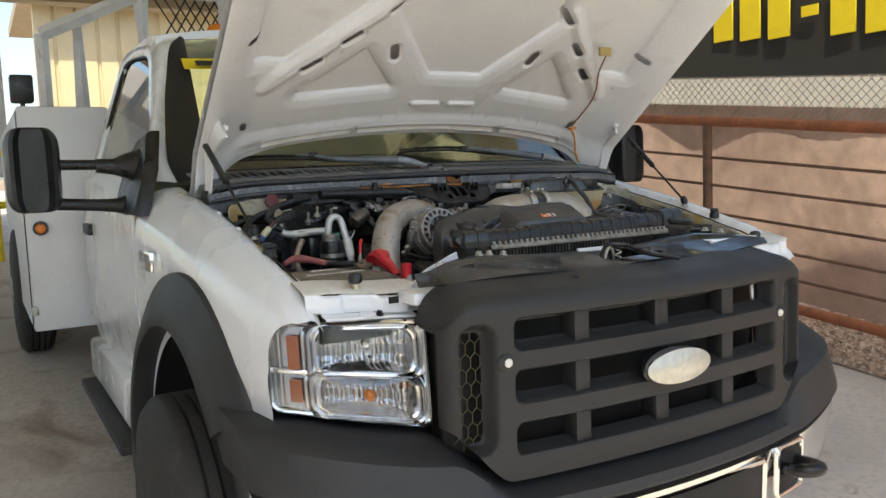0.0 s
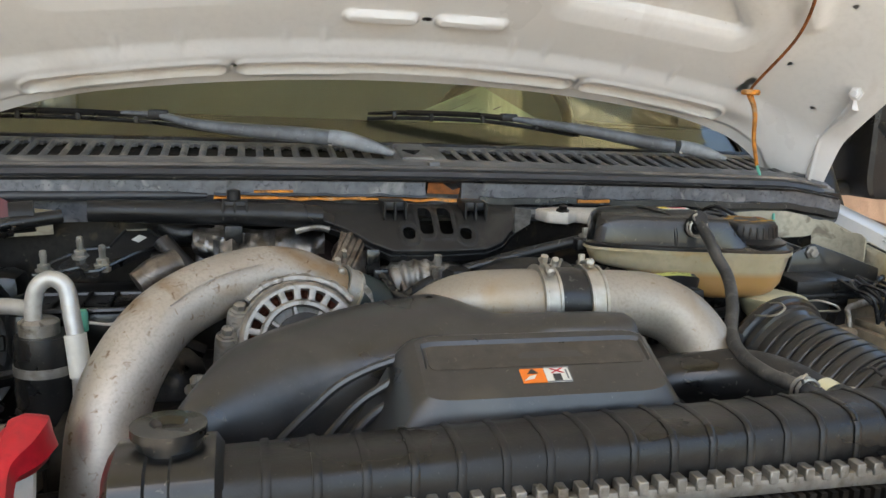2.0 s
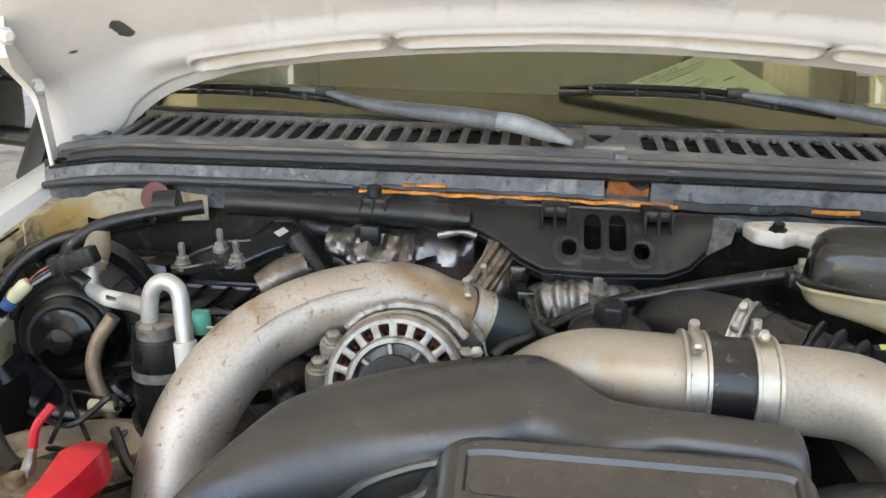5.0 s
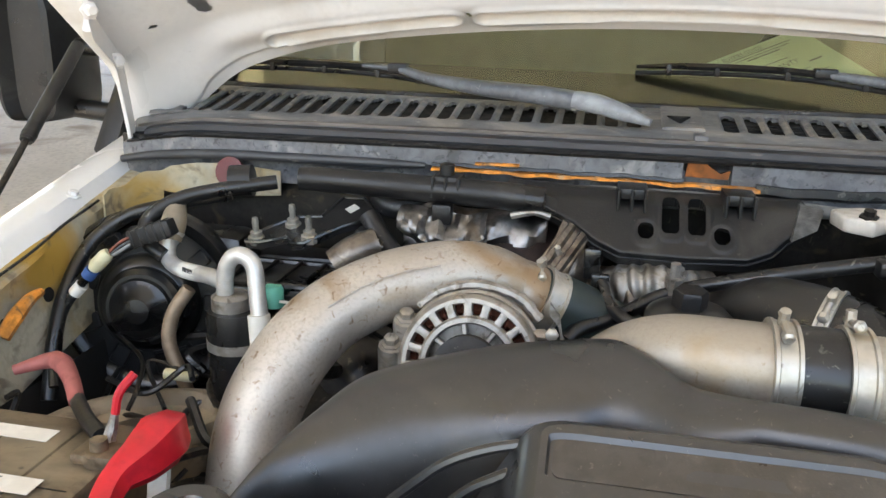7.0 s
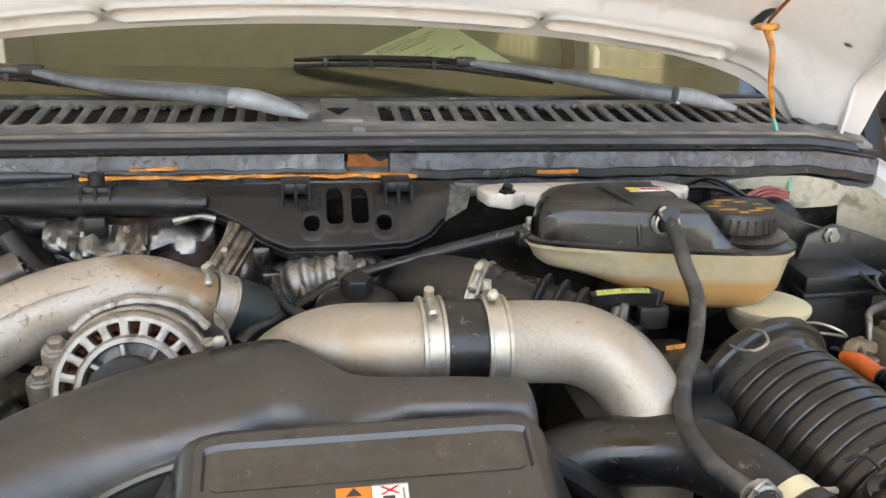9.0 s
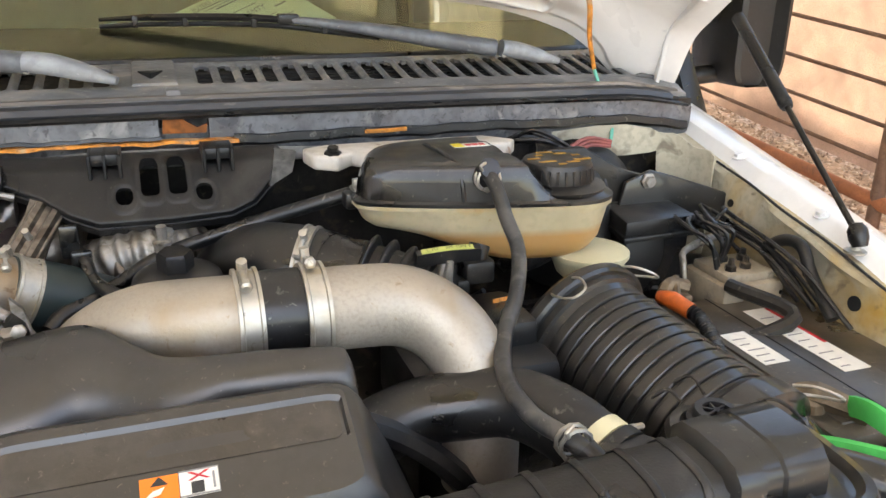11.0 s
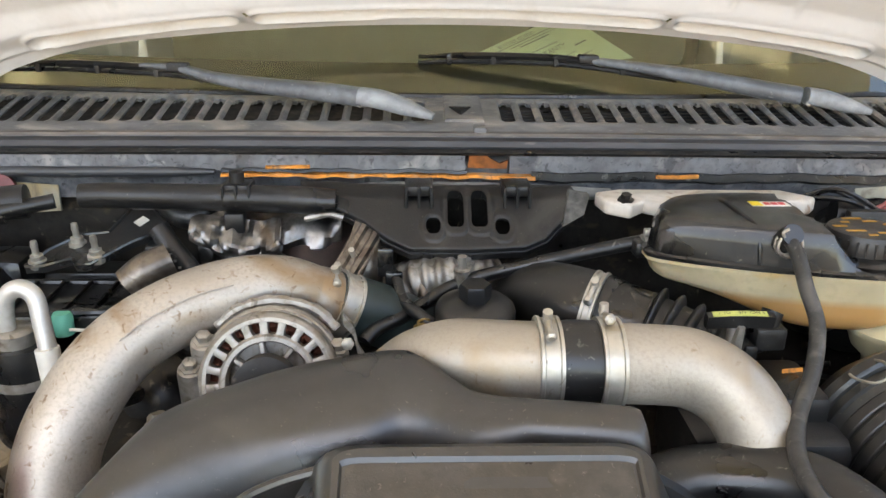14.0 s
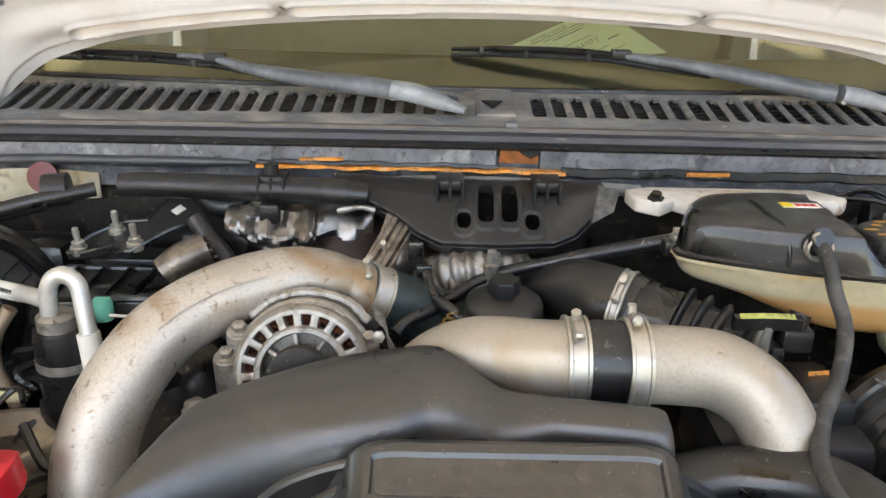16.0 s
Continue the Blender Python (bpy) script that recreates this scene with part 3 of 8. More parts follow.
def add_wheel(x0, x1, y, z):
    w = part("wheel", wheel(x0, x1, y, z, 0.40, 0.245), TYRE, truck, "black ribbed truck tyre on a steel rim")
    s = -1 if x0 < 0 else 1
    xo = x0 if s < 0 else x1
    part("rim", lathe([(0.246, 0.012), (0.236, 0.0), (0.225, 0.012), (0.20, 0.055), (0.15, 0.06), (0.11, 0.03), (0.085, 0.0), (0.07, -0.012), (0.0, -0.015)], (xo, y, z), (-s, 0, 0), 40), ALU, w, "silver steel rim")
    for k in range(10):
        a = 2 * math.pi * k / 10
        part("lug_nut", lathe([(0.013, 0), (0.013, 0.02), (0.008, 0.032)], (xo - s * 0.055, y + 0.135 * math.cos(a), z + 0.135 * math.sin(a)), (s, 0, 0), 6), CHROME, w)


add_wheel(-1.095, -0.85, 0.88, 0.403)
add_wheel(0.85, 1.095, 0.88, 0.403)
add_wheel(-1.29, -1.07, 4.3, G(4.3) + 0.40)
add_wheel(1.07, 1.29, 4.3, G(4.3) + 0.40)

# grille
SLOTS = ((1.000, 1.068), (0.880, 0.949), (0.760, 0.828))


def rbox(x, z, x0, x1, z0, z1, r):
    """Signed distance to a rectangle with round corners."""
    qx = np.abs(x - (x0 + x1) / 2) - (x1 - x0) / 2 + r
    qz = np.abs(z - (z0 + z1) / 2) - (z1 - z0) / 2 + r
    return np.hypot(np.maximum(qx, 0), np.maximum(qz, 0)) + np.minimum(np.maximum(qx, qz), 0) - r


def grille():
    xs = np.linspace(-0.63, 0.63, 281)
    prof = [(0.0, z) for z in np.linspace(0.70, 1.085, 90)] + [(0.055 - 0.055 * math.cos(radians(a)), 1.085 + 0.045 * math.sin(radians(a))) for a in range(9, 80, 9)] + [(0.075, 1.134), (0.105, 1.141), (0.14, 1.148)]
    vs, idx = [], {}
    dead = set()
    for j, (py, pz) in enumerate(prof):
        for i, u in enumerate(xs):
            # the ends turn back in an arc
            e = max(0.0, abs(u) - 0.555)
            turn = min(e / 0.050, math.pi / 2)
            x = math.copysign(min(abs(u), 0.555) + 0.050 * math.sin(turn), u)
            back = 0.050 * (1 - math.cos(turn)) + max(0.0, e - 0.050 * math.pi / 2)
            d = 0.0
            sd = min(float(rbox(x, pz, -0.438, 0.438, a, b, 0.016)) for a, b in SLOTS) if py == 0 else 1.0
            d += 0.050 * float(ss(0.006, -0.010, sd))
            sv = float(rbox(abs(u), pz, 0.490, 0.572, 0.775, 1.060, 0.03)) if py == 0 else 1.0
            d += 0.040 * float(ss(0.008, -0.014, sv))
            y = py + d + 0.06 * (x / 0.64) ** 2 + back * (1 - 0.7 * min(1.0, py / 0.14))
            cut = 0.70 + 0.14 * float(ss(0.45, 0.62, abs(x)))
            drop = 0.085 - math.sqrt(max(0.0, 0.085 ** 2 - max(0.0, abs(x) - 0.512) ** 2))
            vs.append((x, y, max(pz, cut) if py == 0 and pz < 0.9 else pz - drop * float(ss(1.05, 1.14, pz))))
            idx[i, j] = len(vs) - 1
            if sd < -0.009 or sv < -0.014:
                dead.add(len(vs) - 1)
    fs = []
    for j in range(len(prof) - 1):
        for i in range(len(xs) - 1):
            q = (idx[i, j], idx[i + 1, j], idx[i + 1, j + 1], idx[i, j + 1])
            if not all(k in dead for k in q):
                fs.append(q)
    return vs, fs


gr = part("grille", grille(), GRILLE, truck, "matt dark grey plastic three-bar grille")
for a, b in SLOTS:
    for x in (-0.255, 0.0, 0.24):
        if x == 0.0 and a < 0.95 and b > 0.9:
            continue
        part("vertical_bar", box(x - 0.022, x + 0.022, 0.022, 0.075, a - 0.01, b + 0.01, 0.003), GRILLE, gr)
# Plain black box behind the slots: the shade inside the grille as colour.
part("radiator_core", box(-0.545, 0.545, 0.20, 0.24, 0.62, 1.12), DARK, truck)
em = part("emblem", tube([(0.004, -0.035, 0.907), (0.004, -0.012, 0.907), (0.004, 0.05, 0.907)], [0.95, 1.0, 0.7], 40, 3, True, [(0.11 * math.cos(2 * math.pi * k / 40), 0.045 * math.sin(2 * math.pi * k / 40)) for k in range(40)]), CHROME, gr, "chrome oval badge")
part("badge_face", lathe([(0.0, 0.002), (0.102, 0.0), (0.107, -0.004)], (0, 0, 0), (0, -1, 0), 40), surface("pale_badge", (0.62, 0.60, 0.52), 0.35, metal=0.4, var=0.08, scale=30), em, "worn pale oval badge")
bf = em.children[0]
bf.data.transform(Matrix.Translation((0.004, -0.037, 0.907)) @ Matrix.Diagonal((1, 1, 0.40, 1)))
for x in (-0.462, 0.462):
    mk = part("marker_lamp", moved(lathe([(0.0, 0.006), (0.015, 0.006), (0.020, 0.004), (0.022, 0.0)], (0, 0, 0), (0, -1, 0.0), 24), Matrix.Translation((x, 0.034, 0.974)) @ Matrix.Diagonal((1.25, 1, 1, 1))), PLASTIC, gr, "small round marker lamp")
    part("lens", lathe([(0.0, 0.011), (0.007, 0.010), (0.010, 0.007), (0.0105, 0)], (x, 0.033, 0.974), (0, -1, 0), 16), LABEL, mk, "white lens")


def hex_mesh(sgn):
    geos = []
    r = 0.0145
    for i in range(4):
        for j in range(9):
            cx, cz = 0.488 + i * r * 1.732 + (r * 0.866 if j % 2 else 0), 0.785 + j * r * 1.5 * 1.45
            for k in range(3):
                a, b = radians(60 * k + 30), radians(60 * k + 90)
                geos.append(tube([(sgn * (cx + r * math.cos(a)), 0.085, cz + 1.45 * r * math.sin(a)), (sgn * (cx + r * math.cos(b)), 0.085, cz + 1.45 * r * math.sin(b))], 0.0014, 4, 1, False))
    return join(*geos)


MESHM = surface("mesh_plastic", (0.07, 0.058, 0.025), 0.5)
for s in (-1, 1):
    part("side_mesh", hex_mesh(s), MESHM, gr, "hexagonal plastic mesh")
    # Black sheet standing in for the shade behind the mesh.
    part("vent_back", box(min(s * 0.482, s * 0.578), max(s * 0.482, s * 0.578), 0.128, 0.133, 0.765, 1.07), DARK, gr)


LAMPDARK = surface("lamp_shell", (0.30, 0.31, 0.33), 0.12, metal=1.0, var=0.05, bump=0.05)


# headlights
def lamp_y(x, z):
    t = (x - 0.60) / 0.345
    return 0.085 + 0.05 * t + 0.075 * max(0, t) ** 3


def lamp_panel(x0, x1, z0, z1, dy, n=14, bulge=0.0, flute=0.0, nx=0):
    return grid([[(-x, lamp_y(x, z) + dy + flute * math.cos(x * 2 * math.pi / 0.013) - bulge * (1 - ((x - (x0 + x1) / 2) / ((x1 - x0) / 2)) ** 2) * (1 - ((z - (z0 + z1) / 2) / ((z1 - z0) / 2)) ** 2), z + 0.045 * max(0, (x - 0.62) / 0.33) * (1 if z < 0.95 else 0) * (1.06 - z) / 0.23) for x in np.linspace(x0, x1, nx or n)] for z in np.linspace(z0, z1, n)])


def lamp_lift(x, z):
    return z + 0.045 * max(0, (x - 0.62) / 0.33) * (1 if z < 0.95 else 0) * (1.06 - z) / 0.23


def bowl(x0, x1, z0, z1):
    """A reflector bowl of upright flutes, each cut in steps."""
    rows = []
    for j in range(25):
        z = z0 + (z1 - z0) * j / 24
        row = []
        for i in range(145):
            x = x0 + (x1 - x0) * i / 144
            e = max(abs((x - (x0 + x1) / 2) / ((x1 - x0) / 2)), abs((z - (z0 + z1) / 2) / ((z1 - z0) / 2)))
            d = 0.050 * (1 - e ** 4)
            fl = 0.0045 * abs(math.sin(math.pi * i / 8 + (0.5 if (j // 8) % 2 else 0))) * (1 if e < 0.93 else 0) + 0.004 * math.sin(0.9 * (j // 8) + 1.7 * (i // 8))
            row.append((-x, lamp_y(x, z) + 0.012 + d + fl * (1 - e ** 6), lamp_lift(x, z)))
        rows.append(row)
    return grid(rows)


def lamp_frame(x0, x1, z0, z1, r, wide, dy):
    """A moulded rim round an opening."""
    o = rounded(x0, x1, z0, z1, r, 6)
    n = len(o)
    cx, cz = (x0 + x1) / 2, (z0 + z1) / 2
    rows = []
    for g, d in ((0.0, 0.016), (0.001, 0.002), (0.35 * wide, -0.002), (0.7 * wide, 0.0), (wide, 0.008), (wide * 1.02, 0.03)):
        rows.append([(-(x + math.copysign(g, x - cx)), lamp_y(x, z) + dy + d, lamp_lift(x, z + math.copysign(g, z - cz))) for x, z in o + o[:1]])
    return grid(rows)


def headlight(f):
    h = part("headlight", f(thick(lamp_panel(0.603, 0.948, 0.826, 1.064, 0.098), 0.01)), LAMPDARK, truck, "clear stacked headlight with chrome bezel and amber reflectors")
    part("lens", f(thick(lamp_panel(0.605, 0.945, 0.832, 1.060, 0.0, bulge=0.006), 0.003)), LENS, h, "clear plastic lens")
    part("rim", f(tube([(-x, lamp_y(x, z) + 0.008, lamp_lift(x, z)) for x, z in rounded(0.606, 0.946, 0.830, 1.062, 0.020, 5) + rounded(0.606, 0.946, 0.830, 1.062, 0.020, 5)[:1]], 0.0065, 8, 1, False)), CHROME, h, "bright outer rim")
    part("divider", f(tube([(-x, lamp_y(x, 0.938) + 0.016, lamp_lift(x, 0.938)) for x in np.linspace(0.61, 0.94, 12)], 0.007, 8, 1)), CHROME, h)
    for z0, z1 in ((0.952, 1.044), (0.848, 0.926)):
        part("bezel", f(lamp_frame(0.632, 0.848, z0, z1, 0.026, 0.014, 0.010)), CHROME, h)
        part("reflector", f(bowl(0.628, 0.852, z0 - 0.003, z1 + 0.003)), REFLECTOR, h, "fluted mirror reflector")
        part("bulb", f(lathe([(0.013, 0), (0.013, 0.012), (0.008, 0.020), (0.0, 0.024)], (-0.735, 0.150, (z0 + z1) / 2 + 0.012), (0, -1, 0), 14)), CHROME if z0 > 0.9 else AMBER, h)
        part("side_reflector", f(thick(lamp_panel(0.885, 0.908, z0 + 0.012, z1 - 0.008, 0.010), 0.006)), AMBERDARK, h, "amber side reflector")
        part("frame", f(lamp_frame(0.618, 0.862, z0 - 0.012, z1 + 0.008, 0.030, 0.012, 0.006)), REFLECTOR, h)
    part("side_panel", f(thick(lamp_panel(0.866, 0.940, 0.838, 1.054, 0.026), 0.003)), REFLECTOR, h)
    for x in (0.876, 0.922):
        part("trim", f(tube([(-x, lamp_y(x, z) + 0.018, lamp_lift(x, z)) for z in np.linspace(0.845, 1.048, 9)], 0.0045, 8, 1)), CHROME, h)
    return h


def lamp_place(x, y, z):
    """Sets the lamp beside the grille and rounds its outer upper corner."""
    t = (abs(x) - 0.603) / 0.345
    a, b = 0.566 + 0.334 * t, 0.810 + (z - 0.830) * 1.055 + 0.016 * t
    d = math.hypot(max(0, a - 0.858), max(0, b - 1.030))
    if a > 0.858 and b > 1.030 and d > 0.042:
        a, b = 0.858 + (a - 0.858) * 0.042 / d, 1.030 + (b - 1.030) * 0.042 / d
    return (math.copysign(a, x), y + 0.112 + 0.09 * (b - 0.83) + 0.018 * max(0, t) ** 2, b)


for f in ((lambda g: g), mirrored):
    shift(headlight(f), fit=lamp_place)


# bumper
def bump_y(x):
    a = abs(x)
    return -0.050 + 0.10 * (a / 0.7) ** 2 + 0.26 * max(0, (a - 0.78) / 0.3) ** 2.0


def bumper_top(x):
    return 0.695 + 0.105 * float(ss(0.44, 0.60, abs(x))) + 0.055 * float(ss(0.58, 0.95, abs(x)))


def bumper_pad():
    rows = []
    for x in np.linspace(-0.985, 0.985, 91):
        y, t = bump_y(x), bumper_top(x)
        b = 0.625 + 0.10 * max(0, (abs(x) - 0.55) / 0.45) ** 1.5
        rows.append([(x, y + 0.32, t - 0.03), (x, y + 0.26, t + 0.002), (x, y + 0.10, t - 0.006), (x, y + 0.035, t - 0.03 - 0.1 * (t - b - 0.06)), (x, y + 0.006, b + 0.035), (x, y, b + 0.012), (x, y + 0.012, b), (x, y + 0.22, b)])
    return solid(rows)


def bumper_bar():
    rows = []
    for x in np.linspace(-0.98, 0.98, 75):
        y = bump_y(x) + 0.01
        b = 0.625 + 0.10 * max(0, (abs(x) - 0.55) / 0.45) ** 1.5 - 0.003
        rows.append([(x, y + 0.16, b), (x, y + 0.03, b), (x, y + 0.002, b - 0.012), (x, y + 0.012, b - 0.08), (x, y + 0.04, 0.46), (x, y + 0.07, 0.42), (x, y + 0.16, 0.42)])
    return solid(rows)


bp = part("bumper", bumper_bar(), CHROME, truck, "chrome steel front bumper with grey top pad")
part("top_pad", bumper_pad(), FLARE, bp, "matt dark grey plastic pad")


def bumper_patch(x0, x1, z0, z1, d):
    return grid([[(x, bump_y(x) + 0.012 + 0.03 * (0.6 - z) - d, z) for z in np.linspace(z0, z1, 6)] for x in np.linspace(x0, x1, 24)])


def bumper_rim(x0, x1, z0, z1):
    o = rounded(x0, x1, z0, z1, 0.015)
    return tube([(x, bump_y(x) + 0.008 + 0.03 * (0.6 - z), z) for x, z in o + o[:1]], 0.008, 8, 1, False)


# No hole is cut: a black patch on the chrome paints the opening's shade.
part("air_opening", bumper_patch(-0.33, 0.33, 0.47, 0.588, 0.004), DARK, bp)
part("rim", bumper_rim(-0.335, 0.335, 0.465, 0.592), CHROME, bp)
for s in (-1, 1):
    x0, x1 = min(s * 0.40, s * 0.54), max(s * 0.40, s * 0.54)
    # Black patch laid on the bar, painting the shade of a recess.
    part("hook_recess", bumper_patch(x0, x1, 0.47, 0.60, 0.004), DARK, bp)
    part("rim", bumper_rim(x0, x1, 0.466, 0.605), CHROME, bp)
    part("tow_hook", tube([(s * 0.43, 0.05, 0.535), (s * 0.44, -0.06, 0.55), (s * 0.50, -0.07, 0.55), (s * 0.515, 0.05, 0.54)], 0.019, 10, 6), PLASTIC, bp, "black tow hook")


DARKGLASS = glass("tinted_side_glass", (0.16, 0.19, 0.19), 0.01, 1.6)
TRIMRUB = surface("black_trim_rubber", (0.010, 0.010, 0.011), 0.45, var=0.1, scale=9, bump=0.1)


# cab
def quad_slab(a, b, c, d, t):
    """A flat panel through four corners, t thick."""
    a, b, c, d = (V3(*p) for p in (a, b, c, d))
    n = np.cross(b - a, d - a)
    n = n / np.linalg.norm(n) * t / 2
    return [tuple(p + n) for p in (a, b, c, d)] + [tuple(p - n) for p in (a, b, c, d)], [(0, 1, 2, 3), (7, 6, 5, 4), (0, 4, 5, 1), (1, 5, 6, 2), (2, 6, 7, 3), (3, 7, 4, 0)]


def cab_x(y, z):
    """The leaning side of the cab above the belt."""
    return -(0.945 + 0.0185 * (y - 1.6)) + 0.32 * (z - 1.45)


def door_skin():
    rows = []
    for y in np.linspace(1.405, 2.75, 26):
        b = cab_x(y, 1.452)
        rows.append([(b + 0.012, y, 1.462), (b, y, 1.452), (b - 0.022, y, 1.425), (-0.988, y, 1.36), (-1.003, y, 1.22), (-1.005, y, 1.05), (-1.010, y, 1.02), (-1.005, y, 0.98), (-0.997, y, 0.80), (-0.970, y, 0.66)])
    return grid(rows)


WINDOW = [(1.46, 1.478), (1.482, 1.51), (1.666, 1.656), (1.893, 1.827), (1.98, 1.887), (2.05, 1.912), (2.13, 1.926), (2.35, 1.948), (2.52, 1.958), (2.60, 1.948), (2.635, 1.90), (2.652, 1.70), (2.66, 1.475), (2.2, 1.472), (1.8, 1.47)]
DOORTOP = [(1.40, 1.45), (1.43, 1.515), (1.62, 1.668), (1.84, 1.842), (1.93, 1.91), (2.02, 1.95), (2.12, 1.972), (2.35, 1.998), (2.56, 2.010), (2.70, 1.995), (2.735, 1.92), (2.745, 1.70), (2.75, 1.45), (2.2, 1.45), (1.8, 1.448)]
PILLAR = [(-0.857, 1.385, 1.40), (-0.874, 1.43, 1.48), (-0.834, 1.62, 1.665), (-0.795, 1.735, 1.80), (-0.757, 1.825, 1.918), (-0.70, 1.90, 1.972)]


def door_frame():
    rows = []
    for w, d in ((0.0, 0.020), (0.0, 0.004), (0.06, 0.0), (0.8, 0.0), (0.93, 0.003), (1.0, 0.012), (1.0, 0.022)):
        row = [(o[0] * (1 - w) + i[0] * w, o[1] * (1 - w) + i[1] * w) for o, i in zip(DOORTOP + DOORTOP[:1], WINDOW + WINDOW[:1])]
        rows.append([(cab_x(y, z) + d, y, z) for y, z in row])
    return grid(rows)


def window_pane(d):
    return [(cab_x(y, z) + d, y, z) for y, z in WINDOW], [tuple(range(len(WINDOW)))]


def pillar_skin():
    edge = [(cab_x(y, z) + 0.002, y, z) for y, z in ((1.40, 1.40), (1.43, 1.515), (1.62, 1.668), (1.76, 1.78), (1.90, 1.887), (2.02, 1.95))]
    bow = [math.sin(math.pi * k) for k in np.linspace(0, 1, 9)]
    return grid([[tuple(np.array(a) * (1 - k) + np.array(b) * k + V3(-0.010 * w, -0.016 * w, 0.006 * w)) for k, w in zip(np.linspace(0, 1, 9), bow)] for a, b in zip(smooth_path(edge, 6), smooth_path(PILLAR, 6))])


def windshield_trim():
    inner = [windshield_at(-0.955, v) for v in (-0.02, 0.10, 0.42, 0.66, 0.88, 0.99)]
    return grid([[tuple(np.array(a) * (1 - k) + np.array(b) * k + V3(0, -0.006 - 0.010 * math.sin(math.pi * k), 0.004)) for k in np.linspace(0, 1, 7)] for a, b in zip(smooth_path(PILLAR, 6), smooth_path(inner, 6))])


def windshield_at(u, v):
    """u across -1..1, v from the cowl 0 to the roof 1."""
    half = 0.80 - 0.09 * v
    x = u * half
    return (x, 1.225 + 0.60 * v + 0.10 * u * u + 0.01 * v, 1.425 + 0.545 * v + 0.02 * v * (1 - v) * 4 * 0.3)


ws = part("windshield", thick(grid([[windshield_at(u, v) for u in np.linspace(-1, 1, 25)] for v in np.linspace(-0.04, 1, 13)]), 0.005), GLASS, truck, "green-tinted windshield glass")
ws.visible_shadow = False
for f in ((lambda g: g), mirrored):
    part("door", f(thick(door_skin(), 0.006)), WHITE, truck, "white painted cab door")
    swn = part("side_window", f(thick(window_pane(0.016), 0.005)), DARKGLASS, truck, "dark side window glass")
    swn.visible_shadow = False
    part("door_frame", f(thick(door_frame(), 0.003)), WHITE, truck)
    part("a_pillar", f(thick(pillar_skin(), 0.006)), WHITE, truck)
    part("windshield_trim", f(thick(windshield_trim(), 0.006)), TRIMRUB, truck, "black rubber windshield trim")
    part("window_trim", f(tube([(cab_x(y, z) + 0.010, y, z) for y, z in WINDOW + WINDOW[:1]], 0.007, 8, 2, False)), TRIMRUB, truck)
    hd = part("door_handle", f(box(-1.030, -1.002, 2.46, 2.64, 1.18, 1.23, 0.008)), PLASTIC, truck)
    part("rocker_panel", f(box(-1.03, -0.90, 1.40, 2.72, 0.50, 0.68, 0.02)), WHITE, truck)
    part("running_board", f(box(-1.08, -0.93, 1.55, 2.75, 0.44, 0.48, 0.012)), FLARE, truck, "black running board")
    b1 = part("fender_badge", f(box(-1.004, -0.985, 1.15, 1.34, 1.125, 1.190, 0.006)), CHROME, truck, "chrome fender badge with worn bars")
    for k in range(4):
        part("badge_bar", f(box(-1.008, -1.003, 1.165 + 0.042 * k, 1.192 + 0.042 * k, 1.155, 1.180)), GREYINK, b1)
roof = part("roof", solid([[(x, 1.85 + 0.10 * (x / 0.78) ** 2 + dy, 1.982 + 0.035 * (1 - (x / 0.78) ** 4) + dz) for dy, dz in ((0, -0.03), (0.0, 0.0), (0.15, 0.022), (0.75, 0.03), (0.80, 0.0), (0.80, -0.05), (0.4, -0.02))] for x in np.linspace(-0.78, 0.78, 25)]), WHITE, truck)
part("cab_back", join(box(-0.95, 0.95, 2.70, 2.74, 0.7, 1.46), box(-0.85, 0.85, 2.70, 2.74, 1.46, 1.55), box(-0.78, -0.68, 2.70, 2.74, 1.55, 1.97), box(0.68, 0.78, 2.70, 2.74, 1.55, 1.97)), WHITE, truck)
rw = part("rear_window", box(-0.68, 0.68, 2.715, 2.72, 1.55, 1.97), GLASS, truck, "rear window glass")
rw.visible_shadow = False
part("cab_floor", box(-0.95, 0.95, 1.35, 2.66, 0.55, 0.62), DASH, truck)
part("firewall", box(-0.84, 0.84, 1.10, 1.13, 0.55, 1.37), DARKMETAL, truck, "dark firewall")
part("dashboard", solid([[(x, y, z) for y, z in ((1.29, 1.28), (1.29, 1.375), (1.36, 1.382), (1.60, 1.388), (1.69, 1.372), (1.72, 1.12), (1.5, 1.0))] for x in np.linspace(-0.80, 0.80, 9)]), DASH, truck, "dark dusty vinyl dashboard")
part("steering_wheel", tube([(0.38 + 0.19 * math.cos(radians(a)), 1.85 - 0.08 * math.sin(radians(a)), 1.43 + 0.17 * math.sin(radians(a))) for a in range(0, 361, 20)], 0.015, 8, 2), PLASTIC, truck)
part("seat_back", box(-0.78, 0.78, 2.36, 2.52, 0.85, 1.62, 0.05), SEATM, truck, "tan bench seat")

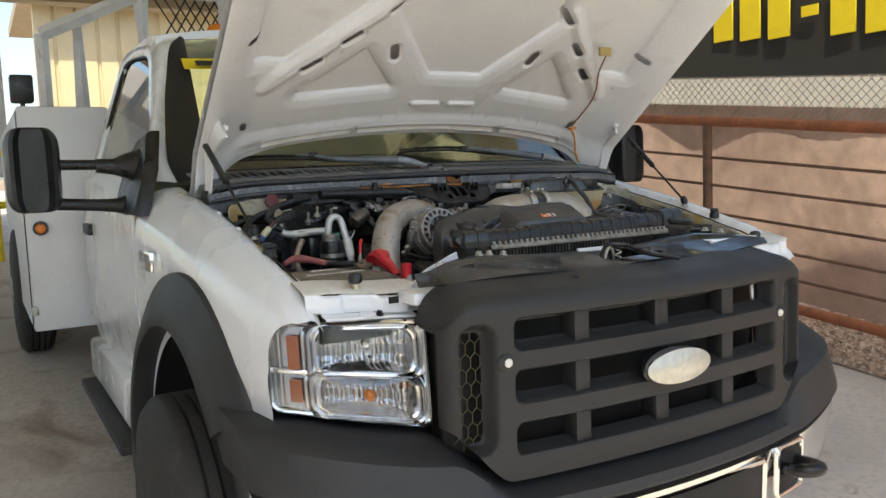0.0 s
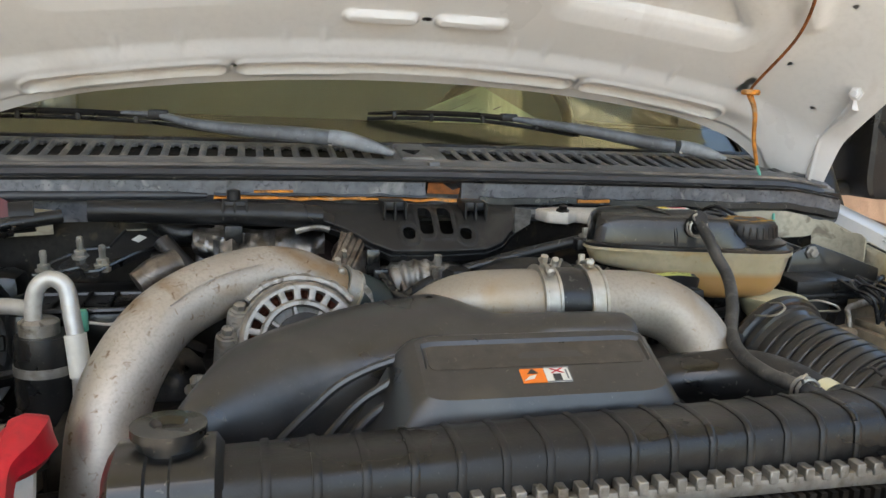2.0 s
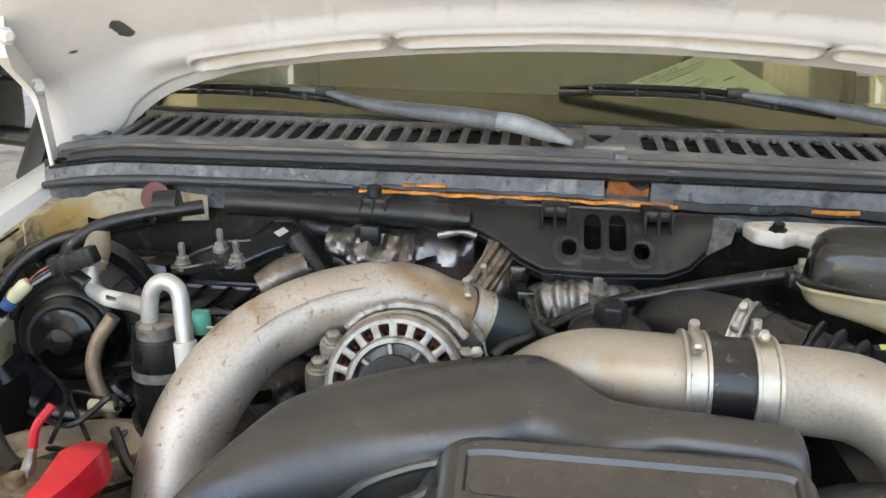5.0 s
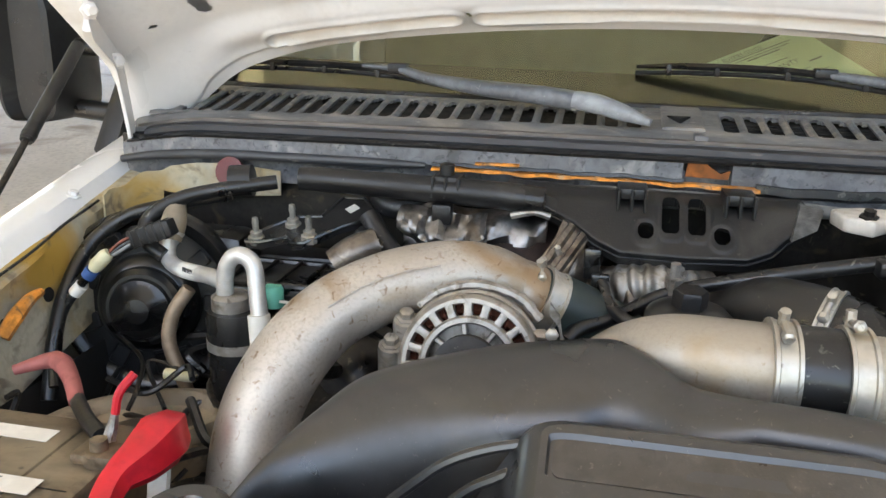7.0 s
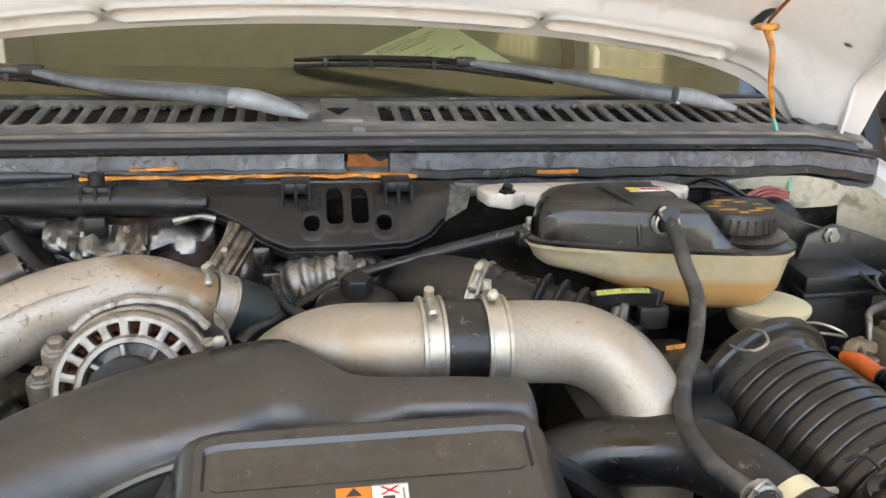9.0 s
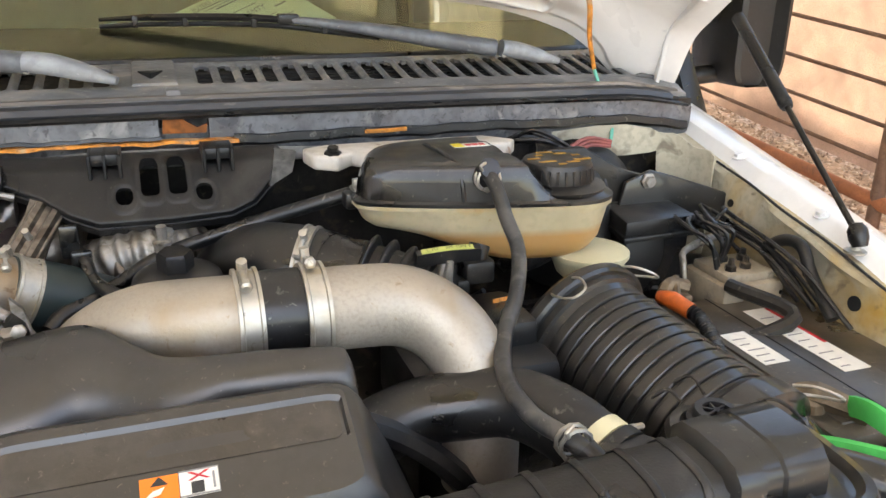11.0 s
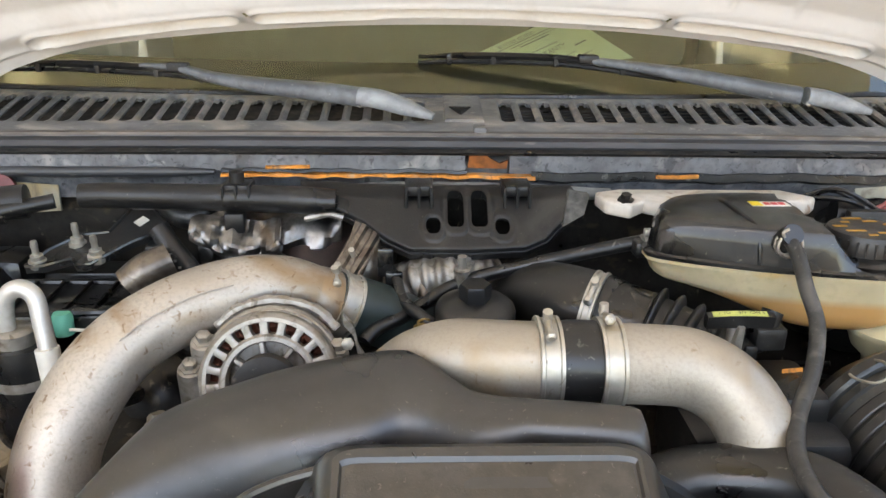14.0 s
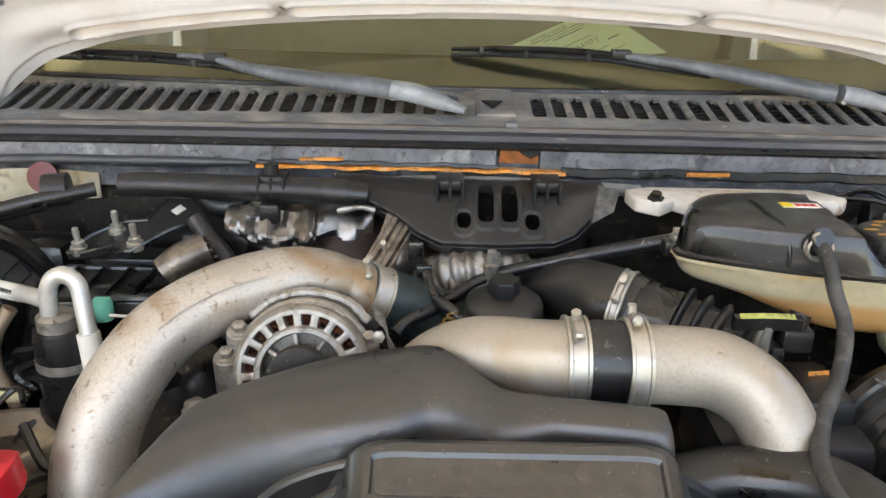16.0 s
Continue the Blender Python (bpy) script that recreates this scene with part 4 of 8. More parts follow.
for s in (-1, 1):
    f = (lambda g: g) if s < 0 else mirrored
    mi = part("side_mirror", f(solid([[( -1.31 + a * (0.080 + 0.012 * k2), 1.50 + yy, 1.483 + b * 0.135) for a, b in rounded(-1, 1, -1, 1, 0.45, 5)] for yy, k2 in ((-0.05, -3.5), (-0.075, -2), (-0.07, -1), (-0.03, 0), (0.06, 0), (0.08, -0.6))])), PLASTIC, truck, "large black plastic towing mirror")
    part("mirror_glass", f(prism(rounded(-1.37, -1.25, 1.37, 1.59, 0.02), 1.581, 1.584, "xz")), CHROME, mi)
    part("mirror_arm", f(tube([(-1.25, 1.50, 1.50), (-1.12, 1.50, 1.497), (-1.0, 1.50, 1.49), (-0.95, 1.50, 1.48)], 0.018, 10, 4)), PLASTIC, mi)
    part("mirror_arm", f(tube([(-1.26, 1.50, 1.372), (-1.12, 1.50, 1.362), (-1.0, 1.50, 1.352)], [0.021, 0.021, 0.026], 10, 4)), PLASTIC, mi)
    shift(mi, fit=lambda x, y, z: (x - math.copysign(0.03, x), y + 0.02, z - 0.028))
    part("mirror_mount", f(solid([[(cab_x(y, z) + 0.012 - d, 1.46 + (y - 1.46) * q, 1.43 + (z - 1.43) * q) for y, z in ((1.45, 1.578), (1.60, 1.555), (1.70, 1.505), (1.68, 1.36), (1.60, 1.302), (1.27, 1.296), (1.30, 1.44))] for d, q in ((0.0, 1.0), (0.030, 1.0), (0.044, 0.94))])), PLASTIC, mi)
    for z, r in ((1.462, 0.046), (1.330, 0.040)):
        part("mirror_socket", f(tube([(-0.945, 1.50, z), (-0.99, 1.51, z), (-1.035, 1.52, z), (-1.09, 1.52, z + 0.004)], [r * 1.3, r, r * 0.62, r * 0.52], 14, 4)), PLASTIC, mi)

# service body and rack
sb = part("service_body", join(box(-1.255, -0.86, 2.80, 5.4, 0.72, 1.78, 0.012), box(0.86, 1.255, 2.80, 5.4, 0.72, 1.78, 0.012), box(-0.88, 0.88, 2.80, 5.4, 0.80, 0.92)), surface("chalky_white_paint", (0.70, 0.71, 0.72), 0.4, var=0.04, scale=4, stain=(0.30, 0.17, 0.08), amount=0.30, sscale=14), truck, "chalky white steel service body with rust chips")
part("body_seam", box(-1.260, -1.253, 2.83, 2.84, 0.74, 1.76), RUBBER, sb)
mkl = part("body_marker", lathe([(0.034, 0), (0.034, 0.012), (0.028, 0.02)], (-1.195, 2.80, 1.21), (0, -1, 0), 20), RUBBER, sb, "round amber marker light")
part("lens", lathe([(0.024, 0.0), (0.024, 0.024), (0.016, 0.034), (0.0, 0.037)], (-1.195, 2.80, 1.21), (0, -1, 0), 18), AMBER, mkl)
part("hinge", box(-1.260, -1.235, 2.79, 2.81, 0.80, 0.84, 0.003), STEEL, sb)
rk = part("ladder_rack", join(tube([(-1.12, 2.85, 1.78), (-1.12, 2.85, 2.12)], 0.03, 4, 1), tube([(-1.12, 2.85, 2.12), (-0.62, 2.85, 2.36), (0.62, 2.85, 2.36), (1.12, 2.85, 2.12)], 0.034, 4, 1), tube([(-0.95, 2.95, 1.78), (-0.95, 2.95, 2.20)], [0.034, 0.02], 4, 1), tube([(-0.66, 2.86, 2.05), (-0.66, 2.86, 2.36)], [0.02, 0.04], 4, 1), tube([(1.12, 2.85, 1.78), (1.12, 2.85, 2.12)], 0.03, 4, 1), tube([(-0.62, 2.85, 2.02), (0.62, 2.85, 2.02)], 0.03, 4, 1), tube([(-0.25, 2.85, 2.02), (-0.25, 2.85, 2.36)], 0.03, 4, 1)), surface("chalky_rack_paint", (0.66, 0.66, 0.66), 0.5, var=0.08, scale=12, stain=(0.30, 0.14, 0.06), amount=0.36, sscale=14), truck, "white painted steel rack with rust")
geos = []
for i in range(26):
    for s in (1, -1):
        x = -0.62 + i * 0.05
        a, b = (x, 2.85, 2.03), (x + s * 0.32 * 0.6, 2.85, 2.35)
        if -0.64 <= b[0] <= 0.64:
            geos.append(tube([a, b], 0.004, 4, 1, False))
part("screen_mesh", join(*geos), DARKMETAL, rk, "expanded steel screen")
part("beacon", lathe([(0.05, 0), (0.048, 0.03), (0.036, 0.055), (0.0, 0.068)], (-0.44, 2.3, 2.045), (0, 0, 1), 20), AMBER, truck, "amber beacon on the cab roof")
wl = part("work_light", box(-1.27, -1.17, 2.84, 2.92, 1.80, 1.93, 0.012), PLASTIC, truck, "black work light")
part("bracket", box(-1.23, -1.21, 2.86, 2.90, 1.775, 1.81), PLASTIC, wl)
ws_tag = thing("window_tag", "yellow price strip on the windshield glass", "sticker")
part("strip", quad_slab((-0.72, 1.795, 1.90), (-0.40, 1.735, 1.90), (-0.40, 1.785, 1.945), (-0.72, 1.845, 1.945), 0.002), YELLOW, ws_tag)
for k in range(3):
    x = -0.68 + 0.1 * k
    part("bar", quad_slab((x, 1.779 - 0.1875 * (x + 0.72), 1.912), (x + 0.07, 1.766 - 0.1875 * (x + 0.72), 1.912), (x + 0.07, 1.79 - 0.1875 * (x + 0.72), 1.932), (x, 1.803 - 0.1875 * (x + 0.72), 1.932), 0.002), INK, ws_tag)
shift(ws_tag, -0.01, -0.075, -0.075)


# hood
HO, HD, HN = V3(-0.01, 1.15, 1.555), V3(0, -0.788, 0.616), V3(0, 0.616, 0.788)


def poly_sd(px_, py_, poly):
    """Signed distance to a polygon (negative inside)."""
    d = np.full(px_.shape, 1e9)
    inside = np.zeros(px_.shape, bool)
    n = len(poly)
    for i in range(n):
        (ax, ay), (bx, by) = poly[i], poly[(i + 1) % n]
        ex, ey = bx - ax, by - ay
        t = np.clip(((px_ - ax) * ex + (py_ - ay) * ey) / (ex * ex + ey * ey), 0, 1)
        d = np.minimum(d, np.hypot(px_ - ax - t * ex, py_ - ay - t * ey))
        c = ((ay > py_) != (by > py_)) & (px_ < ex * (py_ - ay) / (ey + 1e-12) + ax)
        inside ^= c
    return np.where(inside, -d, d)


def capsule(px_, py_, a, b, r):
    ex, ey = b[0] - a[0], b[1] - a[1]
    t = np.clip(((px_ - a[0]) * ex + (py_ - a[1]) * ey) / (ex * ex + ey * ey), 0, 1)
    return np.hypot(px_ - a[0] - t * ex, py_ - a[1] - t * ey) - r


def rear_edge(v):
    return -0.02 - 0.085 * (v / 0.65) ** 2 - 0.06 * np.maximum(0, (np.abs(v) - 0.7) / 0.14) ** 2


def hood_rows(inner=True):
    nv, nu = 601, 405
    v = np.linspace(-0.845, 0.845, nv)[None, :] * np.ones((nu, 1))
    s = np.linspace(0, 1, nu)[:, None]
    u = rear_edge(v) + s * (1.10 - rear_edge(v))
    a = np.abs(v)
    w = -0.012 * (v / 0.8) ** 2 - 0.085 * ss(0.66, 0.86, a) - 0.045 * ss(0.0, -0.13, u) * ss(0.5, 0.85, a)
    hole = np.full(v.shape, 1.0)
    if inner:
        tri = poly_sd(a, u, [(0.54, 0.163), (0.235, 0.206), (0.36, 0.354)])
        cen = poly_sd(a, u, [(-0.5, 0.277), (0.095, 0.277), (0.29, 0.52), (0.26, 0.62), (0.20, 0.95), (-0.5, 0.95)])
        side = poly_sd(a, u, [(0.615, 0.325), (0.70, 0.33), (0.69, 0.9), (0.42, 0.9), (0.37, 0.60)])
        for sd in (tri - 0.008, cen - 0.012, side - 0.02):
            w = w - 0.004 * ss(0.040, 0.015, sd) * ss(0.0, 0.015, sd) + 0.012 * ss(0.045, 0.004, sd) + 0.012 * ss(0.0035, -0.0035, sd)
        # channels and beads of the pressing
        w = w - 0.012 * ss(0.035, 0.0, np.abs(poly_sd(a, u, [(0.66, 0.20), (0.62, 0.24), (0.33, 0.56), (0.33, 0.57), (0.63, 0.25)])) )
        w = w - 0.010 * ss(0.04, 0.0, np.abs(u - rear_edge(v) - 0.075)) * ss(0.74, 0.66, a)
        for c0, c1 in ((0.0, 0.272), (0.325, 0.60)):
            w = w + 0.0085 * ss(0.010, -0.002, capsule(a, u - rear_edge(v), (c0, 0.047), (c1, 0.047), 0.0095))
            w = w - 0.0040 * ss(0.010, 0.0, np.abs(capsule(a, u - rear_edge(v), (c0, 0.047), (c1, 0.047), 0.0195)))
        w = w - 0.010 * ss(0.006, -0.003, capsule(a, u, (0.025, 0.14), (0.12, 0.14), 0.008))
        # scalloped hem flange
        hem = 0.020 + 0.0055 * np.tanh(6 * np.sin(a * 20.5 + 0.6))
        w = w + 0.0065 * ss(0.005, -0.004, u - rear_edge(v) - hem)
        for kx in (0.155, 0.215, 0.375, 0.47):
            w = w - 0.003 * ss(0.010, 0.0, np.abs(a - kx)) * ss(0.03, 0.0, np.abs(u - rear_edge(v) - 0.115))
        rim_ = np.full(v.shape, 1.0)
        for p0, p1, r_ in (((0.29, 0.565), (0.330, 0.530), 0.013), ((0.41, 0.435), (0.450, 0.400), 0.013), ((0.51, 0.320), (0.550, 0.285), 0.013), ((0.262, 0.345), (0.272, 0.378), 0.016)):
            rim_ = np.minimum(rim_, capsule(a, u, p0, p1, r_))
        w = w + 0.006 * ss(0.012, 0.002, rim_)
        hole = np.minimum(hole, capsule(a, u, (0.29, 0.565), (0.330, 0.530), 0.013))
        hole = np.minimum(hole, capsule(a, u, (0.41, 0.435), (0.450, 0.400), 0.013))
        hole = np.minimum(hole, capsule(a, u, (0.51, 0.320), (0.550, 0.285), 0.013))
        hole = np.minimum(hole, capsule(a, u, (0.262, 0.345), (0.272, 0.378), 0.016))
        hole = np.minimum(hole, np.where(v > 0, capsule(a, u, (0.628, 0.022), (0.634, 0.044), 0.012), capsule(a, u, (0.690, 0.026), (0.696, 0.046), 0.012)))
        hole = np.minimum(hole, capsule(a, u, (0.72, 0.41), (0.745, 0.41), 0.013))
        for ha, hu in ((0.295, 0.022), (0.70, 0.25), (0.68, 0.10), (0.003, 0.14), (0.76, 0.03), (0.45, 0.36)):
            hole = np.minimum(hole, np.hypot(a - ha, u - hu) - 0.0065)
    return v, u, w, hole


def hood_inner():
    v, u, w, hole = hood_rows()
    p = HO[None, None, :] + v[..., None] * V3(1, 0, 0) + u[..., None] * HD + w[..., None] * HN
    nu, nv = v.shape
    vs = p.reshape(-1, 3)
    fs = []
    for i in range(nu - 1):
        for k in range(nv - 1):
            if hole[i:i + 2, k:k + 2].max() > 0:
                j = i * nv + k
                fs.append((j, j + 1, j + 1 + nv, j + nv))
    return vs, fs


def hood_outer():
    rows = []
    for s in np.linspace(0, 1, 24):
        row = []
        for v in np.linspace(-0.853, 0.853, 41):
            e = float(rear_edge(v)) - 0.004
            u = e + s * (1.11 - e)
            w = 0.045 - 0.012 * (v / 0.8) ** 2 - 0.11 * float(ss(0.70, 0.862, abs(v))) - 0.045 * float(ss(0.0, -0.13, u) * ss(0.5, 0.85, abs(v)))
            row.append(tuple(HO + v * V3(1, 0, 0) + u * HD + w * HN))
        rows.append(row)
    return grid(rows)


hood = part("hood", hood_outer(), WHITE, truck, "raised white hood with its pressed inner panel showing")
part("inner_panel", hood_inner(), HOODIN, hood, "dusty off-white pressed inner panel")

# ---- the engine bay ----
# cowl with its vent slats, seal and foam
def sweep_x(prof, x0, x1, n=33, bow=0.0, closed=True):
    rows = [[(x, y + bow * (x / 0.84) ** 2, z - 0.35 * bow * (x / 0.84) ** 2 - 0.016 * float(ss(0.70, 0.86, abs(x)))) for y, z in prof] for x in np.linspace(x0, x1, n)]
    return solid(rows) if closed else grid(rows)


BOW = 0.035
cowl = part("cowl", join(
    sweep_x([(1.123, 1.380), (1.124, 1.411), (1.118, 1.4165), (1.106, 1.4135), (1.094, 1.4075), (1.082, 1.4035), (1.080, 1.396), (1.094, 1.392), (1.10, 1.378)], -0.84, 0.84, bow=BOW),
    sweep_x([(1.10, 1.365), (1.10, 1.376), (1.26, 1.376), (1.26, 1.365)], -0.82, 0.82, bow=BOW)), COWLM, truck, "weathered dark grey plastic cowl with vent slots")


def cowl_at(x, k):
    """The vent plate: k from its front edge 0 to the glass 1."""
    q = (x / 0.75) ** 2
    return (x, 1.118 + 0.100 * k + q * (0.028 + 0.050 * k), 1.4165 + 0.0175 * k - q * (0.0135 - 0.0095 * k))


def vent_plate():
    xs, ks = np.linspace(-0.84, 0.84, 841), np.linspace(0, 1, 30)
    X, K = np.meshgrid(xs, ks)
    a = np.abs(X)
    c = np.round((a - 0.066) / 0.0305)
    c = np.clip(c, 0, 24) * 0.0305 + 0.066
    hole = rbox(a, K * 0.100, c - 0.0102, c + 0.0102, 0.008, 0.090, 0.0075)
    vs, fs = [], []
    for j in range(len(ks)):
        for i in range(len(xs)):
            p = cowl_at(xs[i], ks[j])
            vs.append((p[0], p[1], p[2] - 0.0035 * float(ss(0.004, -0.001, hole[j, i]))))
    n = len(xs)
    for j in range(len(ks) - 1):
        for i in range(n - 1):
            if hole[j:j + 2, i:i + 2].max() > 0:
                q = j * n + i
                fs.append((q, q + 1, q + 1 + n, q + n))
    return thick((vs, fs), 0.006)


part("vent_plate", vent_plate(), COWLM, cowl, "faded slotted vent plate")
part("vent_floor", grid([[(cowl_at(x, k)[0], cowl_at(x, k)[1], cowl_at(x, k)[2] - 0.0165 + 0.002 * k) for k in (-0.02, 0.5, 1.02)] for x in np.linspace(-0.83, 0.83, 40)]), surface("vent_dirt", (0.060, 0.050, 0.040), 0.9, var=0.4, scale=60, bump=0.6, bscale=90), cowl)
for k in (0.2, 0.32, 0.44, 0.56, 0.68, 0.8):
    part("screen_bar", tube([(cowl_at(x, k)[0], cowl_at(x, k)[1], cowl_at(x, k)[2] - 0.013) for x in np.linspace(0.05, 0.80, 12)], 0.0018, 5, 2), PLASTIC, cowl)
part("glass_seal", tube([(x, 1.2235 + 0.10 * (x / 0.80) ** 2, 1.4345 - 0.004 * (x / 0.75) ** 2) for x in np.linspace(-0.82, 0.82, 18)], 0.006, 8, 3), RUBBER, truck, "black rubber glass seal")
# Added strip: dark colour stands in for the dim dashboard seen low in the glass.
part("frit_band", grid([[(p_[0], p_[1] + 0.006, p_[2] - 0.006) for p_ in (windshield_at(u, v) for v in (-0.03, 0.02, 0.06, 0.10))] for u in np.linspace(-0.985, 0.985, 25)]), surface("dark_dash_view", (0.050, 0.042, 0.034), 0.3, var=0.15, scale=6, bump=0.0), truck, "dark strip added behind the lower windshield, standing in for the dashboard")
part("cowl_joint", join(solid([[(x, 1.119 + 0.098 * k, 1.4195 + 0.0175 * k + dz) for x, dz in ((-0.028, -0.008), (-0.028, -0.001), (-0.025, 0.001), (0.026, 0.001), (0.029, -0.001), (0.029, -0.008))] for k in (0, 1)]), box(0.012, 0.030, 1.084, 1.118, 1.395, 1.4155, 0.002)), COWLM, cowl)
part("joint_gap", prism([(-0.020, 1.165), (0.012, 1.165), (-0.004, 1.135)], 1.424, 1.4308, "xy"), DARK, cowl)
part("cowl_seal", sweep_x([(1.088, 1.384), (1.066, 1.386), (1.062, 1.393), (1.066, 1.400), (1.078, 1.403), (1.090, 1.400)], -0.80, 0.80, bow=BOW), SEAL, truck, "black rubber hood seal")
part("cowl_front", join(sweep_x([(1.075, 1.318), (1.054, 1.345), (1.050, 1.362), (1.050, 1.385), (1.060, 1.388), (1.10, 1.386), (1.10, 1.318)], 0.060, 0.83, bow=BOW), sweep_x([(1.066, 1.318), (1.056, 1.352), (1.048, 1.362), (1.049, 1.385), (1.060, 1.388), (1.10, 1.386), (1.10, 1.318)], -0.83, -0.002, bow=BOW), sweep_x([(1.07, 1.318), (1.07, 1.370), (1.10, 1.386), (1.10, 1.318)], -0.002, 0.060, 5)), PANEL, truck, "scuffed grey sheet metal below the cowl")
part("seal_line", sweep_x([(1.060, 1.3845), (1.046, 1.3850), (1.044, 1.3885), (1.060, 1.3905)], -0.82, 0.82, bow=BOW), RUBBER, truck, "black rubber edge seal")
part("worn_ridge", sweep_x([(1.086, 1.4035), (1.079, 1.4045), (1.080, 1.4085), (1.090, 1.4090)], -0.82, 0.82, bow=BOW), surface("worn_brown_ridge", (0.17, 0.145, 0.12), 0.6, var=0.3, scale=30, bump=0.5, stain=(0.34, 0.30, 0.25), amount=0.45, sscale=30, stretch=(0.3, 1, 1)), truck)
part("lower_seal", tube([(x, 1.044 + BOW * (x / 0.84) ** 2, 1.361 - 0.35 * BOW * (x / 0.84) ** 2 - 0.016 * float(ss(0.70, 0.86, abs(x)))) for x in (-0.83, -0.76, -0.66, -0.56, -0.46, -0.40, -0.345)], [0.006, 0.007, 0.0075, 0.0075, 0.0075, 0.007, 0.004], 10, 6), SEAL, truck, "black rubber edge seal")
part("lower_seal", solid([[(x, 1.047 + BOW * (x / 0.84) ** 2 + dy, 1.357 + 0.001 * math.sin(31 * x) + 0.0009 * math.sin(83 * x) - 0.35 * BOW * (x / 0.84) ** 2 - 0.016 * float(ss(0.70, 0.86, abs(x))) + dz) for dy, dz in ((0.0, 0.005), (-0.004, 0.004), (-0.005, -0.006), (0.004, -0.011))] for x in np.linspace(0.09, 0.82, 70)]), RUBBER, truck, "torn black edge seal")
rngs = random.Random(4)
part("foam_strip", solid([[(x, y, z + 0.0006 * math.sin(x * 41) + 0.0004 * math.sin(x * 97) - 0.018 * max(0, x + 0.05)) for y, z in ((1.052, 1.3600), (1.038, 1.3592 + 0.0005 * math.sin(x * 160)), (1.036, 1.3557 + 0.0009 * math.sin(x * 130)), (1.052, 1.3545))] for x in np.linspace(-0.335, 0.095, 90)]), ORANGE, truck, "torn orange foam strip")
part("foam_strip", solid([[(x, y, z + 0.0005 * math.sin(x * 50)) for y, z in ((1.050, 1.369), (1.0435, 1.3685), (1.0435, 1.3655), (1.050, 1.365))] for x in np.linspace(-0.275, -0.215, 12)]), ORANGE, truck, "torn orange foam strip")
part("torn_edge", solid([[(x, y, z + 0.0008 * math.sin(x * 61) + 0.0008 * math.sin(x * 143) - 0.012 * max(0, x + 0.05)) for y, z in ((1.052, 1.3645), (1.0415, 1.3650), (1.0405, 1.3615), (1.052, 1.361))] for x in np.linspace(-0.335, 0.0, 80)]), RUBBER, truck)
part("padded_edge", tube([(-0.19, 1.036, 1.340), (-0.10, 1.034, 1.341), (0.0, 1.032, 1.340), (0.10, 1.033, 1.337), (0.20, 1.036, 1.334)], [0.005, 0.010, 0.0115, 0.0115, 0.008], 12, 6), surface("grey_padding", (0.20, 0.205, 0.20), 0.55, var=0.2, scale=25, bump=0.4, stain=(0.07, 0.065, 0.06), amount=0.44, sscale=25), truck, "grey padded edge")
part("rust_patch", prism([(0.002, 1.366), (0.056, 1.365), (0.058, 1.3765), (0.046, 1.372), (0.034, 1.379), (0.028, 1.384), (0.004, 1.384)], 1.052, 1.058, "xz"), RUST, truck, "rust-brown torn patch")
part("foam_scrap", solid([[(x, y, 1.356 + 0.0006 * math.sin(x * 60) + z) for y, z in ((1.056, 0.003), (1.043, 0.003), (1.043, -0.002), (1.056, -0.002))] for x in np.linspace(0.265, 0.325, 8)]), ORANGE, truck, "torn orange foam strip")

# wipers
FLAT = [(1.0, 0.0), (0.8, 0.45), (0.0, 0.6), (-0.8, 0.45), (-1.0, 0.0), (-0.8, -0.45), (0, -0.6), (0.8, -0.45)]
WIPM = surface("faded_wiper_arm", (0.15, 0.16, 0.172), 0.38, var=0.2, scale=20, bump=0.2, stain=(0.10, 0.105, 0.11), amount=0.44, sscale=16, specks=(0.4, 0.4, 0.4), spamount=0.34, spscale=90)
OVAL = [(math.copysign(abs(math.cos(q_)) ** 0.75, math.cos(q_)), 0.62 * math.copysign(abs(math.sin(q_)) ** 0.75, math.sin(q_))) for q_ in (2 * math.pi * (k_ + 0.5) / 16 for k_ in range(16))]
CAPM = surface("chalky_wiper_cap", (0.30, 0.315, 0.325), 0.45, var=0.15, scale=30, bump=0.3, stain=(0.22, 0.23, 0.24), amount=0.45, sscale=18, specks=(0.5, 0.5, 0.5), spamount=0.34, spscale=110)
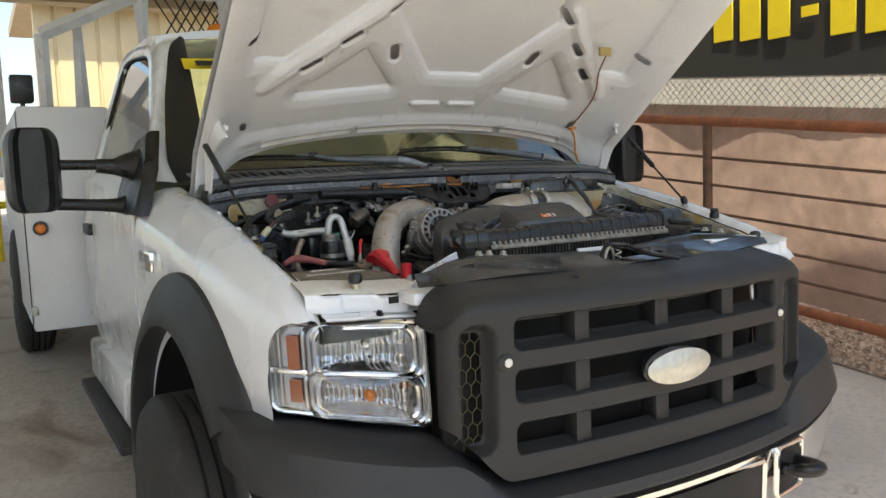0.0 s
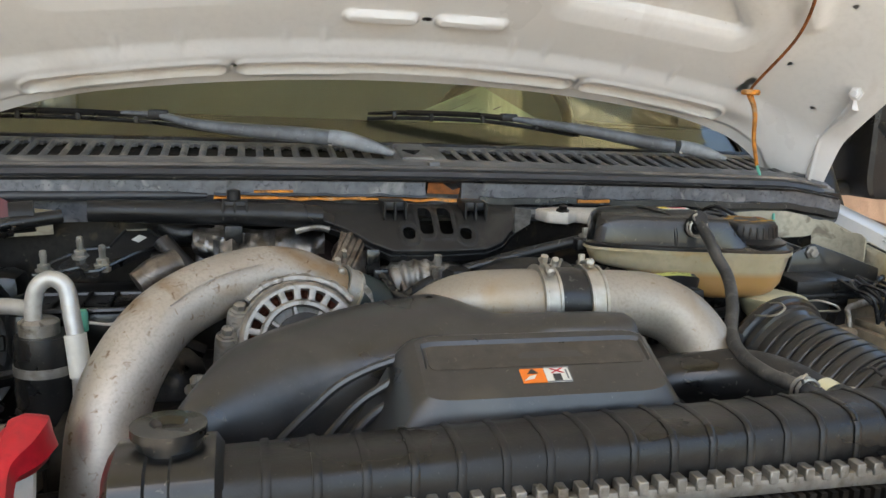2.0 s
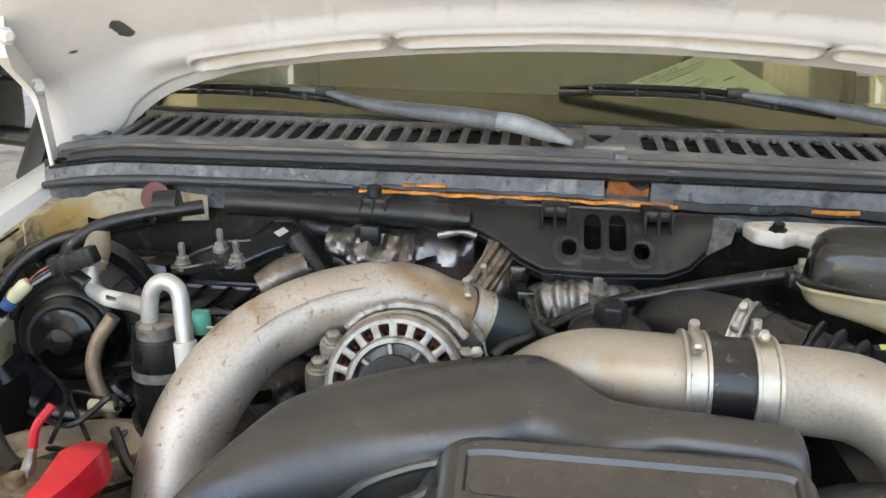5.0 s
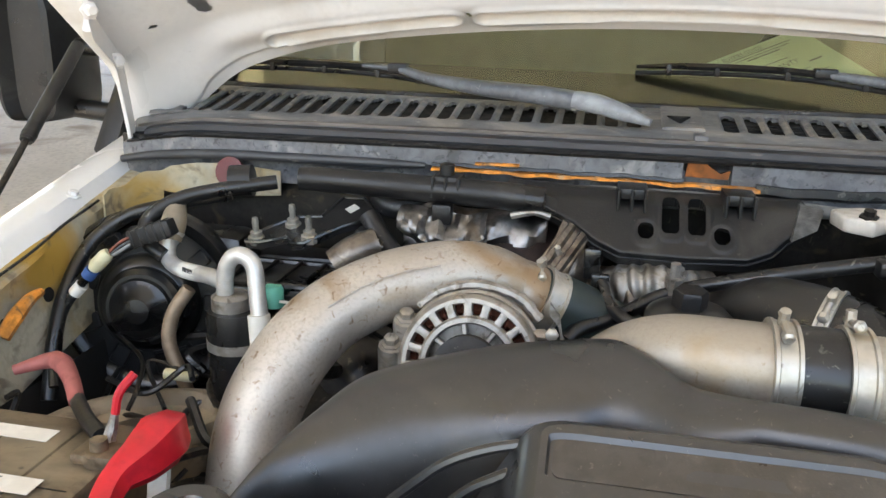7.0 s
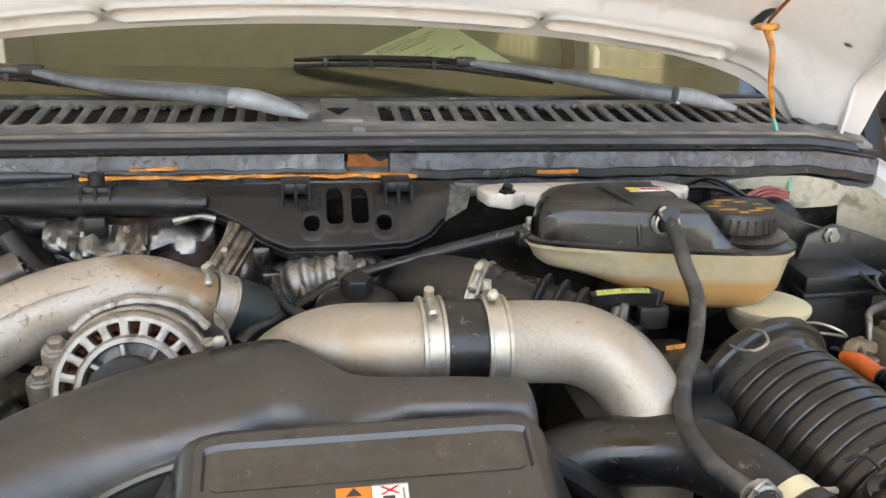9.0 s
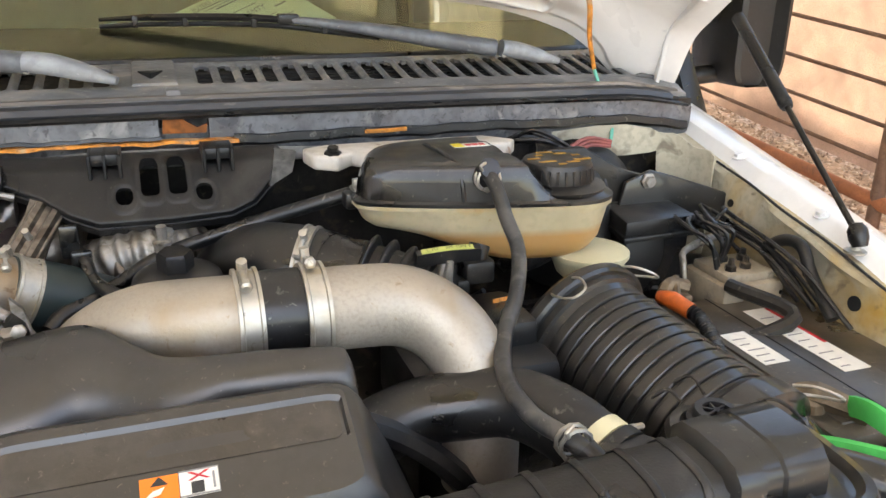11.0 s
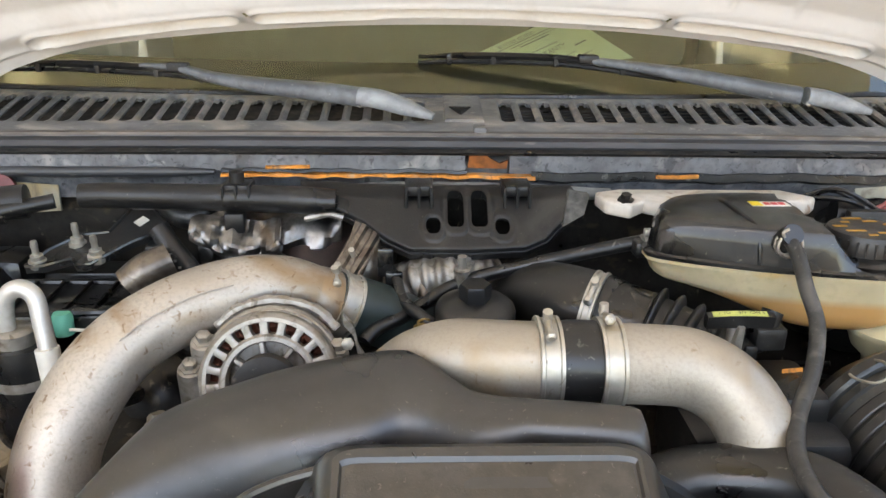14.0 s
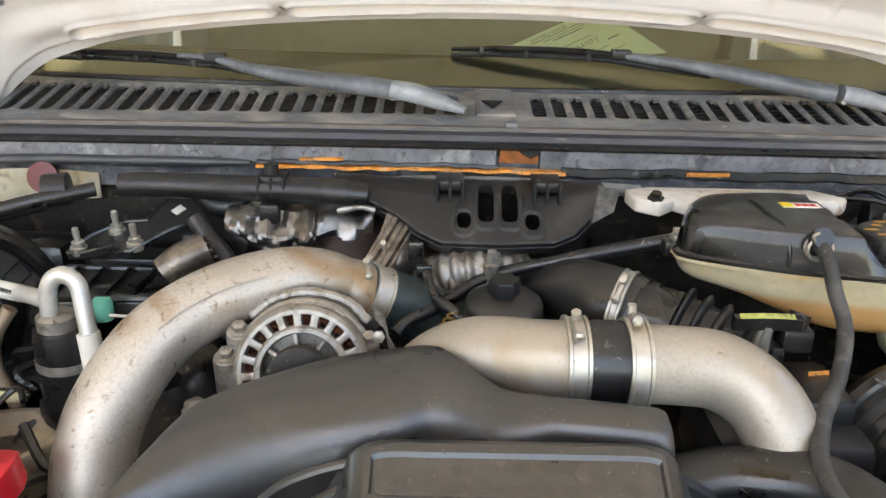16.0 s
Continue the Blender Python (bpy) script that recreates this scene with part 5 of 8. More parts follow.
for arm, cap, blade in (
        ([(-0.142, 1.134, 1.4475), (-0.20, 1.152, 1.452), (-0.30, 1.185, 1.4565), (-0.375, 1.207, 1.464), (-0.43, 1.222, 1.4755), (-0.49, 1.232, 1.478)], [(-0.150, 1.134, 1.4500), (-0.120, 1.127, 1.4465), (-0.085, 1.118, 1.4375), (-0.045, 1.106, 1.4265)], [(-0.345, 1.212, 1.452), (-0.45, 1.235, 1.463), (-0.60, 1.262, 1.466), (-0.755, 1.285, 1.462)]),
        ([(0.515, 1.182, 1.449), (0.46, 1.194, 1.456), (0.36, 1.216, 1.471), (0.28, 1.232, 1.482), (0.20, 1.245, 1.490), (0.14, 1.252, 1.492)], [(0.525, 1.180, 1.449), (0.555, 1.175, 1.4445), (0.585, 1.169, 1.4370), (0.62, 1.163, 1.4285)], [(0.34, 1.232, 1.462), (0.17, 1.25, 1.482), (0.02, 1.268, 1.484), (-0.065, 1.282, 1.480)])):
    w = part("wiper", tube(arm, [0.0215, 0.0215, 0.018, 0.013, 0.009, 0.005], 16, 8, True, OVAL), WIPM, truck, "faded grey wiper arm with black blade")
    part("arm_cap", tube(cap, [0.0205, 0.0215, 0.0185, 0.008], 16, 8, True, OVAL), CAPM, w, "chalky pale grey pivot cap")
    k0, k1 = V3(*cap[0]), V3(*arm[0])
    part("hinge_pin", lathe([(0.0045, 0), (0.0045, 0.003), (0.003, 0.004), (0.0, 0.004)], (k0[0], k0[1] - 0.012, k0[2] - 0.010), (0, -1, 0.2), 10), STEEL, w)
    part("blade", tube(blade, 0.0065, 8, 8, True, FLAT), RUBBER, w, "black rubber blade")
    part("blade_frame", tube([(p[0], p[1] - 0.006, p[2] + 0.010) for p in blade], [0.003, 0.006, 0.006, 0.003], 6, 8), PLASTIC, w)
    bp = smooth_path(blade, 8)
    for q_ in (4, 9, 14, 19):
        c_ = bp[q_]
        part("claw", box(c_[0] - 0.004, c_[0] + 0.004, c_[1] - 0.011, c_[1] + 0.004, c_[2] - 0.004, c_[2] + 0.013, 0.0015), PLASTIC, w)
    m_ = V3(*arm[-2])
    part("blade_clip", box(m_[0] - 0.016, m_[0] + 0.016, m_[1] - 0.010, m_[1] + 0.010, m_[2] - 0.006, m_[2] + 0.009, 0.003), PLASTIC, w, "black plastic clip")

# long plastic duct with the slotted plate
duct = part("air_duct", tube([(-0.505, 0.987, 1.343), (-0.47, 0.990, 1.343), (-0.35, 0.993, 1.340), (-0.25, 0.992, 1.338), (-0.21, 0.988, 1.337), (-0.175, 0.988, 1.335)], [0.0155, 0.0165, 0.0175, 0.018, 0.0185, 0.017], 14, 8), PLASTIC, truck, "black plastic duct with a slotted plate")


def duct_plate():
    out = [(-0.225, 1.353), (0.138, 1.353), (0.150, 1.341), (0.145, 1.325), (0.118, 1.310), (0.100, 1.297), (0.070, 1.288), (0.0, 1.2855), (-0.078, 1.2862), (-0.108, 1.296), (-0.140, 1.312), (-0.172, 1.322), (-0.225, 1.328)]
    holes = [(-0.0475, 1.3175, 0.0102, 0.0078), (-0.0185, 1.3325, 0.0113, 0.0165), (0.0125, 1.3325, 0.0113, 0.0165), (0.0415, 1.3170, 0.0102, 0.0078)]
    xs, zs = np.linspace(-0.23, 0.16, 391), np.linspace(1.282, 1.357, 140)
    X, Z = np.meshgrid(xs, zs)
    sd = poly_sd(X, Z, out)
    hole = np.full(X.shape, 1.0)
    for hx, hz, rx, rz in holes:
        hole = np.minimum(hole, rbox(X, Z, hx - rx, hx + rx, hz - rz, hz + rz, 0.0065 if rz > 0.012 else min(rx, rz) * 0.95))
    Y = 0.906 + 1.25 * (Z - 1.2855) + 0.02 * ss(-0.014, 0.0, sd) ** 2 - 0.003 * ss(0.006, 0.0, np.abs(hole - 0.004)) + 0.016 * ss(-0.10, -0.23, X)
    vs = np.stack([X, Y, Z], -1).reshape(-1, 3)
    fs = []
    n = len(xs)
    for i in range(len(zs) - 1):
        for k in range(n - 1):
            if sd[i:i + 2, k:k + 2].max() < 0.001 and hole[i:i + 2, k:k + 2].max() > 0.0:
                j = i * n + k
                fs.append((j, j + 1, j + 1 + n, j + n))
    return vs, fs


part("slotted_plate", thick(duct_plate(), 0.012), PLASTIC, duct, "glossy black slotted plate")
part("end_patch", solid([[(x, 0.930 + 1.25 * (z - 1.308) - h, z) for x, z in ((0.118, 1.318), (0.148, 1.330), (0.158, 1.349), (0.132, 1.352))] for h in (-0.012, 0.003)]), surface("grey_cloth_tape", (0.10, 0.10, 0.095), 0.8, var=0.3, scale=60, bump=0.9, bscale=500), duct, "frayed grey cloth tape")
for x0, z0, w, y0_ in ((-0.303, 1.347, 0.017, 0.976), (-0.066, 1.350, 0.0165, 0.965), (0.062, 1.350, 0.0165, 0.965)):
    c = part("clip", join(*[box(x0 + dx - 0.002, x0 + dx + 0.002, y0_, 1.016, z0 - 0.016, z0 + 0.012, 0.001, 1) for dx in (-w, 0.0, w)], box(x0 - w, x0 + w, y0_ + 0.006, 1.016, z0 - 0.002, z0 + 0.012, 0.003)), PLASTIC, duct, "black mounting clip")
part("clip_cap", lathe([(0.010, 0), (0.010, 0.016), (0.004, 0.018)], (-0.305, 1.0, 1.357), (0, 0, 1), 12), PLASTIC, duct)
part("clip_foot", box(-0.318, -0.292, 0.966, 0.985, 1.298, 1.325, 0.003), PLASTIC, duct)
part("stud", tube([(-0.002, 1.03, 1.344), (-0.002, 1.005, 1.345)], [0.006, 0.004], 8, 1), ALU, truck)


# charge pipes
def clamp(c, axis, r, w=0.018, screw=(0, 0, 1), name="clamp", parent=None):
    a = Vector(axis).normalized()
    k = part(name, lathe([(r - 0.001, -w / 2), (r + 0.0035, -w / 2), (r + 0.0035, -w / 2 + 0.003), (r + 0.0018, -w / 2 + 0.004), (r + 0.0018, w / 2 - 0.004), (r + 0.0035, w / 2 - 0.003), (r + 0.0035, w / 2), (r - 0.001, w / 2)], c, axis, 40), STEEL, parent or truck, "bright steel band clamp")
    s = Vector(screw).normalized()
    base = Vector(c) + s * (r + 0.006)
    t = a.cross(s)
    part("screw", join(tube([base - t * 0.018, base + t * 0.020], 0.0032, 8, 1), lathe([(0.0056, 0), (0.0056, 0.006), (0.003, 0.008)], base + t * 0.013, t, 6), tube([base - s * 0.004 - t * 0.008, base + s * 0.010 - t * 0.006], 0.0046, 8, 1)), STEEL, k, "steel T-bolt")
    return k


hp = part("hot_charge_pipe", tube([(-0.450, 0.60, 0.80), (-0.446, 0.635, 1.0), (-0.440, 0.655, 1.102), (-0.437, 0.672, 1.147), (-0.427, 0.690, 1.184), (-0.409, 0.715, 1.218), (-0.385, 0.745, 1.245), (-0.351, 0.775, 1.264), (-0.309, 0.800, 1.277), (-0.262, 0.825, 1.281), (-0.222, 0.843, 1.274), (-0.180, 0.857, 1.254)], [0.043, 0.043, 0.043, 0.0425, 0.042, 0.041, 0.040, 0.0395, 0.039, 0.0385, 0.038, 0.0355], 32, 8), PIPE, truck, "stained cast aluminium charge pipe")
part("seam", tube([(-0.372, 0.716, 1.271), (-0.345, 0.737, 1.287), (-0.308, 0.760, 1.300), (-0.268, 0.782, 1.305)], 0.0012, 6, 6), PIPE, hp)
part("collar", tube([(-0.196, 0.852, 1.262), (-0.180, 0.857, 1.254), (-0.165, 0.862, 1.246)], [0.0365, 0.0385, 0.0365], 30, 4), PIPE, hp)
part("green_boot", tube([(-0.170, 0.861, 1.249), (-0.135, 0.872, 1.233), (-0.098, 0.886, 1.212), (-0.062, 0.905, 1.184), (-0.045, 0.925, 1.13)], [0.038, 0.039, 0.039, 0.038, 0.036], 24, 8), GREENBOOT, truck, "dark green rubber boot")
clamp((-0.160, 0.864, 1.244), (0.8, 0.25, -0.45), 0.038, 0.024, (-0.1, -0.3, 1))
cp = part("cold_charge_pipe", tube([(-0.125, 0.715, 1.19), (-0.100, 0.705, 1.228), (-0.070, 0.688, 1.258), (-0.034, 0.664, 1.278), (0.015, 0.644, 1.285), (0.06, 0.640, 1.285)], [0.028, 0.031, 0.0345, 0.0375, 0.0385, 0.0385], 28, 8), PIPE2, truck, "cast aluminium charge pipe")
for k in range(9):
    part("cast_mark", box(-0.022 + 0.0075 * k, -0.0185 + 0.0075 * k, 0.6075, 0.6115, 1.2615 - 0.0005 * k, 1.2665), PIPE2, cp)
part("black_boot", tube([(0.050, 0.640, 1.285), (0.080, 0.640, 1.285), (0.115, 0.640, 1.284)], 0.0405, 28, 4), RUBBER, truck, "black rubber boot")
clamp((0.0515, 0.640, 1.285), (1, 0, 0), 0.041, 0.021, (-0.05, -0.25, 1))
clamp((0.1085, 0.640, 1.284), (1, 0, 0), 0.041, 0.021, (-0.05, 0.2, 1))
part("cold_charge_elbow", tube([(0.102, 0.640, 1.284), (0.150, 0.640, 1.283), (0.192, 0.636, 1.279), (0.226, 0.618, 1.262), (0.244, 0.592, 1.230), (0.247, 0.575, 1.18), (0.246, 0.57, 1.12)], [0.038, 0.038, 0.038, 0.037, 0.036, 0.036, 0.036], 28, 8), PIPE2, truck, "cast aluminium charge elbow")


# alternator
def alternator():
    """Slotted front, windings, pulley and ears."""
    c, ax = Vector((-0.228, 0.735, 1.196)), Vector((0.05, -0.93, 0.30)).normalized()
    q = ax.to_track_quat("Z", "Y").to_matrix().to_4x4()
    m = Matrix.Translation(c) @ q
    a = part("alternator", moved(lathe([(0.060, -0.075), (0.070, -0.068), (0.073, -0.030), (0.076, -0.028), (0.076, -0.022), (0.0735, -0.020), (0.0735, -0.014), (0.076, -0.012), (0.076, -0.006), (0.0735, -0.004), (0.073, 0.014), (0.0715, 0.019), (0.068, 0.0222), (0.0640, 0.0222), (0.0625, 0.018), (0.0625, -0.02), (0.02, -0.022)], n=64), m), ALU, truck, "cast aluminium alternator with slotted front")
    part("winding", moved(lathe([(0.065, -0.012), (0.063, 0.004), (0.056, 0.008), (0.050, 0.004), (0.048, -0.012)], n=60), m), COPPER, a, "copper windings behind the slots")
    for k in range(36):
        part("winding_loop", moved(tube([(0.0505, -0.0015, 0.000), (0.054, 0.0005, 0.0095), (0.059, 0.0015, 0.0095), (0.064, 0.002, 0.000)], 0.0016, 5, 3), m @ Matrix.Rotation(radians(10 * k), 4, "Z")), COPPER, a)
    part("inner_ring", moved(lathe([(0.0425, 0.008), (0.0425, 0.0215), (0.044, 0.0245), (0.0485, 0.0245), (0.0512, 0.0215), (0.0512, 0.008)], n=64), m), ALU, a)
    # Black disc between the spokes: the shade of the inside put in as colour.
    part("back_plate", moved(lathe([(0.0455, -0.004), (0.0455, -0.002), (0.0, -0.002)], n=32), m), DARK, a)
    for k in range(20):
        g = prism([(0.0485, -0.0062), (0.0515, -0.0046), (0.0560, -0.0040), (0.0620, -0.0044), (0.0655, -0.0060), (0.0690, -0.0085), (0.0690, 0.0085), (0.0655, 0.0060), (0.0620, 0.0044), (0.0560, 0.0040), (0.0515, 0.0046), (0.0485, 0.0062)], 0.004, 0.0218, "xy", 0.0015)
        part("rib", moved(g, m @ Matrix.Rotation(radians(18 * k + 4), 4, "Z")), ALU, a)
    for k in range(8):
        part("spoke", moved(join(box(0.024, 0.045, -0.0028, 0.0028, 0.008, 0.021, 0.0012, 1)), m @ Matrix.Rotation(radians(45 * k + 10), 4, "Z")), ALU, a)
    part("hub", moved(lathe([(0.027, 0.0), (0.027, 0.020), (0.023, 0.025), (0.014, 0.045), (0.0, 0.045)], n=28), m), DARKMETAL, a)
    part("pulley", moved(lathe([(0.030, 0.030), (0.033, 0.033), (0.030, 0.037), (0.033, 0.041), (0.030, 0.045), (0.033, 0.049), (0.030, 0.052), (0.033, 0.056), (0.0, 0.058)], n=32), m), DARKMETAL, a)
    for p, r in (((-0.300, 0.752, 1.232), 0.015), ((-0.314, 0.742, 1.205), 0.015), ((-0.158, 0.752, 1.222), 0.012)):
        part("ear", join(lathe([(r * 1.05, -0.050), (r, -0.008), (r * 0.92, -0.001), (r * 0.7, 0.0)], p, (0.05, -0.3, 1), 18), solid([[(p[0] + (-0.235 - p[0]) * k, p[1] + (0.752 - p[1]) * k + a_ * 0.010, p[2] - 0.02 + (1.20 - p[2] + 0.02) * k + b_ * 0.016) for a_, b_ in ((-1, -1), (-1, 0.8), (0.8, 1), (1, -1))] for k in (0, 0.5, 1)])), ALU, a)
        part("bolt", lathe([(0.0115, 0.0), (0.0115, 0.002), (0.0078, 0.003), (0.0078, 0.010), (0.0055, 0.0115), (0.0, 0.0115)], (p[0], p[1], p[2]), (0.05, -0.3, 1), 6), ALU, a, "steel bolt")
    plate = part("plate", moved(grid([[(0.0737 * math.sin(t), 0.0737 * math.cos(t), z) for z in (0.002, 0.012)] for t in np.linspace(-0.1, 0.65, 10)]), m), LABEL, a, "white label with dark bars")
    for k in range(5):
        part("bar", moved(grid([[(0.0741 * math.sin(t), 0.0741 * math.cos(t), z) for z in (0.005, 0.009)] for t in np.linspace(0.07 + 0.09 * k, 0.12 + 0.09 * k, 3)]), m), GREYINK, plate)
    part("rear_stay", tube([(-0.292, 0.775, 1.238), (-0.268, 0.782, 1.256), (-0.228, 0.785, 1.265), (-0.185, 0.782, 1.256), (-0.160, 0.772, 1.236)], lambda t: 0.005 + 0.0015 * (1 if math.sin(t * 60) > 0 else 0), 8, 8), ALU, a)
    part("stay_plate", solid([[(x, y + dy, z + dz) for dy, dz in ((-0.003, -0.006), (-0.003, 0.006), (0.003, 0.006), (0.003, -0.006))] for x, y, z in ((-0.150, 0.742, 1.262), (-0.140, 0.742, 1.250), (-0.136, 0.742, 1.228), (-0.128, 0.742, 1.212))]), ALU, a)
    part("stay_bolt", lathe([(0.007, 0), (0.007, 0.005), (0.004, 0.007)], (-0.146, 0.738, 1.236), (0, -1, 0.2), 6), STEEL, a)
    return a


shift(alternator(), 0.004, -0.004, 0.022)


# fan shroud with the arched duct
RIDGE = [(-0.405, 0.43, 1.02), (-0.378, 0.475, 1.12), (-0.352, 0.525, 1.200), (-0.334, 0.56, 1.231), (-0.320, 0.58, 1.244), (-0.301, 0.600, 1.255), (-0.275, 0.613, 1.263), (-0.246, 0.623, 1.270), (-0.194, 0.637, 1.281), (-0.141, 0.645, 1.289), (-0.089, 0.648, 1.295), (-0.065, 0.635, 1.294), (-0.039, 0.605, 1.289), (-0.022, 0.585, 1.288), (0.000, 0.572, 1.290), (0.031, 0.560, 1.294), (0.068, 0.552, 1.296), (0.109, 0.545, 1.295)]


def shroud():
    rows = []
    for i, p in enumerate(smooth_path(RIDGE, 6)):
        x, y, z = p
        r = float(np.interp(x, [-0.42, -0.25, -0.10, -0.03, 0.02, 0.13], [0.095, 0.095, 0.090, 0.056, 0.032, 0.030]))
        out = float(np.interp(x, [-0.42, -0.30, -0.12, 0.0], [0.055, 0.04, 0.01, 0.0]))
        long_ = 1.0 + 0.20 * float(ss(-0.20, -0.34, x)) + 0.10 * float(ss(-0.02, -0.12, x))
        row = [(x + 0.01, y + 0.014, 0.95), (x, y + 0.014, z - 0.06), (x, y + 0.011, z - 0.012), (x, y + 0.004, z - 0.002), (x, y, z)]
        for k in range(1, 19):
            a = radians(5 * k)
            row.append((x - out * math.sin(a), y - long_ * r * math.sin(a) ** 0.8, z - r * (1 - max(0.0, math.cos(a)) ** 0.8)))
        row.append((x - out, y - long_ * r - 0.002, z - r - 0.12))
        rows.append(row)
    e = rows[-1]
    for dx, sh_ in ((0.006, 0.003), (0.009, 0.010), (0.010, 0.03)):
        rows.append([(q_[0] + dx, q_[1], q_[2] - sh_) for q_ in e])
    return grid(rows)


sh = part("fan_shroud", shroud(), SHROUD, truck, "dusty black plastic fan shroud with arched duct")


def shroud_box():
    def ring(x0, x1, y0, y1, zb, zf, r):
        out = []
        for a, b in rounded(-1, 1, -1, 1, r, 4):
            x = (x0 + x1) / 2 + a * (x1 - x0) / 2
            y = (y0 + y1) / 2 + b * (y1 - y0) / 2
            out.append((x, y, zf + (zb - zf) * (y - y0) / (y1 - y0)))
        return out
    return solid([ring(-0.222, 0.178, 0.412, 0.545, 1.12, 1.12, 0.2), ring(-0.176, 0.140, 0.414, 0.520, 1.225, 1.185, 0.2), ring(-0.149, 0.115, 0.418, 0.509, 1.279, 1.234, 0.22), ring(-0.142, 0.108, 0.421, 0.504, 1.2885, 1.2445, 0.24),
                  ring(-0.134, 0.101, 0.424, 0.497, 1.2905, 1.2525, 0.24), ring(-0.129, 0.098, 0.456, 0.490, 1.2870, 1.2695, 0.2), ring(-0.127, 0.096, 0.458, 0.488, 1.2830, 1.2675, 0.2), ring(-0.02, 0.02, 0.470, 0.475, 1.2775, 1.275, 0.2)])


part("shroud_lid", shroud_box(), SHROUD, sh, "raised lid with a shallow recess", angle=22)
part("recess_panel", solid([[(x, y, 1.2678 + (y - 0.458) * 0.517 + dz) for x, y in rounded(-0.1245, 0.0935, 0.4595, 0.4865, 0.006)] for dz in (-0.004, 0.0008)]), surface("dusty_recess", (0.050, 0.043, 0.036), 0.36, var=0.2, scale=12, bump=0.5, bscale=500, stain=(0.075, 0.064, 0.052), amount=0.45, sscale=25, spec=0.6, rvar=0.3, specks=(0.15, 0.13, 0.105), spamount=0.35, spscale=260), sh, "brown-dusted recess")
stk = thing("warning_sticker", "orange and white warning sticker on the fan shroud", "sticker")


def on_lid(x0, x1, y0, y1, h):
    z = lambda y: 1.2525 + (y - 0.424) * 0.522 + h
    return quad_slab((x0, y0, z(y0)), (x1, y0, z(y0)), (x1, y1, z(y1)), (x0, y1, z(y1)), 0.0008)


part("orange_half", on_lid(-0.041, -0.0175, 0.4375, 0.4530, 0.0008), surface("orange_ink", (0.85, 0.20, 0.02), 0.4, var=0.03, bump=0.0), stk)
part("white_half", on_lid(-0.0170, 0.0075, 0.4375, 0.4530, 0.0008), LABEL, stk)
for tri, h_ in ((((-0.0345, 0.4470), (-0.0240, 0.4470), (-0.0286, 0.4518), (-0.0296, 0.4518)), 0.0016), (((-0.0395, 0.4395), (-0.0290, 0.4415), (-0.0260, 0.4455), (-0.0330, 0.4440)), 0.0016)):
    part("warning_mark", quad_slab(*[(x, y, 1.2525 + (y - 0.424) * 0.522 + h_) for x, y in tri], 0.0008), INK if tri[0][1] > 0.445 else LABEL, stk)
for q_ in range(4):
    a_ = radians(45 + 90 * q_)
    cx_, cy_ = -0.006 + 0.0028 * math.cos(a_), 0.4420 + 0.0025 * math.sin(a_)
    part("fan_blade", on_lid(cx_ - 0.0020, cx_ + 0.0020, cy_ - 0.0017, cy_ + 0.0017, 0.0016), INK, stk)
for x0_, x1_ in ((-0.0115, -0.0005), (-0.0005, -0.0115)):
    part("red_cross", quad_slab(*[(x, y, 1.2525 + (y - 0.424) * 0.522 + 0.0018) for x, y in ((x0_, 0.4465), (x0_ + 0.0022, 0.4465), (x1_ + 0.0022, 0.4515), (x1_, 0.4515))], 0.0008), RED, stk)
part("bar", on_lid(0.0035, 0.0050, 0.4400, 0.4500, 0.0016), GREYINK, stk)
part("label_edge", join(*[on_lid(a_, b_, c_, d_, 0.0016) for a_, b_, c_, d_ in ((-0.0172, 0.0077, 0.4372, 0.4378), (-0.0172, 0.0077, 0.4525, 0.4531), (0.0072, 0.0077, 0.4375, 0.4530))]), GREYINK, stk)
for pts in ([(-0.290, 0.500, 1.155), (-0.255, 0.500, 1.195), (-0.224, 0.500, 1.226), (-0.202, 0.500, 1.245), (-0.174, 0.500, 1.259), (-0.146, 0.500, 1.268)], [(-0.230, 0.488, 1.180), (-0.190, 0.490, 1.225), (-0.163, 0.490, 1.244), (-0.145, 0.490, 1.254)], [(-0.215, 0.478, 1.170), (-0.180, 0.480, 1.214), (-0.150, 0.480, 1.238)]):
    part("shroud_rib", tube(pts, 0.0045, 8, 6), SHROUD, sh)
part("fan_ring", tube([(0.0 + 0.27 * math.cos(radians(a)), 0.545, 0.99 + 0.262 * math.sin(radians(a))) for a in range(-10, 191, 8)], 0.012, 8, 2), PLASTIC, truck, "black fan ring")


# radiator
def rad_ring(x, r=1.0, lift=0.0):
    y0, y1, z0, z1 = 0.337, 0.408, 1.204, 1.247
    return [(x, (y0 + y1) / 2 + a * (y1 - y0) / 2 * r + 0.03 * x, (z0 + z1) / 2 + b * (z1 - z0) / 2 * r + lift + 0.015 * x) for a, b in ((-1, -1), (-1, -0.3), (-0.95, 0.45), (-0.72, 0.86), (-0.4, 1.0), (0.3, 1.02), (0.75, 0.9), (1, 0.5), (1, -1))]


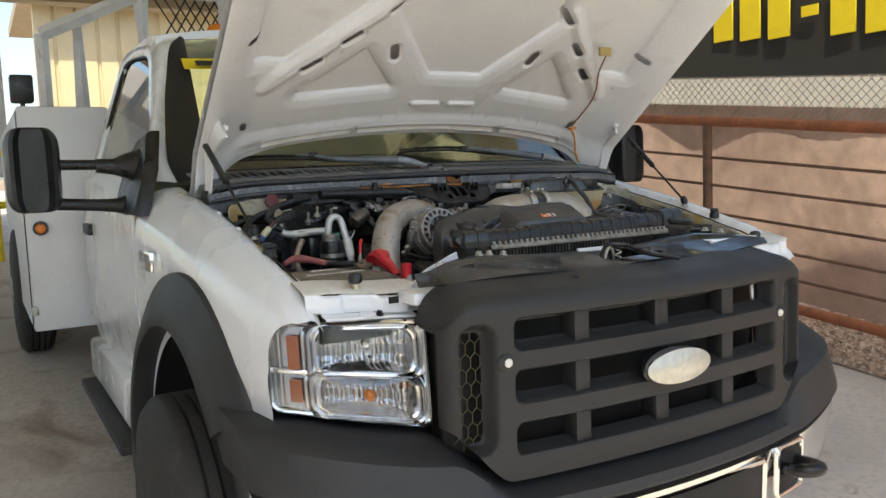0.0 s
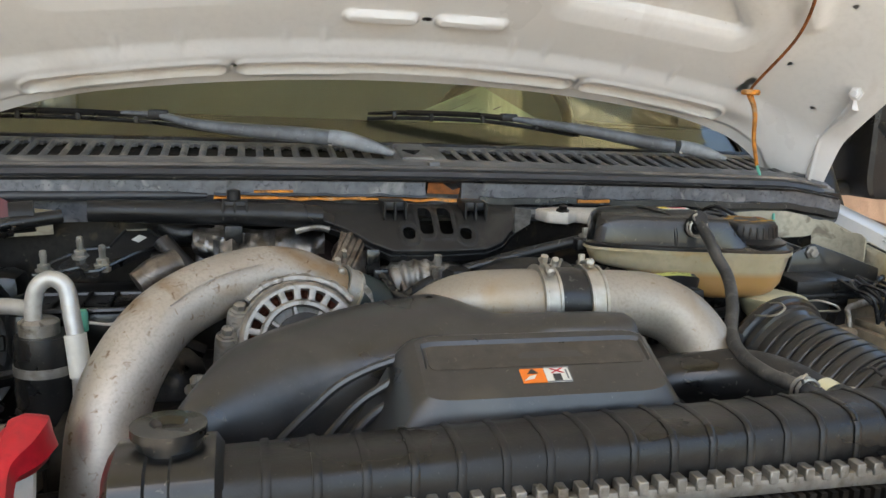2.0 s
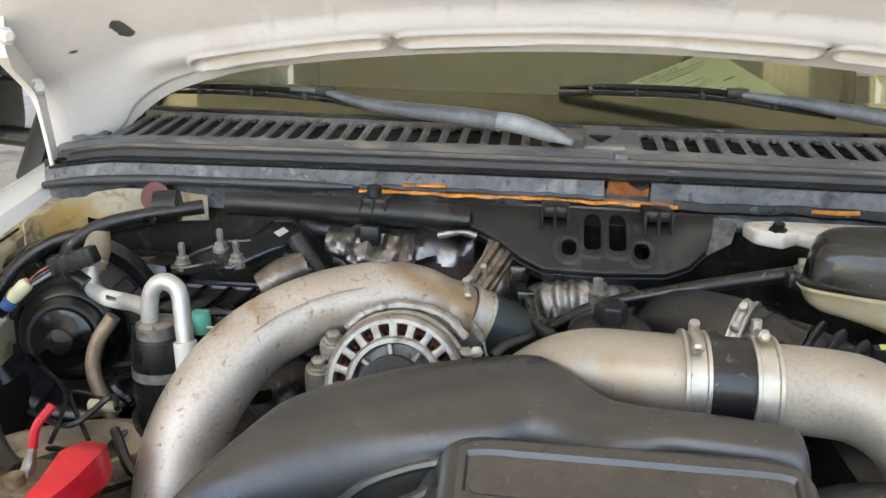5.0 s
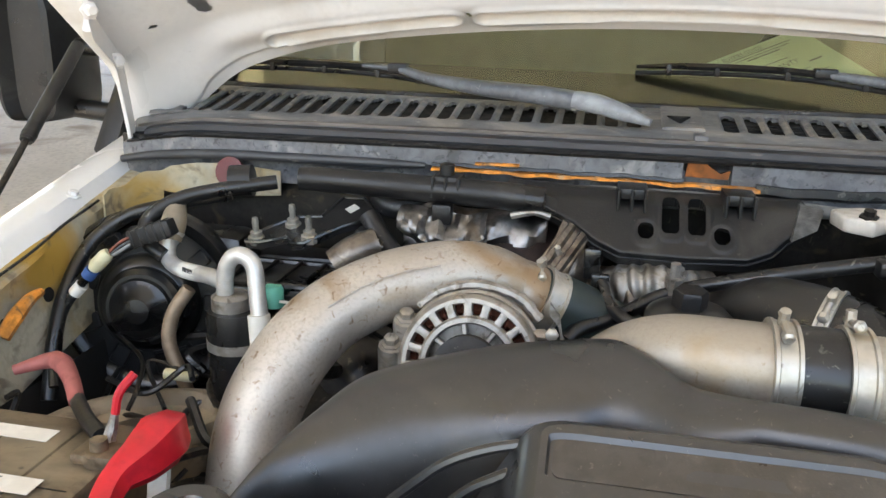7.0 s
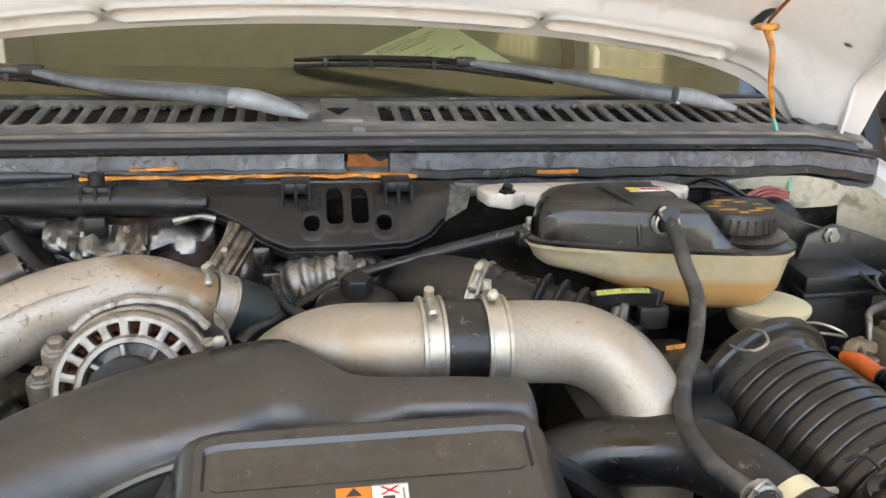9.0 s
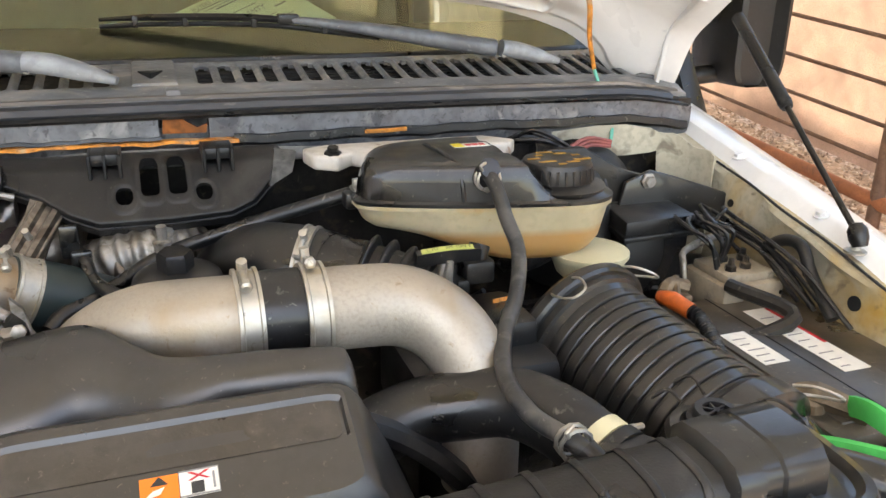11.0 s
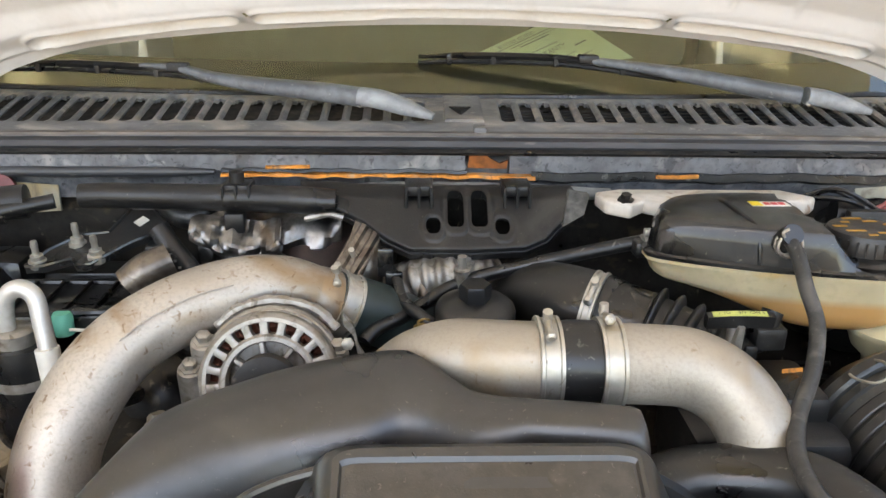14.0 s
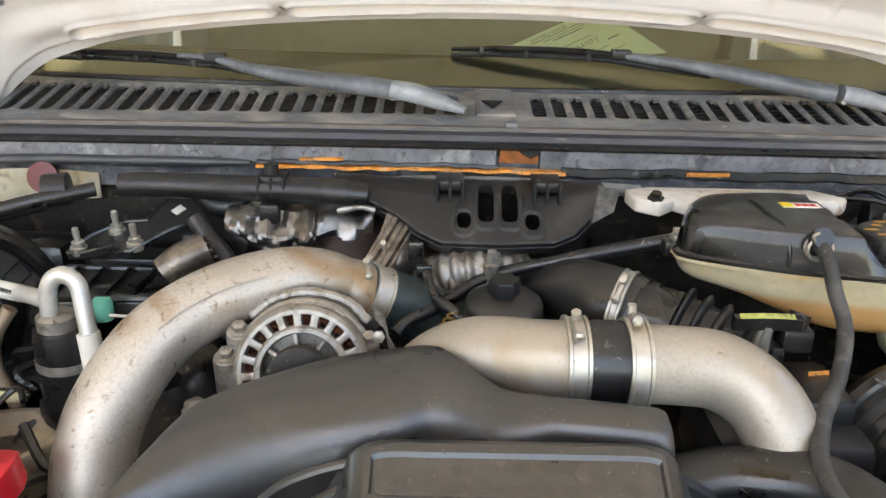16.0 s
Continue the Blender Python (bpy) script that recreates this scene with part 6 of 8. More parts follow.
rad = part("radiator", solid([rad_ring(x) for x in np.linspace(-0.31, 0.345, 12)]), PLASTIC, truck, "radiator with ribbed black plastic top tank")
for i in range(17):
    x = -0.275 + 0.0372 * i
    part("rib", solid([rad_ring(x - 0.0035, 1.045), rad_ring(x - 0.002, 1.075), rad_ring(x + 0.002, 1.075), rad_ring(x + 0.0035, 1.045)]), PLASTIC, rad)
for x0, x1 in ((-0.388, -0.305), (0.335, 0.425)):
    part("end_tank", solid([rad_ring(x0, 0.9, 0.004), rad_ring(x0 + 0.006, 1.16, 0.006), rad_ring(x0 + 0.028, 1.18, 0.006), rad_ring(x0 + 0.030, 1.10, 0.006), rad_ring(x0 + 0.045, 1.10, 0.006), rad_ring(x0 + 0.047, 1.18, 0.006), rad_ring(x1 - 0.006, 1.18, 0.006), rad_ring(x1, 0.95, 0.004)]), SATIN, rad, "bulged black end tank")
part("fill_neck", lathe([(0.024, 0), (0.024, 0.012), (0.028, 0.013), (0.028, 0.02), (0.014, 0.021), (0.010, 0.016), (0, 0.016)], (-0.345, 0.372, 1.247), (0, 0, 1), 20), SATIN, rad)
part("crimp_strip", join(box(-0.30, 0.34, 0.324, 0.342, 1.192, 1.206, 0.002), *[box(-0.295 + 0.0175 * k, -0.286 + 0.0175 * k, 0.322, 0.336, 1.202, 1.214, 0.001, 1) for k in range(36)]), ALU, rad, "crimped aluminium strip")
core = part("fin_core", box(-0.38, 0.43, 0.332, 0.385, 0.65, 1.206), DARKMETAL, rad, "dark finned core")
for k in range(58):
    part("fin", box(-0.29 + 0.011 * k, -0.284 + 0.011 * k, 0.320, 0.332, 1.10, 1.191), DARKMETAL, core)
for x, y, z in ((-0.36, 0.292, 1.186), (-0.325, 0.300, 1.184), (-0.285, 0.294, 1.18), (0.47, 0.30, 1.19), (0.49, 0.26, 1.186)):
    part("bolt", join(lathe([(0.012, 0), (0.012, 0.003), (0.008, 0.004), (0.008, 0.011), (0.003, 0.012)], (x, y, z), (0, 0, 1), 6)), STEEL, rad, "zinc bolt")


def cover_panel():
    xs, ts = np.linspace(-0.60, 0.60, 121), np.linspace(0, 1, 31)
    vs, fs = [], []
    keep = {}
    for j, t in enumerate(ts):
        for i, x in enumerate(xs):
            yb = 0.292 - 0.13 * max(0, (abs(x) - 0.36) / 0.24) ** 1.4
            y0 = 0.125 + 0.05 * (x / 0.6) ** 2
            y = y0 + t * max(0.02, yb - y0)
            z = 1.147 + 0.030 * t - 0.010 * float(ss(0.75, 0.9, t)) * math.cos(x * 9) + 0.004 * math.sin(x * 14 + 2 * t)
            vs.append((x, y, z))
            cut = (-0.060 + 0.03 * (1 - t) < x < 0.115 - 0.02 * (1 - t)) and 0.25 < t < 0.88
            cut2 = (0.155 < x < 0.195) and 0.30 < t < 0.52
            keep[i, j] = not (cut or cut2)
    n = len(xs)
    for j in range(len(ts) - 1):
        for i in range(n - 1):
            if keep[i, j] or keep[i + 1, j + 1]:
                k = j * n + i
                fs.append((k, k + 1, k + 1 + n, k + n))
    return vs, fs


part("radiator_cover", thick(cover_panel(), 0.004), SATIN, truck, "glossy black plastic radiator cover with a latch opening")
part("radiator_support", join(box(-0.60, 0.60, 0.20, 0.285, 1.095, 1.125, 0.006), box(-0.485, -0.375, 0.262, 0.300, 1.16, 1.178, 0.003), box(0.40, 0.60, 0.215, 0.285, 1.155, 1.172, 0.003), box(-0.04, 0.06, 0.285, 0.296, 1.15, 1.178, 0.002)), WHITE, truck, "white painted radiator support")
part("support_brace", tube([(-0.565, 0.275, 1.122), (-0.500, 0.322, 1.146), (-0.455, 0.328, 1.165), (-0.400, 0.334, 1.186)], [0.013, 0.013, 0.012, 0.011], 8, 4, True, [(0.2, 1), (-0.2, 1), (-0.2, -1), (0.2, -1)]), WHITE, truck, "white painted diagonal brace")
la = part("hood_latch", join(prism([(-0.035, 1.09), (0.055, 1.09), (0.03, 1.175), (0.012, 1.205), (-0.01, 1.17)], 0.225, 0.235, "xz", 0.003), box(-0.05, 0.09, 0.17, 0.26, 1.08, 1.10, 0.004)), PLASTIC, truck, "black steel hood latch")
part("lever", tube([(0.012, 0.215, 1.19), (0.05, 0.19, 1.185), (0.075, 0.14, 1.165), (0.105, 0.10, 1.158), (0.13, 0.085, 1.152)], 0.006, 8, 6), PLASTIC, la)
part("spring", tube([(0.02 + 0.010 * math.cos(k * 0.9), 0.20 + 0.010 * math.sin(k * 0.9), 1.11 + 0.0022 * k) for k in range(30)], 0.002, 6, 2), STEEL, la)
part("striker_rod", tube([(-0.02, 0.21, 1.11), (-0.005, 0.215, 1.17), (0.02, 0.22, 1.175), (0.03, 0.22, 1.11)], 0.004, 8, 6), STEEL, la)
part("push_clip", lathe([(0.012, 0), (0.010, 0.004), (0, 0.006)], (-0.215, 0.09, 1.141), (0, -0.3, 1), 14), GRILLE, gr)

# coolant tank
def tank_ring(z, g=0.0):
    """The outline of the coolant tank at a height, grown by g."""
    pts = [(0.205, 0.865), (0.215, 0.835), (0.30, 0.800), (0.37, 0.782), (0.455, 0.768), (0.495, 0.785), (0.507, 0.820), (0.500, 0.870), (0.470, 0.925), (0.42, 0.955), (0.30, 0.955), (0.235, 0.930)]
    c = smooth_path(pts + [pts[0]], 4)[:-1]
    cx, cy = 0.355, 0.865
    return [(cx + (p[0] - cx) * (1 + g), cy + (p[1] - cy) * (1 + g), 1.312 - (1.312 - z) * (0.42 + 0.58 * float(ss(0.20, 0.40, p[0]))) if z < 1.312 else z) for p in c]


tk = part("coolant_tank", solid([tank_ring(1.243, -0.30), tank_ring(1.246, -0.20), tank_ring(1.254, -0.11), tank_ring(1.268, -0.05), tank_ring(1.290, -0.02), tank_ring(1.305, 0.0), tank_ring(1.310, 0.03), tank_ring(1.315, 0.03)]), TANK, truck, "yellowed coolant tank with black upper shell and cap")
def shell_ring(z, g):
    """The black upper shell, lower round the filler."""
    return [(p[0], p[1], p[2] - (p[2] - 1.322) * 0.86 * float(ss(0.385, 0.418, p[0])) if z > 1.322 else p[2]) for p in tank_ring(z, g)]


part("upper_shell", solid([tank_ring(1.3155, 0.035), tank_ring(1.3195, 0.035), tank_ring(1.322, -0.005), shell_ring(1.344, -0.025), shell_ring(1.356, -0.055), shell_ring(1.3625, -0.11), shell_ring(1.3645, -0.22), shell_ring(1.365, -0.34), shell_ring(1.365, -0.46), shell_ring(1.365, -0.58), shell_ring(1.365, -0.72), shell_ring(1.365, -0.95)]), SATIN, tk, "glossy black upper shell")
part("shell_groove", join(*[tube([(0.315 + dx, 0.797, 1.322), (0.313 + dx, 0.800, 1.345), (0.312 + dx, 0.815, 1.362), (0.309 + dx, 0.84, 1.3655), (0.305 + dx, 0.90, 1.3655), (0.30 + dx, 0.945, 1.35)], 0.003, 8, 4) for dx in (0.0,)]), SATIN, tk)
part("shell_spout", tube([(0.336, 0.80, 1.345), (0.336, 0.785, 1.36), (0.336, 0.775, 1.366)], 0.012, 12, 4), SATIN, tk)
CX, CY = 0.446, 0.826
part("collar", lathe([(0.050, -0.02), (0.052, 0.0), (0.059, 0.002), (0.060, 0.006), (0.052, 0.009), (0.045, 0.012)], (CX, CY, 1.322), (0, 0, 1), 36), SATIN, tk)
cap = part("cap", lathe([(0.044, 0.0), (0.045, 0.003), (0.043, 0.020), (0.041, 0.024), (0.037, 0.0255), (0.0, 0.026)], (CX, CY, 1.332), (0, 0, 1), 36), PLASTIC, tk, "black ribbed screw cap with amber print")
for k in range(28):
    a = radians(360 / 28 * k)
    part("grip", tube([(CX + 0.0445 * math.cos(a), CY + 0.0445 * math.sin(a), 1.335), (CX + 0.043 * math.cos(a), CY + 0.043 * math.sin(a), 1.351)], 0.0019, 5, 1), PLASTIC, cap)
AMBERINK = surface("amber_print", (0.40, 0.21, 0.03), 0.5, bump=0.0)
for k in range(9):
    a, r = radians(15 + 40 * k), (0.024 if k % 2 else 0.030)
    w = 0.005 + 0.003 * (k % 3)
    part("print_bar", box(CX + r * math.cos(a) - w, CX + r * math.cos(a) + w, CY + r * math.sin(a) - 0.0022, CY + r * math.sin(a) + 0.0022, 1.3578, 1.3586), AMBERINK, cap)
lb = part("caution_label", box(0.334, 0.381, 0.880, 0.897, 1.3652, 1.3660), LABEL, tk, "white and yellow caution label")
part("yellow_end", box(0.334, 0.347, 0.880, 0.897, 1.3658, 1.3665), YELLOW, lb)
for k in range(3):
    part("bar", box(0.351 + 0.009 * k, 0.358 + 0.009 * k, 0.884, 0.893, 1.3658, 1.3665), RED, lb)
part("lower_cup", lathe([(0.020, -0.07), (0.026, -0.035), (0.040, -0.022), (0.047, -0.004), (0.050, 0.0), (0.050, 0.005), (0.038, 0.008)], (0.485, 0.800, 1.240), (0, 0, 1), 28), CREAM, tk, "cream plastic cup")
part("overflow_hose", tube([(0.336, 0.782, 1.358), (0.338, 0.760, 1.346), (0.337, 0.730, 1.322), (0.336, 0.695, 1.297), (0.312, 0.645, 1.272), (0.272, 0.585, 1.258), (0.252, 0.535, 1.247), (0.252, 0.485, 1.240), (0.268, 0.448, 1.236), (0.28, 0.43, 1.228)], 0.0080, 14, 8), surface("greyed_hose_rubber", (0.040, 0.041, 0.042), 0.42, var=0.25, scale=20, bump=0.4, bscale=250, stain=(0.085, 0.083, 0.078), amount=0.48, sscale=30, specks=(0.17, 0.16, 0.15), spamount=0.37, spscale=140), truck, "grey-black rubber coolant hose")
sp = part("spring_clamp", join(*[tube([(0.336 + 0.0135 * math.cos(a), 0.778 + d, 1.352 + 0.0135 * math.sin(a)) for a in np.linspace(0, 6.3, 12)], 0.002, 5, 1) for d in (0.0, 0.008)], tube([(0.327, 0.775, 1.363), (0.323, 0.772, 1.369), (0.330, 0.775, 1.372)], 0.0018, 6, 3)), STEEL, truck, "bright spring hose clamp")
copy_thing(sp, Matrix.Translation((-0.066, -0.335, -0.118)))
part("vent_hose", tube([(0.235, 0.895, 1.318), (0.20, 0.897, 1.312), (0.115, 0.900, 1.292), (0.046, 0.905, 1.273), (-0.003, 0.910, 1.257), (-0.032, 0.905, 1.246), (-0.061, 0.885, 1.235), (-0.089, 0.855, 1.230), (-0.116, 0.835, 1.226), (-0.130, 0.820, 1.216)], 0.0088, 12, 8), RUBBER, truck, "thin black vent hose")
part("hose_end", box(0.195, 0.240, 0.872, 0.898, 1.300, 1.320, 0.005), RUBBER, truck)
part("small_clamp", join(lathe([(0.0125, -0.006), (0.0135, -0.006), (0.0135, 0.006), (0.0125, 0.006)], (0.213, 0.886, 1.314), (1, 0.1, 0.1), 16), box(0.206, 0.222, 0.878, 0.886, 1.326, 1.336, 0.002)), STEEL, truck)

# oil filter housing, intake tube with bellows
of = part("oil_filter_housing", lathe([(0.044, -0.10), (0.046, -0.034), (0.0505, -0.032), (0.0505, -0.027), (0.0475, -0.025), (0.0475, -0.006), (0.0455, -0.001), (0.040, 0.003), (0.026, 0.008), (0.0, 0.0095)], (0.000, 0.832, 1.258), (0, -0.08, 1), 48), SATIN, truck, "glossy black oil filter housing")
part("hex_boss", lathe([(0.019, 0.0), (0.019, 0.020), (0.017, 0.023), (0, 0.023)], (-0.001, 0.832, 1.263), (0, -0.08, 1), 6), PLASTIC, of, "hexagonal boss")
part("brass_spring", tube([(-0.060 - 0.00085 * k + 0.006 * math.cos(k * 1.3), 0.832 - 0.0005 * k + 0.006 * math.sin(k * 1.3), 1.238 - 0.0011 * k) for k in range(34)], 0.0016, 6, 2), surface("brass", (0.42, 0.30, 0.12), 0.35, metal=0.9, var=0.2, scale=30), truck, "brass coil spring")
part("ribbed_wire", tube([(-0.112, 0.925, 1.295), (-0.106, 0.926, 1.268), (-0.096, 0.928, 1.250), (-0.068, 0.926, 1.228), (-0.05, 0.92, 1.215)], lambda t: 0.0058 + 0.0008 * math.sin(t * 260), 10, 40), RUBBER, truck, "ribbed black wire loom")
part("sender", lathe([(0.010, -0.03), (0.010, 0.0), (0.0125, 0.001), (0.0125, 0.010), (0.009, 0.012), (0.009, 0.020), (0, 0.021)], (-0.006, 0.935, 1.262), (0, 0, 1), 8), ALU, truck, "steel sender fitting")
it = part("intake_tube", tube([(0.030, 0.925, 1.190), (0.058, 0.912, 1.225), (0.090, 0.885, 1.244), (0.128, 0.842, 1.250), (0.16, 0.815, 1.246)], [0.030, 0.040, 0.045, 0.048, 0.048], 22, 8), SATIN, truck, "black plastic intake tube with bellows")
part("bellows", tube([(0.150, 0.820, 1.247), (0.19, 0.80, 1.240), (0.23, 0.775, 1.230), (0.275, 0.745, 1.212)], lambda t: 0.045 + (0.011 * max(0.0, math.cos(t * 2 * math.pi * 7.5)) ** 0.6 if t > 0.36 else 0.002), 28, 40), RUBBER, it, "ribbed rubber bellows")
clamp((0.138, 0.824, 1.249), (0.85, -0.45, -0.1), 0.049, 0.014, (-0.2, -0.6, 0.9), parent=it)
def tag_y(x):
    return 0.728 - 0.006 * math.cos((x - 0.27) * 40)


def tag_z(x):
    return 1.289 + 0.0035 * math.cos((x - 0.27) * 45)


part("dipstick_tag", solid([[(x, tag_y(x) + dy, tag_z(x) + dz) for dy, dz in ((-0.004, -0.010), (-0.006, 0.004), (0.001, 0.007), (0.006, 0.004), (0.004, -0.010))] for x in np.linspace(0.234, 0.306, 16)]), PLASTIC, truck, "black curved dipstick handle with yellow label")
tg = part("yellow_label", grid([[(x, tag_y(x) - 0.0055 + 0.0065 * k, tag_z(x) + 0.0046 + 0.003 * k) for k in (0.0, 1.0)] for x in np.linspace(0.239, 0.297, 14)]), surface("pale_yellow", (0.50, 0.52, 0.14), 0.5, bump=0.0), truck, "pale yellow label with black letters")
for i_, ch in enumerate("ENGINE OIL"):
    if ch == " ":
        continue
    x = 0.2935 - 0.0053 * i_
    tcu = bpy.data.curves.new("letter", "FONT")
    tcu.body, tcu.size = ch, 0.0060
    tcu.materials.append(INK)
    lo = new("letter", tcu)
    d0 = Vector((0, -0.0065, -0.003)).normalized()
    exx = Vector((-1, 0, 0))
    lo.matrix_world = Matrix.Translation((x, tag_y(x) + 0.0002, tag_z(x) + 0.0081)) @ Matrix((exx, d0, exx.cross(d0))).transposed().to_4x4()
    lo.parent = tg
part("dipstick_tube", tube([(0.268, 0.73, 1.285), (0.262, 0.722, 1.25), (0.258, 0.72, 1.20)], 0.0075, 10, 4), ALU, truck)
part("sensor", join(box(0.295, 0.33, 0.735, 0.765, 1.245, 1.272, 0.005), tube([(0.312, 0.75, 1.27), (0.318, 0.755, 1.285)], 0.012, 10, 1), box(0.285, 0.30, 0.735, 0.755, 1.235, 1.252, 0.003)), PLASTIC, truck, "black sensor plug")
part("pin", tube([(0.265, 0.72, 1.25), (0.268, 0.715, 1.285)], [0.008, 0.004], 8, 1), STEEL, truck)
part("airbox", join(box(0.20, 0.36, 0.62, 0.76, 1.02, 1.205, 0.015), box(0.27, 0.35, 0.66, 0.75, 1.19, 1.232, 0.01)), PLASTIC, truck, "black plastic airbox")
part("orange_label", quad_slab((0.318, 0.708, 1.222), (0.342, 0.712, 1.222), (0.342, 0.718, 1.236), (0.318, 0.714, 1.236), 0.001), ORANGE, truck)

# air filter canister
CA, CB = Vector((0.424, 0.703, 1.178)), Vector((0.482, 0.470, 1.134))
cd = (CB - CA).normalized()
L = (CB - CA).length


def can_profile():
    pr = [(0.03, -0.045), (0.060, -0.035), (0.074, -0.014), (0.090, -0.012), (0.0945, -0.006), (0.0945, 0.004), (0.091, 0.007), (0.087, 0.008), (0.087, 0.016), (0.083, 0.018), (0.0815, 0.022)]
    n = 11
    for k in range(n):
        a = 0.024 + (L - 0.075) * k / n
        b = 0.024 + (L - 0.075) * (k + 1) / n
        pr += [(0.0805, a + 0.0015), (0.0815, a + 0.003), (0.0815, b - 0.003), (0.0805, b - 0.0015), (0.0785, b - 0.001), (0.0785, b + 0.001)]
    pr += [(0.0815, L - 0.045), (0.088, L - 0.04), (0.090, L - 0.030), (0.090, L - 0.012), (0.084, L - 0.008), (0.074, L), (0.0, L + 0.004)]
    return pr


can = part("air_filter_canister", lathe(can_profile(), CA, cd, 64), SATIN, truck, "ribbed black plastic air filter canister", angle=18)
for t, ang in ((0.0, -70), (0.0, -5), (0.93, -75), (0.93, 0)):
    c = CA + (CB - CA) * t
    q = cd.to_track_quat("Z", "Y").to_matrix()
    up = Vector((0, 0, 1))
    side = cd.cross(up).normalized()
    upn = side.cross(cd)
    d = (-side * math.sin(radians(-ang - 35)) + upn * math.cos(radians(-ang - 35))).normalized()
    e = cd.cross(d)
    p = c + d * 0.090
    part("wire_clip", tube([p - e * 0.014 - cd * 0.006, p - e * 0.016 + cd * 0.012 + d * 0.01, p - e * 0.008 + cd * 0.030 + d * 0.016, p + e * 0.008 + cd * 0.030 + d * 0.016, p + e * 0.016 + cd * 0.012 + d * 0.01, p + e * 0.014 - cd * 0.006], 0.0015, 6, 6), STEEL, can, "bent wire clip")
part("front_housing", solid([[tuple(CB + cd * s + Vector((a * w, 0, b * h))) for a, b in rounded(-1, 1, -1, 1, 0.5, 4)] for s, w, h in ((-0.004, 0.066, 0.062), (0.02, 0.064, 0.052), (0.06, 0.055, 0.036), (0.08, 0.045, 0.024))]), SATIN, can)
def res_ring(z, g):
    return [(0.415 + a * (0.060 + g) + 0.10 * b * 0.05, 0.385 + b * (0.068 + g) - 0.18 * a * 0.05, z - 0.10 * a * 0.06) for a, b in rounded(-1, 1, -1, 1, 0.75, 7)]


res = part("steering_reservoir", solid([res_ring(1.08, -0.012), res_ring(1.20, -0.004), res_ring(1.205, 0.004), res_ring(1.213, 0.006), res_ring(1.219, 0.003), res_ring(1.220, -0.004), res_ring(1.213, -0.009), res_ring(1.212, -0.014), res_ring(1.217, -0.026), res_ring(1.219, -0.045), res_ring(1.219, -0.055)]), SATIN, truck, "glossy black moulded reservoir with a vented cap")
RX, RY = 0.402, 0.432
rc = part("cap", lathe([(0.023, -0.008), (0.023, 0.003), (0.019, 0.005), (0.019, 0.010), (0.0175, 0.0125), (0.0115, 0.0125), (0.0105, 0.008), (0.0, 0.008)], (RX, RY, 1.219), (0, -0.05, 1), 30), PLASTIC, res)
for k in range(6):
    part("spoke", moved(box(0.0, 0.011, -0.0009, 0.0009, 0.0, 0.003), Matrix.Translation((RX, RY, 1.228)) @ Matrix.Rotation(radians(60 * k + 20), 4, "Z")), PLASTIC, rc)
part("neck_rib", join(*[tube([(0.385 + 0.016 * k, 0.395, 1.221), (0.388 + 0.018 * k, 0.355, 1.219), (0.390 + 0.02 * k, 0.325, 1.212)], 0.003, 6, 4) for k in range(2)]), SATIN, res)
for q in ([(0.372, 0.478, 1.222), (0.382, 0.47, 1.232), (0.388, 0.458, 1.226)], [(0.400, 0.487, 1.226), (0.410, 0.478, 1.236), (0.414, 0.462, 1.226)], [(0.455, 0.465, 1.20), (0.480, 0.452, 1.215), (0.495, 0.425, 1.20), (0.49, 0.40, 1.17)]):
    part("wire_clip", tube(q, 0.0017, 6, 5), DARKMETAL, res, "thin wire clip")
part("side_channel", tube([(0.455, 0.43, 1.19), (0.50, 0.39, 1.19), (0.545, 0.34, 1.185)], 0.020, 10, 5), SATIN, truck, "glossy black air duct")

shift(res, -0.006, 0.008, 0.012)

# lower charge hose on the driver's side
part("charge_hose", tube([(0.13, 0.565, 1.19), (0.178, 0.572, 1.203), (0.223, 0.562, 1.210), (0.262, 0.540, 1.218), (0.288, 0.500, 1.217), (0.306, 0.458, 1.206), (0.325, 0.415, 1.19), (0.335, 0.38, 1.175)], [0.030, 0.030, 0.031, 0.031, 0.031, 0.031, 0.031, 0.031], 24, 8), RUBBER, truck, "thick black charge hose")
part("hose_collar", lathe([(0.031, 0.008), (0.0345, 0.009), (0.0350, 0.020), (0.031, 0.021)], (0.304, 0.462, 1.207), (0.35, -0.9, -0.2), 32), RUBBER, truck)
part("hose_band", lathe([(0.031, -0.007), (0.0333, -0.007), (0.0333, 0.007), (0.031, 0.007)], (0.304, 0.462, 1.207), (0.35, -0.9, -0.2), 32), CREAM, truck, "pale band clamp")
part("band_bolt", join(box(0.324, 0.334, 0.455, 0.461, 1.224, 1.231, 0.002), lathe([(0.003, 0), (0.003, 0.007), (0.002, 0.008)], (0.333, 0.458, 1.228), (1, 0, 0), 6)), STEEL, truck)
def cooler_ring(x, r):
    return [(x, 0.405 + a * (0.046 - r), 1.165 + b * (0.070 - r)) for a, b in rounded(-1, 1, -1, 1, 0.35, 5)]


part("cooler_tank", solid([cooler_ring(0.262, 0.012), cooler_ring(0.266, 0.004), cooler_ring(0.275, 0.0), cooler_ring(0.328, 0.0), cooler_ring(0.338, 0.004), cooler_ring(0.343, 0.014)]), SATIN, truck, "rounded black plastic cooler tank end")
part("hose_tee", join(tube([(0.275, 0.438, 1.233), (0.285, 0.42, 1.222), (0.29, 0.40, 1.21)], 0.010, 10, 4)), PLASTIC, truck)

